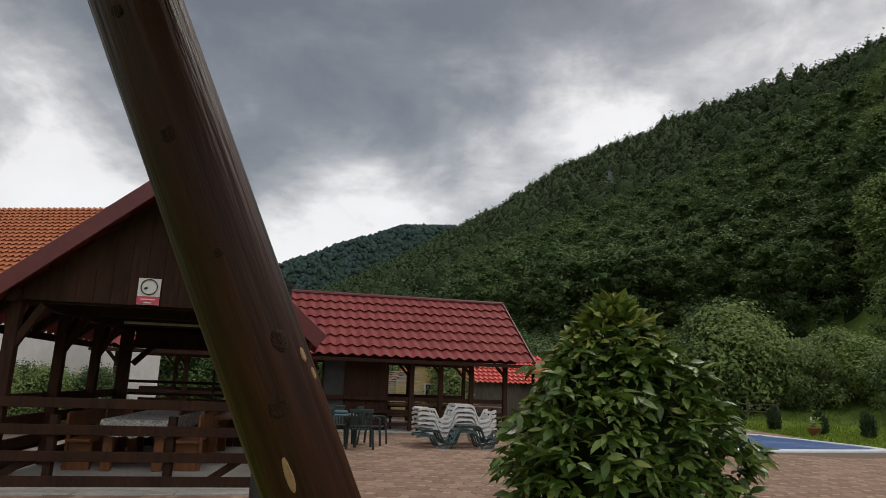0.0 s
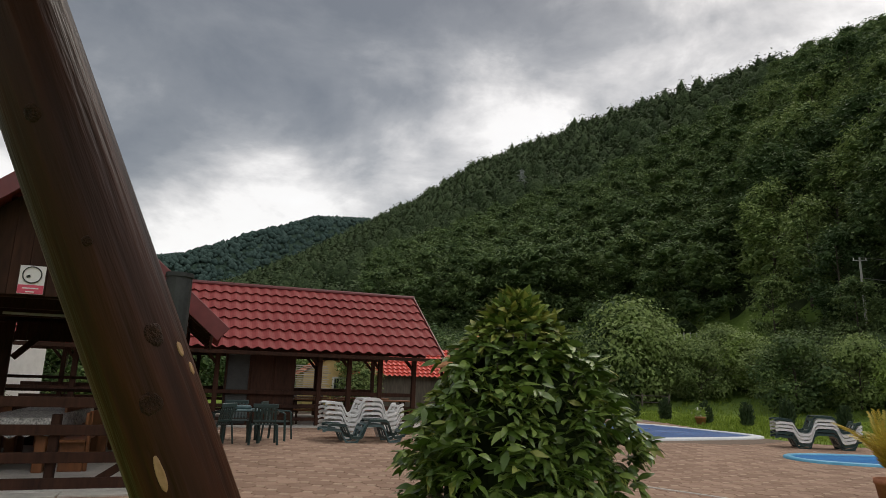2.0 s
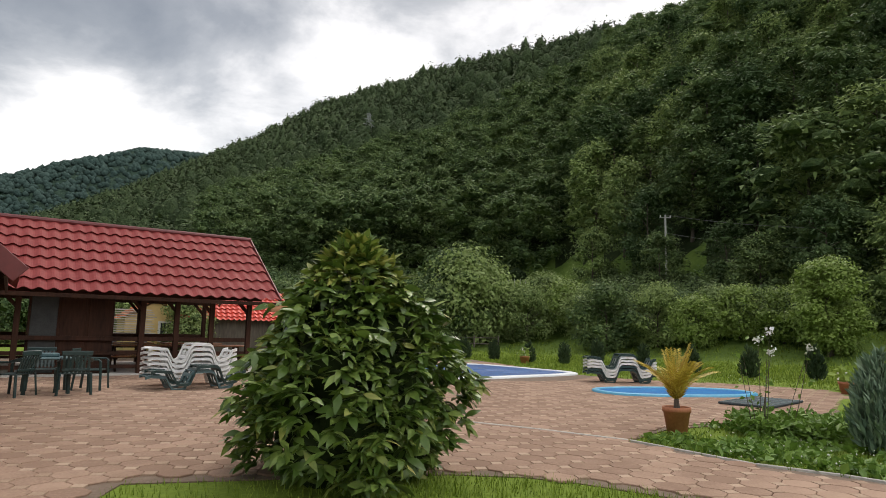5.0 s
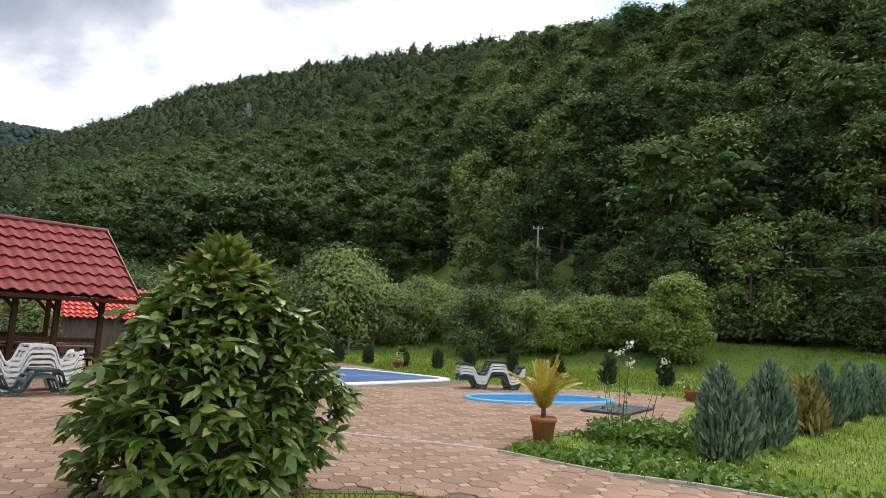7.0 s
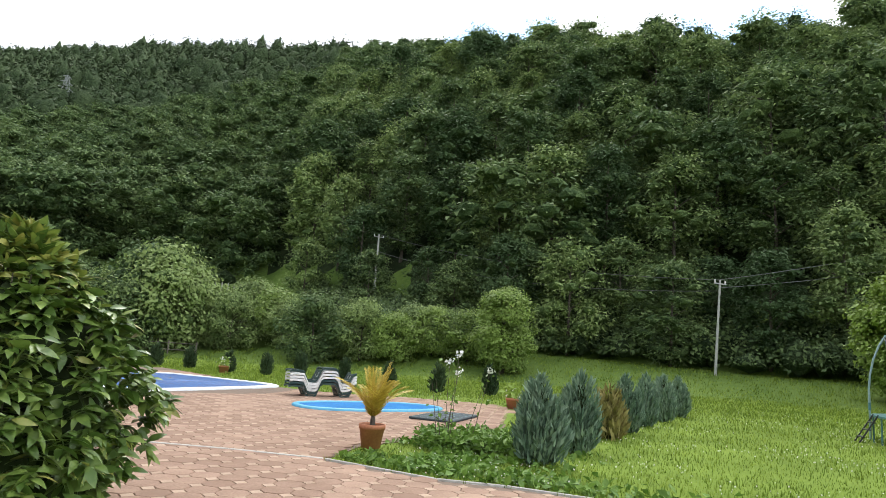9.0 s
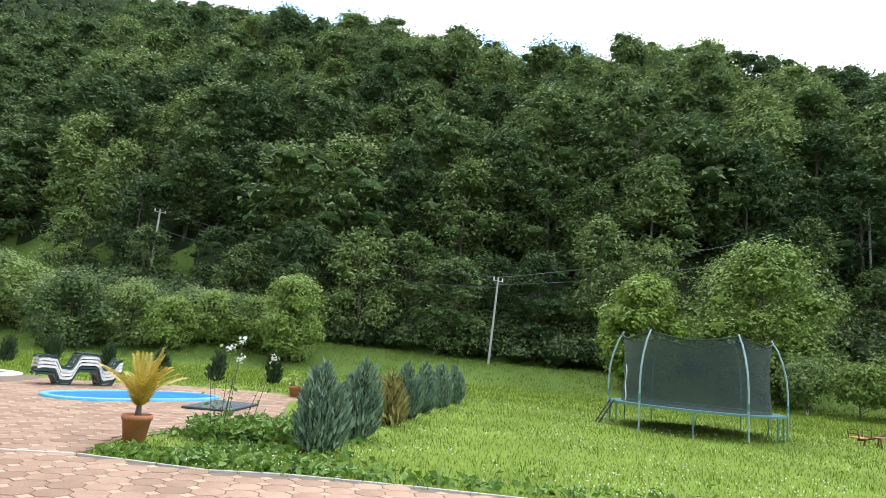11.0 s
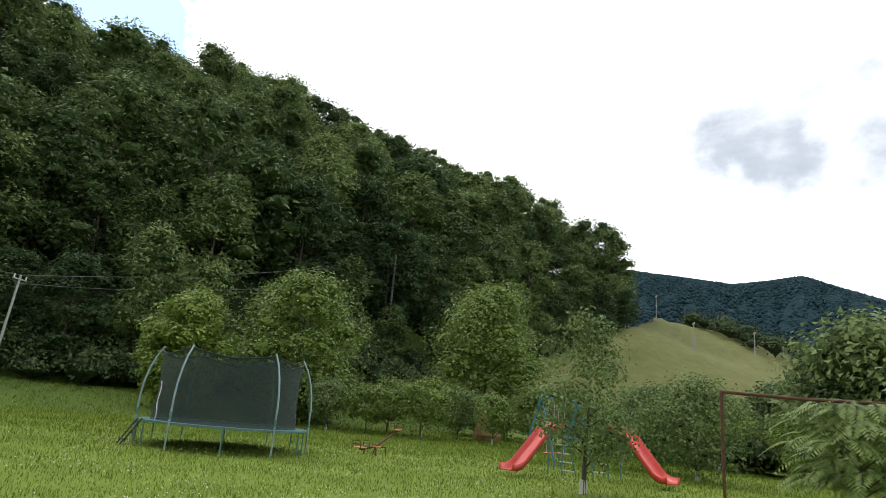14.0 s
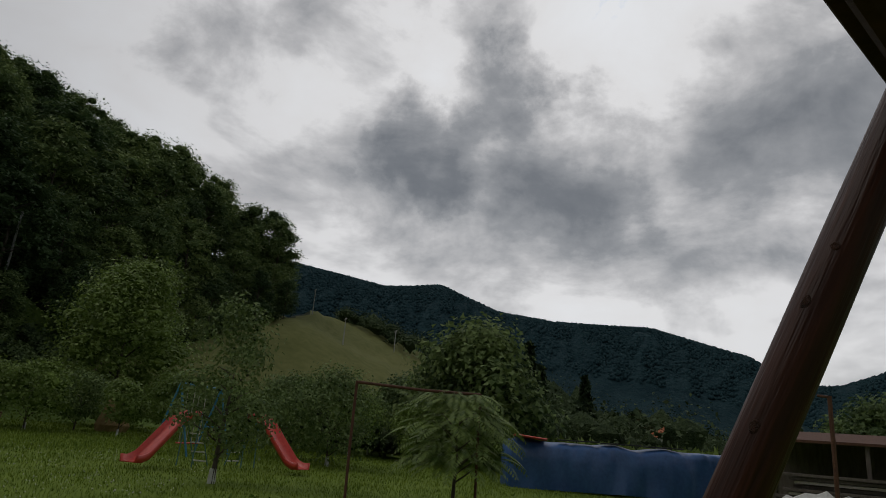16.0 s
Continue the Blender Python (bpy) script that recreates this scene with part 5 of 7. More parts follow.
swing_seat_frame = empty("log_swing_frame", (0, 0, 0), 0, "garden swing frame of dark stained debarked logs", "swing frame")
log_leg(swing_seat_frame, (0.335, 1.425, -0.05), (-0.752, 0.922, 2.62), 0.080, 3,
        [((-0.46, 0.97, 1.885), 0.022, 0.020), ((-0.37, 1.03, 1.70), 0.013, 0.012), ((-0.28, 1.08, 1.56), 0.03, 0.024), ((-0.26, 1.07, 1.455), 0.028, 0.025), ((-0.56, 0.92, 2.08), 0.02, 0.018)],
        [((-0.235, 1.06, 1.345), 0.032, 0.007), ((-0.255, 1.11, 1.535), 0.014, 0.006), ((-0.235, 1.125, 1.505), 0.012, 0.006)],
        [((-0.47, 0.93, 1.90), 0.22, 0.0035), ((-0.36, 1.0, 1.62), 0.17, 0.003), ((-0.50, 1.0, 2.0), 0.15, 0.003), ((-0.22, 1.08, 1.42), 0.06, 0.003)])
log_leg(swing_seat_frame, (1.295, -1.493, -0.05), (0.185, -2.02, 2.66), 0.071, 8,
        [((0.50, -1.78, 1.95), 0.03, 0.02), ((0.42, -1.80, 2.1), 0.02, 0.02), ((0.62, -1.73, 1.62), 0.03, 0.02)])
for k in range(9):
    bm = bmesh.new()
    a, b = Vector((0.20 - 0.17 * k, -2.35, 2.70 + 0.02 * k)), Vector((0.54 - 0.17 * k, 1.25, 2.70 + 0.02 * k))
    beam(bm, a, b, 0.16, 0.035)
    part("canopy_board", bm, "dark_wood", swing_seat_frame)
bm = bmesh.new()
beam(bm, (0.175, -2.30, 2.62), (0.495, 1.2, 2.62), 0.07, 0.13, 0.02)
part("canopy_beam", bm, "dark_wood", swing_seat_frame)


# ---------------------------------------------------------------- the leafy bush
def leaf_mesh(name, length, width, droop, mat, fold=0.18):
    v, f = [], []
    for i, (u, w) in enumerate(((0, 0.02), (0.18, 0.55), (0.42, 1.0), (0.68, 0.78), (0.88, 0.34), (1.0, 0.0))):
        z = -droop * length * u * u + 0.10 * length * u
        y = length * u
        v += [(-w * width / 2, y, z + fold * w * width / 2), (0, y, z), (w * width / 2, y, z + fold * w * width / 2)]
    for i in range(5):
        a = 3 * i
        f += [(a, a + 1, a + 4, a + 3), (a + 1, a + 2, a + 5, a + 4)]
    return mesh_of(name, v, f, mat, smooth=True)


def build_bush():
    rs = np.random.RandomState(21)
    cx, cy = 1.78, 6.55
    ob = empty("leafy_bush", (cx, cy, 0.0), 0, "large dense bush with glossy drooping green leaves", "bush")
    H, Wd = 2.42, 2.22
    shapes = [leaf_mesh("leaf", 0.172 * k, 0.074 * k, d, "bush_leaf") for k, d in ((1.0, 0.35), (0.85, 0.55), (1.1, 0.2))]
    young = [leaf_mesh("leaf", 0.16, 0.055, 0.15, "young_leaf"), leaf_mesh("leaf", 0.19, 0.064, 0.4, "young_leaf")]
    bm = bmesh.new()
    tips = []
    for k in range(46):
        a, u = rs.uniform(0, 2 * math.pi), rs.uniform(0, 1)
        el = radians(25 + 65 * u ** 0.8)
        top = Vector((math.cos(a) * math.cos(el) * Wd * 0.44, math.sin(a) * math.cos(el) * Wd * 0.44, 0.2 + math.sin(el) * (H - 0.35)))
        mid = top * 0.5 + Vector((0, 0, 0.10))
        tube(bm, [(0.1 * math.cos(a), 0.1 * math.sin(a), -0.05), mid, top], [0.022, 0.014, 0.005], 5)
        tips.append(top)
    tagged(part("branchwork", bm, "bark", ob), kind="stuff")

    def surface():
        """A leaf's place in the crown: a shell of sprays, fuller low down, drawn to a point on top."""
        u = rs.uniform(0.0, 1.0) ** 0.95
        z = 0.10 + u * (H - 0.16)
        prof = np.interp(u, [0, 0.12, 0.3, 0.5, 0.7, 0.85, 0.95, 1.0], [0.70, 0.88, 0.97, 0.86, 0.58, 0.32, 0.15, 0.04])
        a = rs.uniform(0, 2 * math.pi)
        lob = 1 + 0.13 * math.sin(3 * a + 5 * u) + 0.12 * math.sin(7 * a - 9 * u)
        depth = 1.03 - abs(rs.normal(0, 0.17)) + (0.14 if rs.rand() < 0.10 else 0)
        r = Wd / 2 * prof * lob * depth
        return np.array([r * math.cos(a), r * math.sin(a), z]), a, u, depth
    VV, FF, SS, n0 = [], [], [], 0
    src = [(np.array([v.co[:] for v in me.vertices]), [list(p.vertices) for p in me.polygons]) for me in shapes + young]
    singles = 0
    for k in range(1150):
        p, a, u, depth = surface()
        spray = rs.randint(5, 9)
        for q in range(spray):
            yaw = math.degrees(a) - 90 + (q / spray - 0.5) * 230 + rs.normal(0, 14)
            pitch = rs.normal(22 if u > 0.85 else -8, 22) + (30 if u > 0.93 else 0)
            m = pose(*(p + rs.normal(0, 0.022, 3)), pitch, rs.normal(0, 28), yaw)
            fresh = (u > 0.80 and rs.rand() < 0.5) or rs.rand() < 0.08 or (abs(math.degrees(a) - 150) < 40 and 0.45 < u < 0.72 and rs.rand() < 0.5)
            i = 3 + rs.randint(0, 2) if fresh else rs.randint(0, 3)
            s = rs.uniform(0.75, 1.2)
            m = m @ Matrix.Diagonal((s, s, s, 1))
            front = p[0] * cx + p[1] * cy < -0.5 * math.hypot(cx, cy) * 0.8
            if front and depth > 0.9 and singles < 280 and q < 2:
                o = child("leaf", (shapes + young)[i], ob)
                o.matrix_basis = m
                singles += 1
                continue
            v, f = src[i]
            w = (np.array(m)[:3, :3] @ v.T).T + np.array(m.translation)
            VV.append(w)
            FF += [[t + n0 for t in g] for g in f]
            SS += [1 if fresh else 0] * len(f)
            n0 += len(v)
    me = mesh_of("foliage", np.concatenate(VV), FF, ["bush_leaf", "young_leaf"], SS, smooth=True)
    tagged(child("foliage", me, ob), kind="stuff")
    # dark blobs fill the bush; their colour gives the shade inside
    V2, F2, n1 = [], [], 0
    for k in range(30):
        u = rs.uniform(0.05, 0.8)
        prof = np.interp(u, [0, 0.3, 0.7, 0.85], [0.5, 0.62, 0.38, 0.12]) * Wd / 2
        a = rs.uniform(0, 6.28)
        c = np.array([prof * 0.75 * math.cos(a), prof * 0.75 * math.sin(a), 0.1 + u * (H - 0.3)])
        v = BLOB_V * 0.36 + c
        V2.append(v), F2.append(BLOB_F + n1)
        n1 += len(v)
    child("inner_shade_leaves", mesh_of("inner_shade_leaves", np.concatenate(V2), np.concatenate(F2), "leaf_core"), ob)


build_bush()


# ---------------------------------------------------------------- potted plants
def pot(name, x, y, z, r, h, label, group=""):
    ob = empty(name, (x, y, z), 0, label, "plant pot", group)
    bm = bmesh.new()
    lathe(bm, [(0.01, 0.0), (r * 0.70, 0.0), (r * 0.93, h * 0.80), (r * 1.0, h * 0.80), (r * 1.0, h), (r * 0.90, h), (r * 0.86, h * 0.86)], 28)
    part("pot", bm, "terracotta", ob, "", True)
    bm = bmesh.new()
    lathe(bm, [(r * 0.87, h * 0.88), (r * 0.5, h * 0.90), (0.01, h * 0.92)], 20)
    part("soil", bm, "soil", ob)
    return ob


palm = pot("potted_palm", 7.36, 7.98, 0.03, 0.215, 0.37, "terracotta pot with a yellowing feather palm on the pavers")
rnd = random.Random(9)
bm = bmesh.new()
tube(bm, [(0, 0, 0.3), (0, 0, 0.52)], [0.05, 0.03], 8, wob=0.3)
part("stem", bm, "bark", palm)
for k in range(22):
    a = k * 2.4 + rnd.uniform(-0.2, 0.2)
    L, spread = rnd.uniform(0.72, 1.02), rnd.uniform(0.15, 0.85)
    bm = bmesh.new()
    pts = [Vector((math.cos(a) * spread * L * u ** 1.3, math.sin(a) * spread * L * u ** 1.3, 0.45 + L * (u - 0.55 * spread * u * u))) for u in [i / 8 for i in range(9)]]
    tube(bm, pts, [0.010 - 0.0009 * i for i in range(9)], 4)
    for i in range(1, 9):
        for q in range(3):
            base = pts[i - 1].lerp(pts[i], (q + 1) / 3)
            d = (pts[i] - pts[i - 1]).normalized()
            side = d.cross(Vector((math.cos(a), math.sin(a), 0.3))).normalized()
            for s in (-1, 1):
                ll = 0.20 * (1 - 0.55 * (i / 8)) * rnd.uniform(0.8, 1.1)
                tip = base + side * s * ll * 0.75 + d * ll * 0.75 - Vector((0, 0, 0.03))
                w = d * 0.011
                bm.faces.new([bm.verts.new(v) for v in (base - w, base.lerp(tip, 0.5) - w * 1.3, tip, base.lerp(tip, 0.5) + w * 1.3)])
    part("frond", bm, "palm_leaf", palm)
for x, y, sc in ((15.2, 26.3, 1.0), (17.0, 12.0, 1.0)):
    ob = pot("flower_pot", x, y, 0.0, 0.24, 0.36, "terracotta pot with white and yellow flowers", "flower pots at the yard's edge")
    rs_ = np.random.RandomState(int(x * 3))
    p = rs_.normal(0, 0.16, (60, 3)) + np.array([0, 0, 0.52])
    v, f = cards(rs_, p, p - np.array([0, 0, 0.4]), np.full(60, 0.12), 0.3, 2.2)
    child("leaves", mesh_of("leaves", v, f, "leaf_yellow"), ob)
    p = rs_.normal(0, 0.13, (26, 3)) + np.array([0, 0, 0.48])
    v, f = cards(rs_, p, p - np.array([0, 0, 0.4]), np.full(26, 0.09), 0.5, 1.0)
    tagged(child("petals", mesh_of("petals", v, f, "petal_white"), ob), kind="stuff")


# ---------------------------------------------------------------- junipers and dwarf conifers
def shrub_mesh(name, seed, h, w, mat, n, size, top=0.55, up=0.9):
    """Upright sprays: narrow blades that point up and outwards, on a bluntly pointed body."""
    rs = np.random.RandomState(seed)
    # a dozen spires that lean out from one foot
    k = 13
    sa = np.r_[0, rs.uniform(0, 2 * np.pi, k - 1)]
    so = np.r_[0, rs.uniform(0.10, 0.34, k - 1)] * w
    sh = h * np.r_[1.0, rs.uniform(0.62, 1.0, k - 1) * (1 - 0.35 * so[1:] / w)]
    j = rs.randint(0, k, n)
    u = rs.uniform(0, 1, n) ** 0.8
    prof = np.interp(u, [0, 0.12, 0.4, 0.7, 0.9, 1.0], [0.5, 0.85, 1.0, 0.72, 0.36, 0.05])
    a = rs.uniform(0, 2 * np.pi, n)
    r = w * 0.29 * prof * (1 - np.abs(rs.normal(0, 0.2, n)))
    off = so[j] * (0.45 + 0.55 * u)
    p = np.c_[r * np.cos(a) + off * np.cos(sa[j]), r * np.sin(a) + off * np.sin(sa[j]), 0.03 + u * sh[j] * 0.94]
    a = np.arctan2(p[:, 1], p[:, 0])
    d = np.c_[np.cos(a) * 0.45, np.sin(a) * 0.45, np.full(n, up)] + rs.normal(0, 0.22, (n, 3))
    d /= np.linalg.norm(d, axis=1)[:, None]
    s = np.cross(d, rs.normal(0, 1, (n, 3)))
    s /= np.linalg.norm(s, axis=1)[:, None]
    L = (size * rs.uniform(0.6, 1.4, n))[:, None]
    v = np.stack([p - d * L * 0.3, p + s * L * 0.16 + d * L * 0.2, p + d * L * 0.9, p - s * L * 0.16 + d * L * 0.2], 1).reshape(-1, 3)
    f = np.arange(4 * n).reshape(-1, 4).tolist()
    sl = [0] * n
    n0 = len(v)
    parts = [v]
    # dark core behind the sprays, its shade painted in
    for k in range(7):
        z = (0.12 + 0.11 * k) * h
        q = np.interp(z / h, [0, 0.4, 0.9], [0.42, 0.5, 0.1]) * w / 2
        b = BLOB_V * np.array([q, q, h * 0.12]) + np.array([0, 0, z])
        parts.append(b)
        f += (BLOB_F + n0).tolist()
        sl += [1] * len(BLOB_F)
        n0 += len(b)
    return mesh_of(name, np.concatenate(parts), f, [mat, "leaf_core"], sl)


def shrub(name, x, y, me, s, label, category, group, mat="bark"):
    ob = empty(name, (x, y, float(land(x, y)) - 0.02), random.Random(int(x * 100)).uniform(0, 360), label, category, group)
    ob.scale = (s[0], s[0], s[1])
    child("foliage", me, ob)
    bm = bmesh.new()
    tube(bm, [(0, 0, -0.1), (0, 0, 0.35)], [0.05, 0.03], 6)
    part("stem", bm, "bark", ob)
    return ob


jun = [shrub_mesh("foliage", 31, 1.40, 1.02, "juniper", 3200, 0.14), shrub_mesh("foliage", 32, 1.40, 0.92, "juniper", 2800, 0.14)]
for k, (x, y, w, h) in enumerate(((8.95, 5.85, 1.0, 1.0), (10.75, 6.15, 0.98, 1.05), (14.9, 7.25, 0.95, 1.0), (16.9, 7.65, 0.95, 1.0), (18.9, 7.95, 0.92, 0.98), (21.0, 8.35, 0.9, 0.95))):
    shrub("juniper_bush", x, y, jun[k % 2], (w, h), "blue-green upright juniper bush on the lawn", "bush", "junipers on the lawn")
shrub("dry_bush", 13.3, 6.85, shrub_mesh("foliage", 33, 1.15, 0.95, "dry_leaf", 900, 0.20), (1, 1), "withered yellow-brown bush between junipers", "bush", "")
dwarf = shrub_mesh("foliage", 34, 1.15, 0.72, "conifer", 900, 0.15)
for x, y, s in ((14.1, 30.6, 1.0), (15.2, 29.4, 0.95), (16.1, 27.4, 0.9), (17.1, 25.9, 0.95), (19.8, 27.0, 1.1), (20.0, 23.8, 0.95), (19.1, 19.8, 1.0), (19.3, 17.3, 1.05), (20.8, 15.8, 1.1), (13.0, 32.0, 1.0)):
    shrub("dwarf_conifer", x, y, dwarf, (s, s), "small dark green dwarf conifer on the lawn", "bush", "dwarf conifers along the lawn")
# white roses and tall weeds
rose = empty("rose_bush", (8.55, 7.55, 0.0), 0, "thin rose stems with white blooms among weeds", "rose bush")
rs_ = np.random.RandomState(3)
bm = bmesh.new()
blooms = []
for k in range(9):
    x, y = rs_.normal(0, 0.12), rs_.normal(0, 0.3)
    top = (x * 3.0, y * 1.7, 0.75 + 0.65 * rs_.rand() if k > 3 else 1.28 + 0.1 * k)
    tube(bm, [(x, y, 0), (x * 1.8, y * 1.3, 0.5), top], [0.006, 0.005, 0.003], 4)
    blooms.append(top)
tagged(part("thorny_stem", bm, "bark", rose), kind="stuff")
p = np.concatenate([np.array([b]) + rs_.normal(0, 0.035, (22, 3)) for b in blooms[:4]])
v, f = cards(rs_, p, rs_.normal(0, 1, p.shape), np.full(len(p), 0.05), 0.3, 1.0)
tagged(child("bloom_petals", mesh_of("bloom_petals", v, f, "petal_white"), rose), kind="stuff")
p = np.concatenate([np.linspace((b[0] * 0.5, b[1] * 0.7, 0.2), b, 9) + rs_.normal(0, 0.06, (9, 3)) for b in blooms])
v, f = cards(rs_, p, rs_.normal(0, 1, p.shape), np.full(len(p), 0.06), 0.4, 1.6)
child("leaves", mesh_of("leaves", v, f, "weed_leaf"), rose)


# ---------------------------------------------------------------- trampoline
def build_trampoline():
    cx, cy = 21.1, 0.66
    z0 = float(land(cx, cy))
    ob = empty("trampoline", (cx, cy, z0 - 0.02), 0, "round trampoline with dark green safety net and pale steel poles", "trampoline")
    R, RN, HB, TOP, n = 2.44, 2.10, 0.68, 2.82, 72
    bm = bmesh.new()
    tube(bm, [(R * math.cos(2 * math.pi * k / n), R * math.sin(2 * math.pi * k / n), HB) for k in range(n + 1)], 0.028, 6, False)
    part("rim_tube", bm, "steel_green", ob)
    bm = bmesh.new()
    a = [bm.verts.new((RN * math.cos(2 * math.pi * k / n), RN * math.sin(2 * math.pi * k / n), HB - 0.01)) for k in range(n)]
    bm.faces.new(a)
    part("jumping_mat", bm, "black_net", ob)
    bm = bmesh.new()
    lathe(bm, [(R + 0.03, HB - 0.02), (R + 0.03, HB + 0.03), (RN, HB + 0.03), (RN, HB)], n)
    part("edge_pad", bm, "steel_green", ob, "green padded edge")
    # poles at the sides and on either side of the front and back
    ang = [radians(a) for a in (91.5, 147, 213.5, 271.5, 327, 33)]
    for a in ang:
        c, s = math.cos(a), math.sin(a)
        bm = bmesh.new()
        tube(bm, [(R * k * c, R * k * s, z) for k, z in ((1.025, 0.0), (1.025, 1.35), (1.01, 1.75), (0.975, 2.15), (0.92, 2.52), (0.85, TOP))], 0.027, 8)
        part("net_pole", bm, "steel_pale", ob)
        bm = bmesh.new()
        tube(bm, [(R * 1.025 * c, R * 1.025 * s, z) for z in (0.80, 1.0)], 0.034, 8)
        part("sleeve", bm, "steel_green", ob)
    for a in (180, 120, 240, 60, 0, 300, 195 + 55, 105):
        c, s = math.cos(radians(a + 1)), math.sin(radians(a + 1))
        bm = bmesh.new()
        tube(bm, [(R * c, R * s, HB), (R * c, R * s, -0.02)], 0.022, 7)
        part("leg", bm, "steel_green", ob)

    def hang(a):
        """How far the net's upper edge hangs below the pole tops at angle a."""
        d = sorted(abs((a - q + math.pi) % (2 * math.pi) - math.pi) for q in ang)
        u = d[0] / (d[0] + d[1])
        return 0.42 * u * (1.5 - u)
    m = 120
    verts, faces = [], []
    for k in range(m):
        a = 2 * math.pi * k / m
        top = TOP - 0.05 - hang(a)
        for u in (0.0, 0.35, 0.7, 1.0):
            r = RN * (1.0 - 0.035 * math.sin(math.pi * u))
            verts.append((r * math.cos(a), r * math.sin(a), HB + 0.03 + (top - HB - 0.03) * u))
    for k in range(m):
        for u in range(3):
            p, q = 4 * k + u, 4 * ((k + 1) % m) + u
            faces.append((p, q, q + 1, p + 1))
    child("safety_net", mesh_of("safety_net", verts, faces, "fine_net", smooth=True), ob, "fine dark green safety net")
    bm = bmesh.new()
    tube(bm, [verts[4 * (k % m) + 3] for k in range(m + 1)], 0.022, 5, False)
    part("top_band", bm, "black_net", ob)
    bm = bmesh.new()
    a = radians(118)
    tube(bm, [((RN + 0.02) * math.cos(a + 0.02 * math.sin(z * 9)), (RN + 0.02) * math.sin(a + 0.02 * math.sin(z * 9)), z) for z in [HB + 0.1 * k for k in range(12)]], 0.018, 5)
    part("door_lacing", bm, "white_plastic", ob)
    a = radians(113)
    o = Vector((R * math.cos(a), R * math.sin(a), 0))
    out = Vector((math.cos(a), math.sin(a), 0))
    side = Vector((-math.sin(a), math.cos(a), 0)) * 0.2
    ladder = Vector((-0.1, 0.42, 0))
    bm = bmesh.new()
    for s in (-1, 1):
        beam(bm, o + side * s + Vector((0, 0, HB + 0.05)), o + side * s + ladder, 0.045, 0.035)
    for k in range(3):
        u = 0.22 + 0.28 * k
        c = o + ladder * u + Vector((0, 0, HB * (1 - u)))
        beam(bm, c - side, c + side, 0.10, 0.03)
    part("ladder", bm, "iron_black", ob)


build_trampoline()


# ---------------------------------------------------------------- playground
def slide(x, y, x2, y2, h, label):
    """A wavy plastic slide from its foot at x, y to its head over x2, y2, with a ladder behind."""
    z = float(land(x, y))
    d = Vector((x2 - x, y2 - y, 0))
    turn = math.degrees(math.atan2(d.y, d.x))
    L = d.length
    ob = empty("slide", (x, y, z), turn, label, "slide", "slides in the orchard")
    prof = [(0, 0.14), (0.10, 0.13), (0.22, 0.20), (0.40, 0.45), (0.55, 0.66), (0.72, 0.90), (0.88, 1.0), (1.0, 1.0)]
    n = 24
    bm = bmesh.new()
    rows = []
    for i in range(n + 1):
        u = i / n
        zz = float(np.interp(u, [p[0] for p in prof], [p[1] for p in prof])) * h
        sec = [(-0.27, 0.16), (-0.24, 0.17), (-0.22, 0.03), (-0.16, 0.0), (0.16, 0.0), (0.22, 0.03), (0.24, 0.17), (0.27, 0.16), (0.25, -0.03), (-0.25, -0.03)]
        rows.append([bm.verts.new((u * L, a, zz + b)) for a, b in sec])
    for a, b in zip(rows, rows[1:]):
        for k in range(10):
            bm.faces.new((a[k], b[k], b[(k + 1) % 10], a[(k + 1) % 10]))
    bm.faces.new(rows[0])
    bm.faces.new(rows[-1][::-1])
    bmesh.ops.recalc_face_normals(bm, faces=bm.faces)
    part("chute", bm, "red_plastic", ob, "", True)
    for s in (-1, 1):
        bm = bmesh.new()
        tube(bm, [(L + 0.02, s * 0.25, h + 0.2), (L + 0.05, s * 0.25, h), (L + 0.75, s * 0.25, 0.0)], 0.02, 6)
        part("ladder_rail", bm, "steel_green", ob)
        bm = bmesh.new()
        tube(bm, [(L, s * 0.25, h), (L - 0.05, s * 0.27, 0.0)], 0.02, 6)
        part("post", bm, "steel_green", ob)
    for k in range(5):
        u = 0.12 + 0.18 * k
        bm = bmesh.new()
        beam(bm, (L + 0.75 - 0.70 * u, -0.25, h * u), (L + 0.75 - 0.70 * u, 0.25, h * u), 0.08, 0.035)
        part("rung", bm, "limewash", ob)
    return ob


slide(17.95, -7.25, 19.0, -9.35, 1.45, "red plastic slide with ladder standing on the grass")
slide(16.6, -11.85, 18.95, -11.35, 1.55, "red plastic slide with pale rungs under an apple tree")


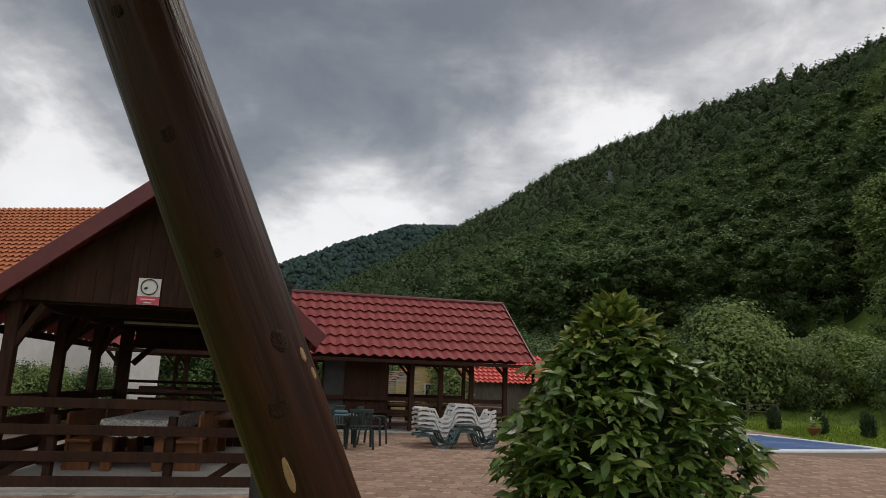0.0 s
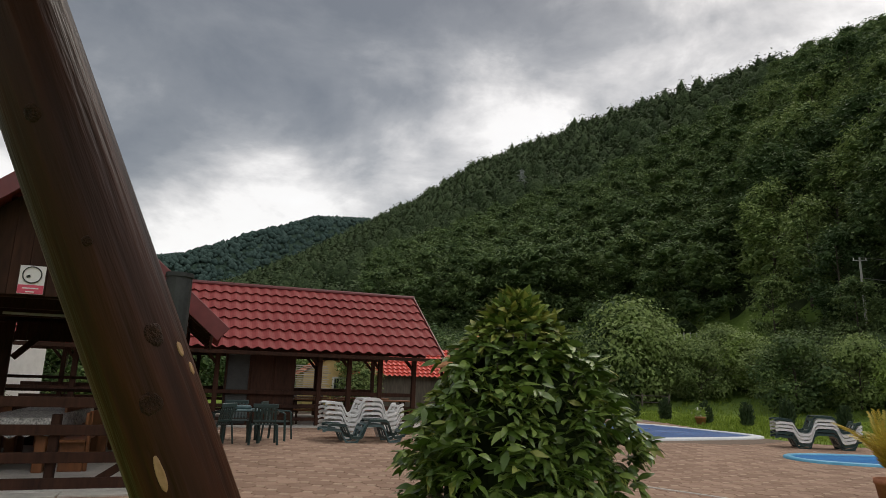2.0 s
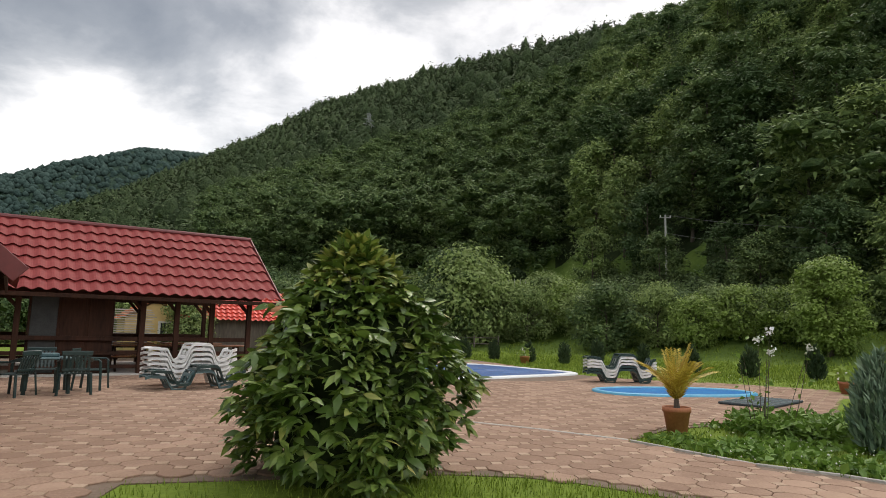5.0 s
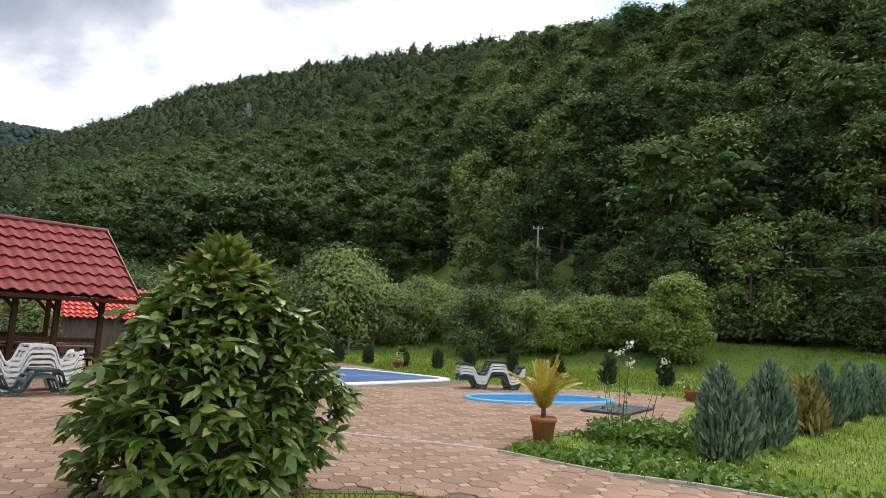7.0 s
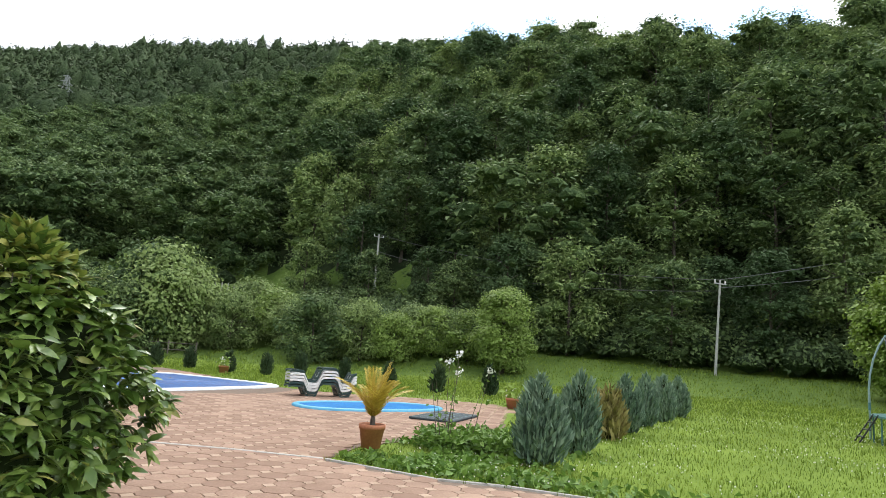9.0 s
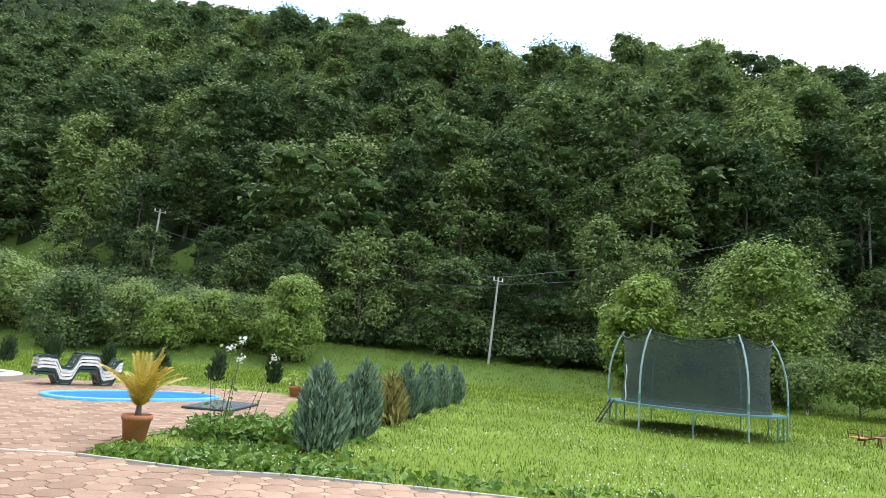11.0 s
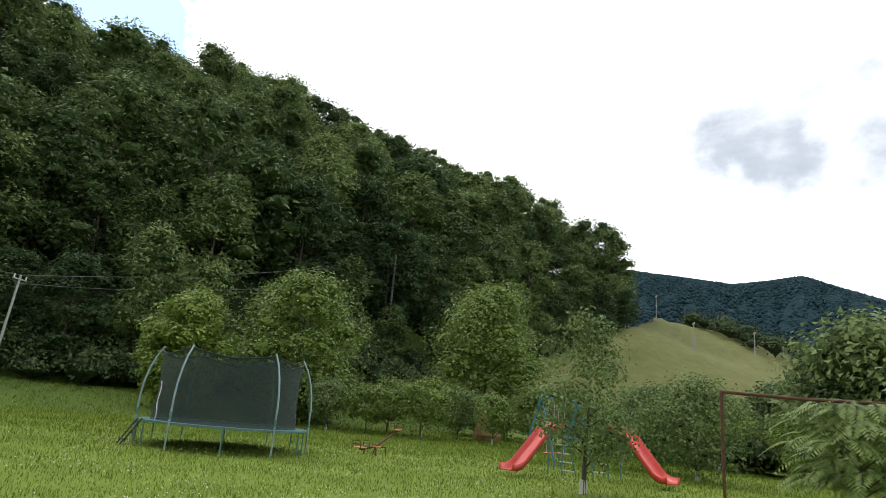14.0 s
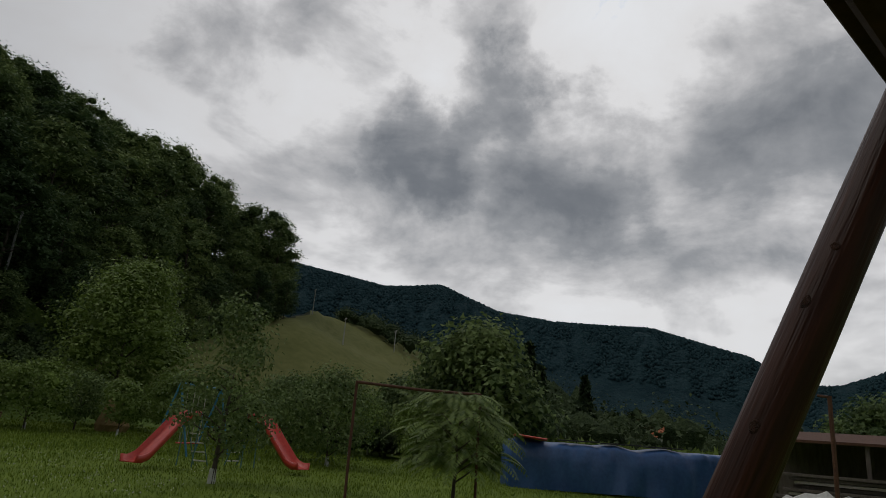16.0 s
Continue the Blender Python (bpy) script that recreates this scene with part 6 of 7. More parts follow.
def build_swing_set():
    a, b = Vector((22.95, -10.6, 0)), Vector((24.35, -12.95, 0))
    z = float(land(22.5, -11))
    ob = empty("swing_set", (0, 0, z), 0, "blue steel swing set with two orange seats", "swing set")
    side = (b - a).normalized().cross(Vector((0, 0, 1)))
    H = 2.5
    for c in (a, b):
        for s in (-1, 1):
            bm = bmesh.new()
            tube(bm, [c + Vector((0, 0, H)), c + side * s * 0.75], 0.04, 8)
            part("leg", bm, "blue_paint", ob)
        bm = bmesh.new()
        tube(bm, [c + side * 0.42 + Vector((0, 0, 1.03)), c - side * 0.42 + Vector((0, 0, 1.03))], 0.025, 6)
        part("crossbar", bm, "blue_paint", ob)
    bm = bmesh.new()
    tube(bm, [a + Vector((0, 0, H)), b + Vector((0, 0, H))], 0.04, 8)
    part("top_bar", bm, "blue_paint", ob)
    for k in (0.27, 0.55):
        c = a.lerp(b, k)
        d = (b - a).normalized() * 0.22
        seat = part("seat", box(bmesh.new(), -0.25, 0.25, -0.12, 0.12, 0.40, 0.45, 0.015, pose(c.x, c.y, 0, 0, 0, math.degrees(math.atan2(d.y, d.x)))), "red_plastic", ob, "orange-red plastic seat")
        for s in (-1, 1):
            bm = bmesh.new()
            tube(bm, [c + d * s + Vector((0, 0, H)), c + d * s + Vector((0, 0, 0.44))], 0.012, 5)
            part("rope", bm, "rope", ob)


build_swing_set()
see = empty("seesaw", (22.35, -4.35, float(land(22.3, -4.3))), -46, "small rusty orange seesaw tilted on the grass", "seesaw")
bm = bmesh.new()
tube(bm, [(-1.0, 0, 0.20), (-0.1, 0, 0.30), (1.05, 0, 0.80)], 0.045, 7)
part("beam", bm, "rust", see)
for x, z in ((-1.0, 0.23), (1.05, 0.84)):
    bm = bmesh.new()
    box(bm, x - 0.20, x + 0.20, -0.15, 0.15, z, z + 0.04, 0.012)
    part("seat", bm, "orange_paint", see)
    bm = bmesh.new()
    q = 1 if x > 0 else -1
    tube(bm, [(x + q * 0.18, -0.15, z), (x + q * 0.24, -0.15, z + 0.24), (x + q * 0.24, 0.15, z + 0.24), (x + q * 0.18, 0.15, z)], 0.018, 6)
    tube(bm, [(x + q * 0.22, -0.15, z + 0.13), (x + q * 0.22, 0.15, z + 0.13)], 0.016, 6)
    part("backrest", bm, "rust", see)
    bm = bmesh.new()
    tube(bm, [(x - q * 0.34, -0.13, z + 0.02), (x - q * 0.34, -0.13, z + 0.24), (x - q * 0.34, 0.13, z + 0.24), (x - q * 0.34, 0.13, z + 0.02)], 0.014, 5)
    part("handle", bm, "rust", see)
for x in (-0.42, 0.16):
    bm = bmesh.new()
    tube(bm, [(x, -0.26, -0.02), (x, -0.22, 0.27), (x, 0.22, 0.27), (x, 0.26, -0.02)], 0.026, 6)
    part("trestle", bm, "rust", see)
bm = bmesh.new()
box(bm, -0.42, 0.16, -0.05, 0.05, 0.25, 0.30, 0.01)
part("bearer", bm, "orange_paint", see)


# ---------------------------------------------------------------- garden and orchard trees
def fruit_tree(x, y, h, w, seed, label, leaf="leaf_bright", base=0.7, wash=True, clumps=30, per=40, size=0.20, group="orchard trees", shape=0.45):
    t = trunk_mesh("trunk", seed, h * 0.6, 0.045 * h / 3, 11, w * 0.42, 0.06, 0.16)
    # crowns other than leaf_bright get a small core in painted shade
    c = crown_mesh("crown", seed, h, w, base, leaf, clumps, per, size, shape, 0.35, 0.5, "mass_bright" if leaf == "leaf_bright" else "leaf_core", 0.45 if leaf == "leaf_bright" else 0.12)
    ob = plant("fruit_tree", x, y, (1, 1), 0, label, group, t, c)
    if wash:
        bm = bmesh.new()
        tube(bm, [(0, 0, -0.05), (0, 0, 0.34)], [0.072 * h / 3, 0.056 * h / 3], 8)
        part("limewash_band", bm, "limewash", ob, "white limewash on the trunk")
    return ob


M["leaf_apple"] = material("leaf_apple", (0.085, 0.140, 0.040), (0.22, 0.30, 0.105), 0.8, 0.6, 0.0, island=0.4, spec=0.3, trans=0.25)
fruit_tree(14.9, -8.05, 4.4, 2.1, 201, "sparse young apple tree with limewashed trunk on the lawn", "leaf_apple", 0.7, True, 56, 90, 0.075, shape=0.36)
fruit_tree(20.4, -15.6, 3.4, 3.4, 202, "spreading apple tree with limewashed trunk", "leaf_apple", 0.7, True, 50, 190, 0.085)
fruit_tree(23.6, -15.8, 3.2, 2.8, 203, "apple tree at the meadow's edge", "leaf_apple", 0.6, True, 42, 180, 0.09)
ORCHARD = [(36.6, -4.2, 2.6, 2.6), (35.4, -6.2, 2.5, 2.6), (35.1, -9.2, 3.2, 4.2), (36.6, -11.8, 3.0, 3.2), (33.0, -12.6, 2.6, 2.2), (34.2, -15.8, 3.2, 3.0), (31.0, -16.2, 3.0, 2.8), (38.0, -17.0, 3.4, 3.2), (29.5, -19.5, 3.2, 3.2), (33.5, -21.5, 3.4, 3.4),
           (27.0, -22.0, 3.2, 3.2), (38.5, -8.0, 3.2, 3.2), (29.0, -25.0, 3.2, 3.4), (24.0, -24.0, 3.0, 3.2)]
for k, (x, y, h, w) in enumerate(ORCHARD):
    fruit_tree(x, y, h, w * 0.82, 210 + k, "low round fruit tree in the orchard", "leaf_bright" if k % 3 else "leaf_apple", 0.85, k % 2 == 0, 34, 150, 0.095)
# tall trees at the foot of the wood
TALL = [(38.2, 3.9, 6.5, 3.6, "leaf_yellow", "light yellow-green round tree before the dark wood"), (41.8, -2.7, 9.2, 6.8, "leaf_bright", "broad bright green tree at the wood's foot"),
        (43.0, -15.7, 10.6, 6.9, "leaf_bright", "large round-crowned tree standing over the orchard"), (33.2, 24.3, 5.3, 3.3, "leaf_bright", "single leafy tree on the lawn's far edge")]
for k, (x, y, h, w, leaf, lab) in enumerate(TALL):
    t = trunk_mesh("trunk", 300 + k, h * 0.7, 0.16, 8, w * 0.42, 0.03, 0.2)
    c = crown_mesh("crown", 300 + k, h, w, 0.4, leaf, 90, 260, 0.155 if h > 6 else 0.115, 0.45, 0.5, 0.4, "mass_yellow" if k == 0 else "mass_bright", 0.5, True, 0.65)
    plant("broadleaf_tree", x, y, (1, 1), 0, lab, "", t, c)
# hedge trees behind the lawn, below the vineyard terrace
rs_ = np.random.RandomState(8)
hedge = [(trunk_mesh("trunk", 330 + k, 2.0, 0.06, 6, 1.1, 0.06, 0.2), crown_mesh("crown", 330 + k, 2.9, 2.7, 0.25, "leaf_wood" if k % 2 else "leaf_bright", 34, 230, 0.095, 0.42, 0.4, 0.5, "mass_wood" if k % 2 else "mass_bright", 0.5, True)) for k in range(4)]
for az, r, s in ((37.3, 45, 1.55), (39.5, 46, 1.0), (41.2, 45, 1.2), (43, 46, 0.95), (44.5, 44, 1.1), (46, 46, 1.1), (47.4, 45, 1.15), (49, 45, 1.0), (50.6, 44, 1.15), (52, 44, 0.9), (35.2, 50, 1.3), (33.6, 52, 1.5), (31.5, 54, 1.6), (29.8, 50, 1.3),
                 (26.6, 52, 1.9), (24.9, 50, 2.3), (23.4, 52, 2.2), (22.2, 48, 1.4), (20.8, 54, 1.8), (18.5, 52, 1.6), (16.0, 50, 1.6), (13.5, 50, 1.7), (11.0, 50, 1.6), (8.8, 46, 1.5), (6.5, 50, 1.7), (4.0, 54, 1.6), (1.5, 50, 1.6),
                 (-1, 52, 1.7), (-4, 50, 1.5), (-7, 52, 1.8), (-10, 50, 1.6), (-13, 48, 1.7), (-16, 50, 1.8), (-19, 48, 1.7), (-22, 46, 1.7), (-25, 48, 1.8), (-28, 44, 1.6), (-31, 48, 1.7), (-37, 19, 0.5), (-35.5, 19.5, 0.46), (-34, 19, 0.5), (-32.5, 19.5, 0.48), (-31, 19, 0.5), (-29.5, 19.5, 0.45), (-28, 19, 0.5),
                 (0.6, 31, 0.85), (-7.5, 32, 0.8), (2.0, 37, 0.9)):
    t, c = hedge[rs_.randint(0, 4)] if az > 33 else hedge[1 + 2 * rs_.randint(0, 2)]
    a = az + rs_.uniform(-0.3, 0.3)
    plant("hedge_tree", r * math.sin(radians(a)), r * math.cos(radians(a)), (s, s * rs_.uniform(0.9, 1.15)), rs_.uniform(0, 360), "low bright green tree in the hedge behind the lawn", "trees of the far hedge", t, c)


# ---------------------------------------------------------------- scrub on the bank, terrace and valley: uncountable
def scrub(name, label, spots, leaf, size, per, seed):
    rs = np.random.RandomState(seed)
    V, F, S, n0 = [], [], [], 0
    for x, y, s, hgt in spots:
        c = np.array([x, y, float(land(x, y)) + hgt * 0.42])
        b = BLOB_V * np.array([s, s, hgt * 0.5]) * 0.62 * (1 + rs.uniform(-0.25, 0.25, (len(BLOB_V), 1))) + c
        V.append(b), F.append(BLOB_F + n0), S.append(np.ones(len(BLOB_F), int))
        n0 += len(b)
        d = rs.normal(0, 1, (per, 3))
        d[:, 2] = np.abs(d[:, 2]) - 0.25
        d /= np.linalg.norm(d, axis=1)[:, None]
        p = c + d * np.array([s, s, hgt * 0.55]) * rs.uniform(0.45, 1.08, (per, 1))
        v, f = cards(rs, p, d, np.full(per, size), 0.4, 1.5)
        V.append(v), F.append(f + n0), S.append(np.zeros(len(f), int))
        n0 += len(v)
    me = mesh_of(name, np.concatenate(V), [q for f in F for q in f.tolist()], [leaf, "mass_wood" if leaf == "leaf_wood" else "mass_hill"], np.concatenate(S))
    return tagged(new(name, me), label, "bushes", kind="stuff")


rs_ = np.random.RandomState(44)
spots = []
for az in np.arange(-14, 54, 0.9):
    r1, r2 = np.interp(az, LAND[:, 0], LAND[:, 1]), np.interp(az, LAND[:, 0], LAND[:, 3])
    for k in range(6):
        u = rs_.uniform(0.25, 1.05)
        if 19 < az < 37 and 0.12 < u < 0.95:
            continue
        r = (r1 + 8) + (r2 - r1 - 8) * u
        spots.append((r * math.sin(radians(az)), r * math.cos(radians(az)), rs_.uniform(0.9, 2.2), rs_.uniform(1.2, 3.2)))
for az in np.arange(36, 122, 0.7):
    r2 = np.interp(az, LAND[:, 0], LAND[:, 3])
    for k in range(2):
        r = r2 + rs_.uniform(-1.5, 3.0)
        spots.append((r * math.sin(radians(az)), r * math.cos(radians(az)), rs_.uniform(0.9, 2.0), rs_.uniform(1.2, 3.4)))
scrub("scrub", "tangled green scrub at the foot of the wood", spots, "leaf_scrub", 0.20, 190, 45)
spots = []
for az in np.arange(126, 176, 0.5):
    for k in range(3):
        r = rs_.uniform(48, 150) if az > 136 else rs_.uniform(36, 60)
        s = rs_.uniform(1.5, 3.4) * (0.7 + r / 120) if az > 138 else rs_.uniform(1.1, 2.0)
        spots.append((r * math.sin(radians(az)), r * math.cos(radians(az)), s, s * rs_.uniform(1.0, 1.6) * (1.5 if 139 < az < 158 else 1.0)))
scrub("valley_trees", "dark green trees and bushes down the valley", spots, "leaf_far", 0.27, 150, 46)
spots = []
for k in range(60):
    a, r = rs_.uniform(126.5, 141), rs_.uniform(104, 128)
    s = rs_.uniform(1.6, 3.6)
    spots.append((r * math.sin(radians(a)) * 1.12, r * math.cos(radians(a)) * 1.12, s, s * 1.5))
scrub("ridge_trees", "tree tops behind the mown meadow ridge", spots, "leaf_far", 0.32, 110, 47)


# ---------------------------------------------------------------- carpet frame, sumac, tarpaulin heap, sheds
def build_right_side():
    rs = np.random.RandomState(6)
    fr = empty("carpet_frame", (0, 0, 0), 0, "rusty steel pipe frame standing on the lawn", "frame")
    a, b = Vector((11.62, -9.47, 0.0)), Vector((10.2, -12.2, 0.0))
    for k, p in enumerate((a, b)):
        bm = bmesh.new()
        tube(bm, [p, p + Vector((0.02, 0.01, 1.3)), p + Vector((0.0, 0.03, 2.62 + 0.0 * k))], 0.032, 8)
        part("post", bm, "rust", fr)
    bm = bmesh.new()
    tube(bm, [a + Vector((0, 0.03, 2.6)), (a + b) / 2 + Vector((0, 0, 2.57)), b + Vector((0, 0.03, 2.6))], 0.034, 8)
    part("crossbar", bm, "rust", fr)
    # sumac with feathered leaves
    su = empty("sumac_tree", (10.7, -12.0, 0.0), 0, "small sumac tree with long feathered drooping leaves", "tree")
    t = trunk_mesh("trunk", 401, 2.0, 0.05, 9, 1.3, 0.1, 0.2)
    child("trunk", t, su)
    V, F, n0 = [], [], 0
    for k in range(230):
        u = rs.uniform(0.2, 1.0)
        az = rs.uniform(0, 2 * math.pi)
        r0 = 1.45 * math.sin(math.pi * min(u * 0.85 + 0.1, 1)) ** 0.6 * rs.uniform(0.25, 0.85)
        base = Vector((r0 * math.cos(az), r0 * math.sin(az), 0.45 + u * 2.2))
        L = rs.uniform(0.5, 0.8)
        aa = az + rs.normal(0, 0.5)
        out = Vector((math.cos(aa), math.sin(aa), 0))
        for i in range(11):
            q = (i + 1) / 11
            c = base + out * L * q + Vector((0, 0, L * (0.35 * q - 0.75 * q * q)))
            d = (out + Vector((0, 0, 0.35 - 1.5 * q))).normalized()
            side = d.cross(Vector((0, 0, 1))).normalized()
            ll = 0.19 * math.sin(math.pi * (0.12 + 0.8 * q)) + 0.03
            for s in (-1, 1):
                tip = c + (side * s * 0.9 + d * 0.5).normalized() * ll - Vector((0, 0, 0.35 * ll))
                m = c.lerp(tip, 0.5)
                V += [tuple(c), tuple(m - d * 0.032), tuple(tip), tuple(m + d * 0.032)]
                F.append((n0, n0 + 1, n0 + 2, n0 + 3))
                n0 += 4
    child("foliage", mesh_of("foliage", V, F, "leaf_sumac"), su)
    # heap under a blue tarpaulin
    tp = empty("tarpaulin_heap", (0, 0, 0.0), 0, "long heap covered with a creased blue tarpaulin", "tarpaulin")
    a, b = Vector((14.9, -19.8, 0)), Vector((9.3, -26.6, 0))
    d = (b - a).normalized()
    w = Vector((-d.y, d.x, 0))
    if w.dot(Vector((0, 0, 0)) - a) < 0:
        w = -w
    nx, prof = 110, [(0.0, 0.0), (0.02, 0.5), (0.0, 1.0), (-0.03, 1.45), (-0.12, 1.62), (-0.5, 1.72), (-1.0, 1.70), (-1.5, 1.62), (-1.62, 1.2), (-1.6, 0.0)]
    bm = bmesh.new()
    rows = []
    for i in range(nx + 1):
        s = (b - a).length * i / nx
        row = []
        for j, (o, z) in enumerate(prof):
            k = noise.noise(Vector((s * 1.3, j * 0.6, 1.0)))
            k2 = noise.noise(Vector((s * 4.0 + j * 0.5, j * 0.25, 5.0)))
            row.append(bm.verts.new(a + d * s + w * (o + 0.14 * k + 0.11 * k2 * (0.1 < z < 1.66)) + Vector((0, 0, z * (1 + 0.09 * noise.noise(Vector((s * 0.9, 0, 3)))) + 0.03 * k))))
        rows.append(row)
    for p, q in zip(rows, rows[1:]):
        for j in range(len(prof) - 1):
            bm.faces.new((p[j], q[j], q[j + 1], p[j + 1]))
    bm.faces.new(rows[0])
    bm.faces.new(rows[-1][::-1])
    bmesh.ops.recalc_face_normals(bm, faces=bm.faces)
    part("sheet", bm, "tarp", tp, "", True)
    for k in range(3):
        bm = bmesh.new()
        p = a + d * (1.9 + 1.7 * k) - w * 0.35
        beam(bm, p + Vector((0, 0, 1.80)), p + d * 1.6 + Vector((0, 0, 1.83)), 0.25, 0.05)
        part("weight_board", bm, "iron_black", tp)
    sh = empty("roofing_sheet", (14.6, -20.5, 1.62), -52, "rusty red roofing sheet lying over the heap's end", "roofing sheet")
    bm = bmesh.new()
    rows = []
    for i in range(25):
        x = -0.75 + 1.5 * i / 24
        rows.append([bm.verts.new((x, y, 0.20 + 0.03 * math.sin(i * 1.57) + 0.08 * y)) for y in (-0.6, 0.6)])
    for p, q in zip(rows, rows[1:]):
        bm.faces.new((p[0], q[0], q[1], p[1]))
    o = part("sheet", bm, "bright_red_roof", sh)
    o.modifiers.new("sheet", "SOLIDIFY").thickness = 0.015
    # low open shed with boards
    s = empty("open_shed", (4.2, -24.2, 0.0), 8, "low open shed with rusty roof over stacked boards", "shed")
    bm = bmesh.new()
    v = [(-3.2, -2.2, 2.75), (3.4, -2.2, 2.75), (3.4, 1.2, 2.35), (-3.2, 1.2, 2.35)]
    t0, t1 = [bm.verts.new(p) for p in v], [bm.verts.new((x, y, z - 0.08)) for x, y, z in v]
    bm.faces.new(t0), bm.faces.new(t1[::-1])
    for i in range(4):
        bm.faces.new((t0[i], t1[i], t1[(i + 1) % 4], t0[(i + 1) % 4]))
    bmesh.ops.recalc_face_normals(bm, faces=bm.faces)
    part("roof", bm, "rust", s)
    for x in (-3.0, 0.2, 3.2):
        for y in (-2.0, 1.0):
            bm = bmesh.new()
            beam(bm, (x, y, 0), (x, y, 2.4 - 0.1 * (y > 0)), 0.12, 0.12)
            part("post", bm, "old_wood", s)
    bm = bmesh.new()
    box(bm, -3.1, 3.3, -2.1, -2.02, 0, 2.5)
    part("back_wall", bm, "old_wood", s)
    for k in range(12):
        bd = part("board", box(bmesh.new(), -2.6 + rs.uniform(-0.4, 0.4), 2.6 + rs.uniform(-0.5, 0.5), 0.9 + 0.10 * (k % 3), 1.3 + 0.1 * (k % 4), 0.05 + 0.11 * k, 0.13 + 0.11 * k, 0.006), "plank_wood" if k % 3 == 0 else "old_wood", s)
    # white sheeting on the ground before it
    sh = empty("sheeting", (4.9, -20.9, 0.0), 10, "crumpled whitish sheeting on a low pile", "sheeting")
    bm = bmesh.new()
    rows = []
    for i in range(13):
        rows.append([bm.verts.new((-1.5 + 0.25 * i, -0.7 + 0.2 * j, max(0.0, 0.85 * math.sin(math.pi * i / 12) ** 0.4 * math.sin(math.pi * j / 7) ** 0.4 + 0.08 * rs.normal()) if 0 < j < 7 and 0 < i < 12 else 0.0)) for j in range(8)])
    for p, q in zip(rows, rows[1:]):
        for j in range(7):
            bm.faces.new((p[j], q[j], q[j + 1], p[j + 1]))
    part("sheet", bm, "limewash", sh)
    po = empty("clothes_post", (3.52, -15.65, 0.0), 0, "rusty steel post with a short bent top", "post")
    bm = bmesh.new()
    tube(bm, [(0, 0, 0), (-0.03, 0, 1.5), (-0.04, 0, 3.02)], 0.045, 8)
    part("pipe", bm, "rust", po)
    bm = bmesh.new()
    tube(bm, [(-0.04, 0, 3.0), (0.18, 0.05, 3.02)], 0.03, 6)
    part("arm", bm, "rust", po)


M["leaf_sumac"] = material("leaf_sumac", (0.090, 0.150, 0.032), (0.23, 0.31, 0.085), 1.5, 0.55, 0.0, island=0.35, spec=0.3, trans=0.25)
build_right_side()
# maize plot behind the tarpaulin
rs_ = np.random.RandomState(12)
n = 2600
p = np.c_[rs_.uniform(0, 1, n), rs_.uniform(0, 1, n)]
x, y = 24 - 11 * p[:, 0] + 8 * p[:, 1], -24.5 - 14 * p[:, 0] - 9 * p[:, 1]
pts = np.c_[x, y, land(x, y) + rs_.uniform(0.4, 2.0, n)]
v, f = cards(rs_, pts, rs_.normal(0, 1, (n, 3)) * [1, 1, 0.3], np.full(n, 0.42), 0.2, 2.4)
tagged(new("maize", mesh_of("maize", v, f, "corn")), "green maize and vines growing behind the heap", "crop", kind="stuff")
# haystack
hay = empty("haystack", (37.4, -13.9, float(land(37.4, -13.9))), 0, "narrow brown haystack round a pole in the orchard", "haystack")
bm = bmesh.new()
lathe(bm, [(0.75, 0.0), (0.85, 0.35), (0.62, 1.0), (0.38, 1.6), (0.15, 2.05), (0.02, 2.2)], 18)
for vert in bm.verts:
    vert.co += Vector((rs_.normal(0, 0.04), rs_.normal(0, 0.04), 0))
part("stack", bm, "hay", hay)


# ---------------------------------------------------------------- poles, wires and pylon
def catenary(a, b, sag, n=14):
    a, b = Vector(a), Vector(b)
    return [a.lerp(b, i / n) - Vector((0, 0, sag * 4 * (i / n) * (1 - i / n))) for i in range(n + 1)]


def pole(x, y, h, lean, label, r=0.11):
    z = float(land(x, y))
    ob = empty("utility_pole", (x, y, z - 0.1), 0, label, "utility pole", "poles of the power line")
    bm = bmesh.new()
    tube(bm, [(0, 0, 0), (lean[0], lean[1], h)], [r, r * 0.7], 10)
    part("shaft", bm, "grey_pole", ob)
    bm = bmesh.new()
    beam(bm, (lean[0] - 0.5, lean[1] + 0.2, h - 0.25), (lean[0] + 0.5, lean[1] - 0.2, h - 0.25), 0.07, 0.07)
    part("crossarm", bm, "grey_pole", ob)
    for s in (-1, 0, 1):
        bm = bmesh.new()
        tube(bm, [(lean[0] + 0.42 * s, lean[1] - 0.17 * s, h - 0.22), (lean[0] + 0.42 * s, lean[1] - 0.17 * s, h - 0.02)], 0.04, 6)
        part("insulator", bm, "white_wall", ob)
    return Vector((x + lean[0], y + lean[1], z + h - 0.1))


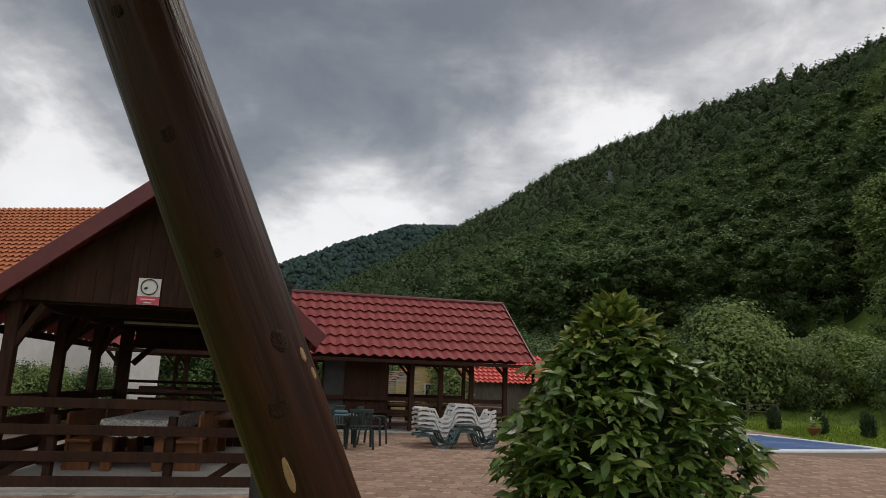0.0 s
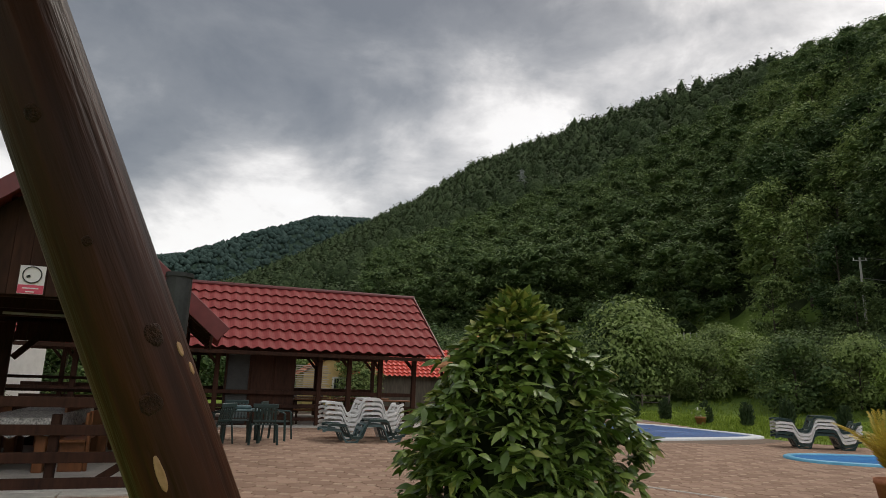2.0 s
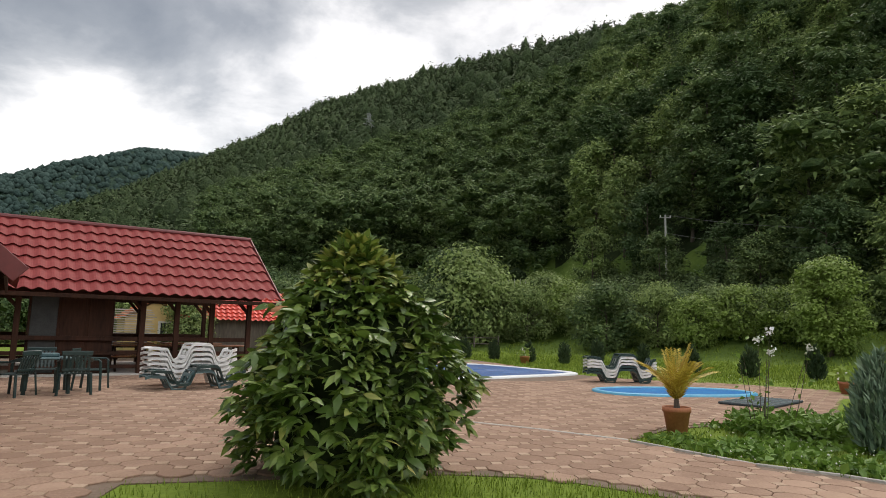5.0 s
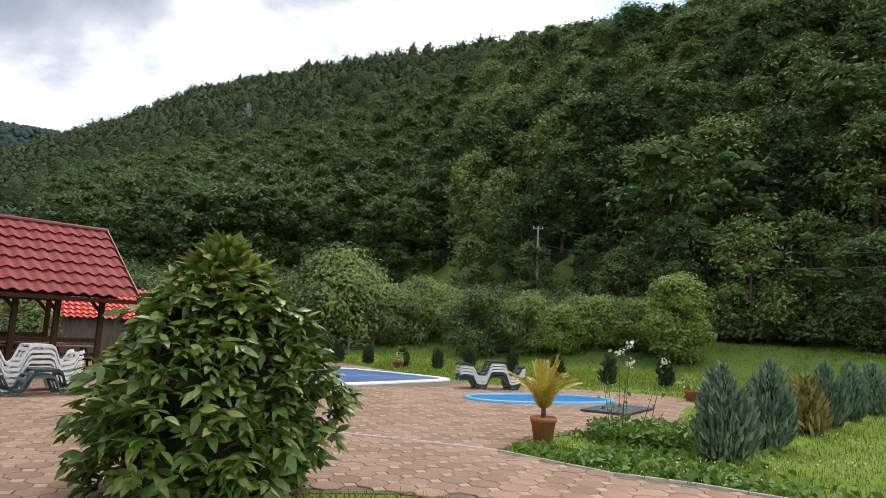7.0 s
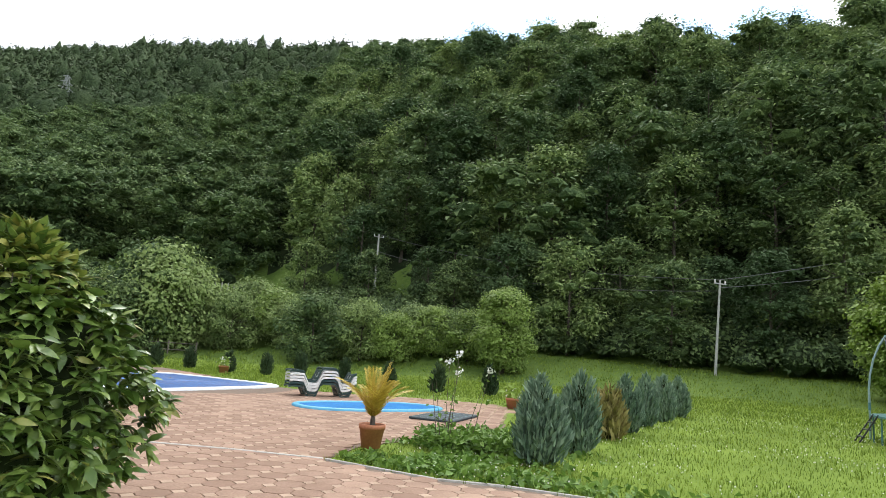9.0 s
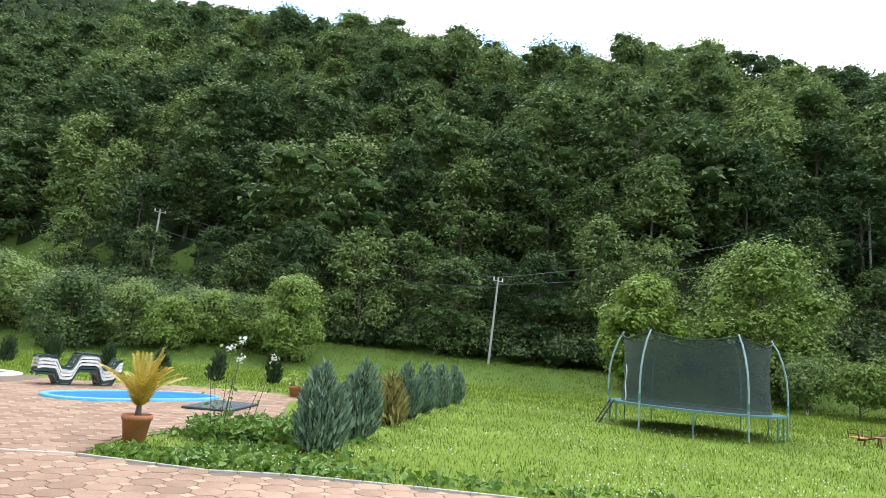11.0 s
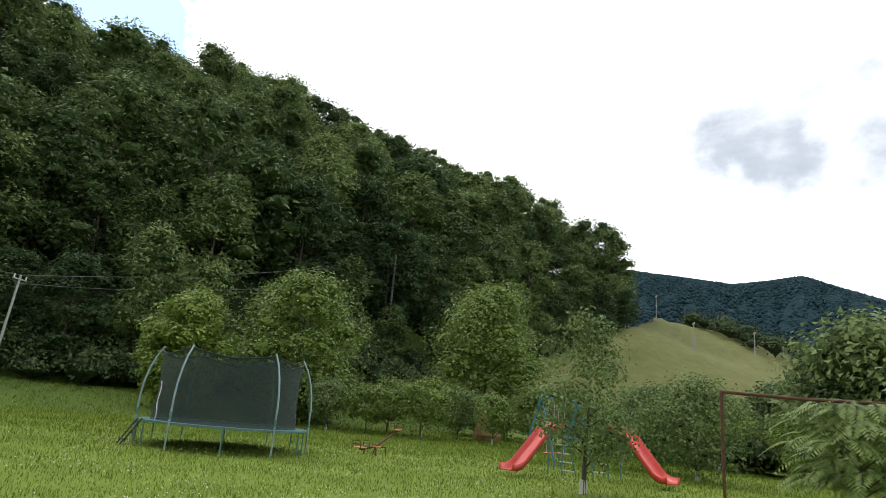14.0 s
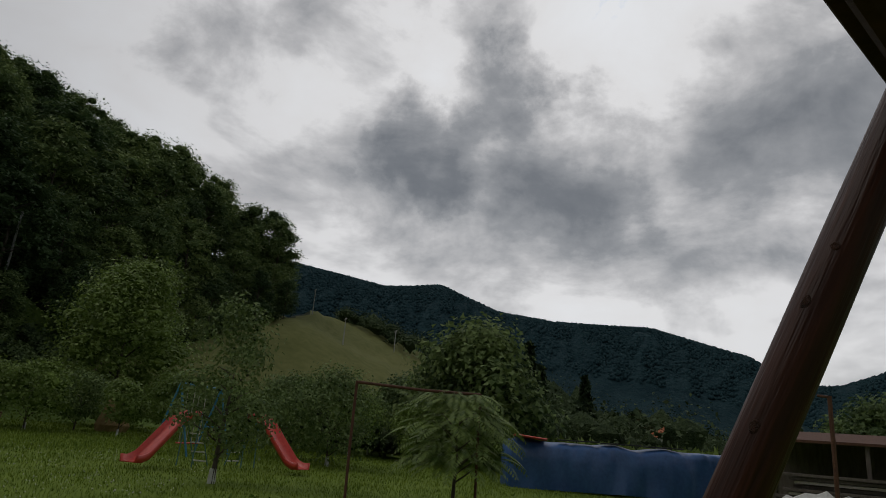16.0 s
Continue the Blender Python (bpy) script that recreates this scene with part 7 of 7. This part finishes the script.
top = pole(41.0, 13.85, 6.0, (0.1, -0.25), "slightly leaning pale concrete utility pole on the grass bank", 0.085)
tops = {}
for az, r, h in ((42.0, 62, 6.5), (101, 66, 8.0)):
    x, y = r * math.sin(radians(az)), r * math.cos(radians(az))
    tops[az] = pole(x, y, h, (0, 0), "pale utility pole among the trees", 0.12)
wires = empty("power_line", (0, 0, 0), 0, "thin overhead wires along the wooded bank", "power line")
for dz, a, b, sag in ((0.0, tops[42.0], top, 0.9), (-0.7, tops[42.0] - Vector((0, 0, 1.0)), top, 1.1), (0.0, top, tops[101], 0.9), (-0.5, top, tops[101] - Vector((0, 0, 1.0)), 1.2)):
    bm = bmesh.new()
    tube(bm, catenary(a + Vector((0, 0, dz)), b + Vector((0, 0, dz)), sag), 0.022, 4)
    part("wire", bm, "wire", wires)
for az, r, h in ((124.6, 112, 4.6), (127.6, 92, 4.2), (132.2, 112, 4.2)):
    x, y = r * math.sin(radians(az)), r * math.cos(radians(az))
    pole(x, y, h, (0, 0), "thin dark wooden pole on the mown meadow", 0.09)


PYLON = (15.25, 16.7)  # heading, and rise of its visible foot


def build_pylon():
    az, rise = PYLON
    r = next(q for q in range(120, 800, 4) if (float(land(q * math.sin(radians(az)), q * math.cos(radians(az)))) + 6 - 1.5) / q > math.tan(radians(rise)))
    x, y = r * math.sin(radians(az)), r * math.cos(radians(az))
    z = float(land(x, y)) + 2
    ob = empty("power_pylon", (x, y, z), 20, "steel lattice pylon rising from the forest slope", "pylon")
    bm = bmesh.new()
    H, W = 13.0, 1.5

    def c(i, u):
        w = W * (1 - 0.8 * u)
        sx, sy = ((-1, -1), (1, -1), (1, 1), (-1, 1))[i % 4]
        return Vector((sx * w, sy * w, H * u))
    for i in range(4):
        tube(bm, [c(i, 0), c(i, 1)], 0.09, 4)
        for k in range(6):
            tube(bm, [c(i, k / 6), c(i + 1, (k + 1) / 6)], 0.045, 4)
            tube(bm, [c(i + 1, k / 6), c(i, (k + 1) / 6)], 0.045, 4)
    part("lattice", bm, "pylon", ob)
    for u, w in ((0.68, 2.4), (0.82, 2.0), (0.96, 1.4)):
        bm = bmesh.new()
        tube(bm, [(-w, 0, H * u), (0, 0, H * u + 0.8), (w, 0, H * u)], 0.12, 4)
        part("arm", bm, "pylon", ob)


build_pylon()


# ---------------------------------------------------------------- small houses and sheds far off
def gable_house(name, x, y, z, turn, w, d, eave, ridge, wall, roof, label, group="", over=0.35, windows=()):
    ob = empty(name, (x, y, z), turn, label, "house", group)
    bm = bmesh.new()
    pts = [(-w / 2, 0), (w / 2, 0), (w / 2, eave), (0, ridge), (-w / 2, eave)]
    a, b = [bm.verts.new((p, -d / 2, q)) for p, q in pts], [bm.verts.new((p, d / 2, q)) for p, q in pts]
    bm.faces.new(a), bm.faces.new(b[::-1])
    for i in range(5):
        bm.faces.new((a[i], b[i], b[(i + 1) % 5], a[(i + 1) % 5]))
    bmesh.ops.recalc_face_normals(bm, faces=bm.faces)
    part("wall", bm, wall, ob)
    k = (ridge - eave) / (w / 2)
    for s in (-1, 1):
        sl = math.hypot(w / 2 + over, k * (w / 2 + over))
        corner = (s * (w / 2 + over), -d / 2 - over if s > 0 else d / 2 + over, eave - k * over + 0.06)
        metal_roof("roof", ob, corner, (0, 1 if s > 0 else -1, 0), d + 2 * over, (-s, 0, k), sl, roof, 0.24, 0.34)
    for face, u, v0, ww, hh in windows:
        win = part("window", box(bmesh.new(), -ww / 2, ww / 2, -0.05, 0.05, 0, hh), "dark_glass", ob)
        if face == "front":
            win.matrix_basis = pose(u, -d / 2, v0)
        else:
            win.matrix_basis = pose((w / 2) * (1 if face == "right" else -1), u, v0, 0, 0, 90)
        fm = bmesh.new()
        for q in (-1, 1):
            box(fm, q * ww / 2 - 0.05, q * ww / 2 + 0.05, -0.08, 0.08, -0.05, hh + 0.05)
        box(fm, -ww / 2, ww / 2, -0.08, 0.08, -0.06, 0.02)
        box(fm, -ww / 2, ww / 2, -0.08, 0.08, hh - 0.02, hh + 0.06)
        box(fm, -0.025, 0.025, -0.07, 0.07, 0, hh)
        fr = part("window_frame", fm, "white_wall", win)
    return ob


# long house with the orange tiled roof behind the dining pavilion
gable_house("tiled_house", -20.5, 24.3, 0, -98, 9.0, 16.0, 4.4, 7.5, "white_wall", "clay_roof", "white house with an orange clay tile roof", "", 0.5, (("right", 3.0, 1.2, 1.2, 1.4), ("right", 6.0, 1.2, 1.2, 1.4), ("right", -2.0, 1.2, 1.2, 1.4)))
gable_house("white_house", -19.6, 27.2, 0, -58, 5.0, 8.6, 1.65, 3.4, "white_wall", "red_roof", "white outbuilding with red roof seen through the pavilion", "", 0.3, (("right", 3.9, 0.9, 0.5, 0.9), ("right", 0.5, 0.9, 0.8, 0.9)))
gable_house("yellow_house", -1.2, 34.0, 0, 8, 2.4, 5.0, 1.70, 2.45, "yellow_wall", "clay_roof", "small yellow house with orange roof beyond the pavilion", "", 0.3, (("front", 0.5, 0.7, 0.6, 0.8),))
gable_house("red_roofed_shed", 2.6, 33.0, 0, 92, 4.0, 4.6, 1.75, 3.0, "old_wood", "bright_red_roof", "low shed with a bright red roof", "", 0.3)
gable_house("farm_house", 28.0, -62.0, -1.0, 40, 8.0, 9.0, 2.8, 5.2, "white_wall", "clay_roof", "distant white farmhouse among trees", "", 0.4, (("front", 1.5, 1.0, 1.0, 1.2),))
hut = empty("garden_hut", (5.6, 27.3, 0), 0, "round garden hut with a conical orange shingle roof", "hut")
bm = bmesh.new()
lathe(bm, [(2.0, 2.05), (1.95, 2.15), (1.45, 2.55), (0.9, 3.0), (0.4, 3.35), (0.02, 3.55)], 22)
for vert in bm.verts:
    vert.co.z += 0.05 * math.sin(vert.co.x * 9) * math.cos(vert.co.y * 8)
part("roof", bm, "thatch", hut)
for k in range(6):
    a = k * math.pi / 3
    bm = bmesh.new()
    tube(bm, [(1.6 * math.cos(a), 1.6 * math.sin(a), 0), (1.6 * math.cos(a), 1.6 * math.sin(a), 2.3)], 0.07, 7)
    part("post", bm, "dark_wood", hut)
bm = bmesh.new()
lathe(bm, [(0.05, 0.0), (0.9, 0.0), (0.9, 0.75), (0.05, 0.78)], 18)
part("table", bm, "orange_wood", hut)
shed = empty("wooden_shed", (27.3, 46.7, float(land(27.3, 46.7)) - 0.05), -28, "small weathered wooden shed behind the lawn", "shed")
shed.scale = (0.75, 0.75, 0.75)
for k in range(12):
    for y in (-1.2, 1.16):
        part("board", box(bmesh.new(), -1.5 + 0.25 * k, -1.26 + 0.25 * k, y, y + 0.04, 0, 1.5), "old_wood", shed)
for x in (-1.5, 1.46):
    part("end_wall", box(bmesh.new(), x, x + 0.04, -1.155, 1.155, 0, 1.5), "old_wood", shed)
for s in (-1, 1):
    bm = bmesh.new()
    beam(bm, (0, s * 1.5, 1.35), (0, 0, 2.25), 3.5, 0.06)
    part("roof", bm, "old_wood", shed)
# low rail fence by the shed and a vine terrace with posts
fence = empty("rail_fence", (0, 0, 0), 0, "weathered low wooden fence beside the shed", "fence")
pts = [(18.5, 43.5), (20.5, 43.0), (22.3, 42.6)]
for p in pts:
    bm = bmesh.new()
    tube(bm, [(*p, 0), (*p, 1.1)], 0.06, 6)
    part("post", bm, "old_wood", fence)
for z in (0.5, 0.95):
    bm = bmesh.new()
    tube(bm, [(*p, z) for p in pts], 0.035, 5)
    part("rail", bm, "old_wood", fence)
vine = empty("terrace_fence", (0, 0, 0), 0, "line of small pale posts along the green terrace", "fence")
for k in range(26):
    a, r = 21.5 + 0.5 * k, 82 - 0.5 * k
    x, y = r * math.sin(radians(a)), r * math.cos(radians(a))
    z = float(land(x, y))
    bm = bmesh.new()
    tube(bm, [(x, y, z - 0.1), (x, y, z + 1.0)], 0.06, 5)
    part("post", bm, "grey_pole", vine)
# conifers down the valley
spruce = []
for k in range(2):
    rs = np.random.RandomState(500 + k)
    n = 900
    u = rs.uniform(0, 1, n)
    a = rs.uniform(0, 2 * np.pi, n)
    r = (1 - u) ** 0.9 * 1.7 * (0.55 + 0.45 * rs.rand(n)) * (0.8 + 0.2 * np.sin(u * 50))
    pts = np.c_[r * np.cos(a), r * np.sin(a), 0.6 + u * 6.6]
    v, f = cards(rs, pts, np.c_[np.cos(a), np.sin(a), np.full(n, -0.2)], np.full(n, 0.5), 0.5, 1.8)
    spruce.append((trunk_mesh("trunk", 510 + k, 6.6, 0.12, 0), mesh_of("crown", v, f, "conifer")))
for k, (az, r, s) in enumerate(((144.3, 62, 1.5), (145.3, 64, 1.25), (143.2, 60, 1.1), (149.2, 66, 1.2), (137.0, 58, 1.0), (153, 80, 0.9), (173.5, 60, 0.9))):
    plant("spruce_tree", r * math.sin(radians(az)), r * math.cos(radians(az)), (s, s), 40 * k, "dark pointed spruce in the valley", "spruces in the valley", *spruce[k % 2])
for az, r, s in ((134.0, 50, 1.8), (136.0, 46, 1.9), (133, 46, 1.5), (139.6, 36, 2.5), (138.0, 38, 2.1), (141.4, 37, 2.0), (171.0, 34, 1.5), (169.0, 36, 1.3)):
    t, c = hedge[1]
    plant("garden_tree", r * math.sin(radians(az)), r * math.cos(radians(az)), (s, s), az * 9, "leafy tree behind the gardens", "trees behind the gardens", t, c)


# ---------------------------------------------------------------- grass, clover and weeds
def build_grass():
    rs = np.random.RandomState(17)

    def field(n, r0, r1, a0, a1, h, w, name, mat, label, power=1.0, extra=None):
        r = r0 + (r1 - r0) * rs.uniform(0, 1, n) ** power
        a = np.radians(rs.uniform(a0, a1, n))
        x, y = r * np.sin(a), r * np.cos(a)
        keep = ~inside(x, y, DECK)
        if extra is not None:
            keep &= extra(x, y)
        x, y, r = x[keep], y[keep], r[keep]
        m = len(x)
        z = land(x, y) - 0.01
        hh = h * rs.uniform(0.5, 1.3, m) * (1 + 0.25 * np.sin(x * 1.7) * np.cos(y * 1.3)) * np.interp(r, [4, 12, 35], [1.0, 1.0, 1.3])
        ww = w * np.interp(r, [4, 12, 35], [1.0, 1.5, 4.0])
        d = rs.uniform(0, 2 * np.pi, m)
        lean = rs.uniform(0.1, 0.8, m) * hh
        dx, dy = np.cos(d), np.sin(d)
        b0 = np.c_[x - dy * ww, y + dx * ww, z]
        b1 = np.c_[x + dy * ww, y - dx * ww, z]
        t = np.c_[x + dx * lean, y + dy * lean, z + hh]
        v = np.stack([b0, b1, t], 1).reshape(-1, 3)
        tagged(new(name, mesh_of(name, v, np.arange(3 * m).reshape(-1, 3), mat)), label, "grass", kind="stuff")
    field(90000, 24.0, 50.0, 14, 128, 0.10, 0.006, "grass", "grass_blade", "longer grass towards the bank", 0.9)
    field(170000, 6.0, 36.0, 20, 158, 0.075, 0.006, "grass", "grass_blade", "short green lawn grass", 1.15)
    field(9000, 3.4, 7.2, -5, 75, 0.09, 0.005, "grass", "grass_blade", "grass strip round the leafy bush", 1.0)

    def wedge(x, y):
        return (np.hypot(x - 7.6, y - 7.2) < 2.4)
    # broad-leaved weeds at the yard's corner and along the kerb
    n = 1500
    t = rs.uniform(0, 1, n)
    ex, ey = np.interp(t, np.linspace(0, 1, 5), [6.2, 6.6, 7.2, 9.2, 11.0]), np.interp(t, np.linspace(0, 1, 5), [7.4, 5.9, 4.6, -0.4, -7.8])
    x, y = ex + np.abs(rs.normal(0, 0.5, n)) + 0.08, ey + rs.normal(0, 0.25, n)
    n2 = 3200
    x2, y2 = rs.normal(9.0, 0.9, n2), rs.normal(7.1, 0.6, n2)
    far_from_pot = np.hypot(x2 - 7.3, y2 - 7.8) > 0.9
    x2, y2 = x2[far_from_pot], y2[far_from_pot]
    x, y = np.concatenate([x, x2]), np.concatenate([y, y2])
    keep = ~inside(x, y, DECK)
    x, y = x[keep], y[keep]
    m = len(x)
    hh = rs.uniform(0.02, 0.11, m) + np.where(np.hypot(x - 9.2, y - 7.3) < 1.1, rs.uniform(0, 0.25, m), 0)
    p = np.c_[x, y, hh]
    v, f = cards(rs, p, rs.normal(0, 0.5, (m, 3)), np.full(m, 0.085), 0.6, 1.7)
    tagged(new("weeds", mesh_of("weeds", v, f, "weed_leaf")), "broad-leaved green weeds along the kerb", "weeds", kind="stuff")
    # clover heads, in drifts
    n = 6000
    r = 7 + 20 * rs.uniform(0, 1, n) ** 1.2
    a = np.radians(rs.uniform(45, 118, n))
    x, y = r * np.sin(a), r * np.cos(a)
    den = np.array([noise.noise(Vector((q * 0.45, w * 0.45, 2.0))) for q, w in zip(x, y)])
    keep = (~inside(x, y, DECK)) & (den + rs.uniform(-0.35, 0.35, n) > 0.12)
    x, y = x[keep], y[keep]
    m = len(x)
    s = 0.0105 * rs.uniform(0.6, 1.3, m)[:, None]
    c = np.c_[x, y, land(x, y) + rs.uniform(0.05, 0.11, m)]
    v = np.stack([c + s * np.array([1, 0, 0]), c + s * np.array([0, 1, 0]), c - s * np.array([1, 0, 0]), c - s * np.array([0, 1, 0]), c + s * np.array([0, 0, 1.2]), c - s * np.array([0, 0, 1])], 1).reshape(-1, 3)
    tri = np.array([[0, 1, 4], [1, 2, 4], [2, 3, 4], [3, 0, 4], [1, 0, 5], [2, 1, 5], [3, 2, 5], [0, 3, 5]])
    f = (tri[None] + 6 * np.arange(m)[:, None, None]).reshape(-1, 3)
    tagged(new("clover", mesh_of("clover", v, f, "petal_white")), "white clover heads scattered over the lawn", "flowers", kind="stuff")


build_grass()
build_pavers()
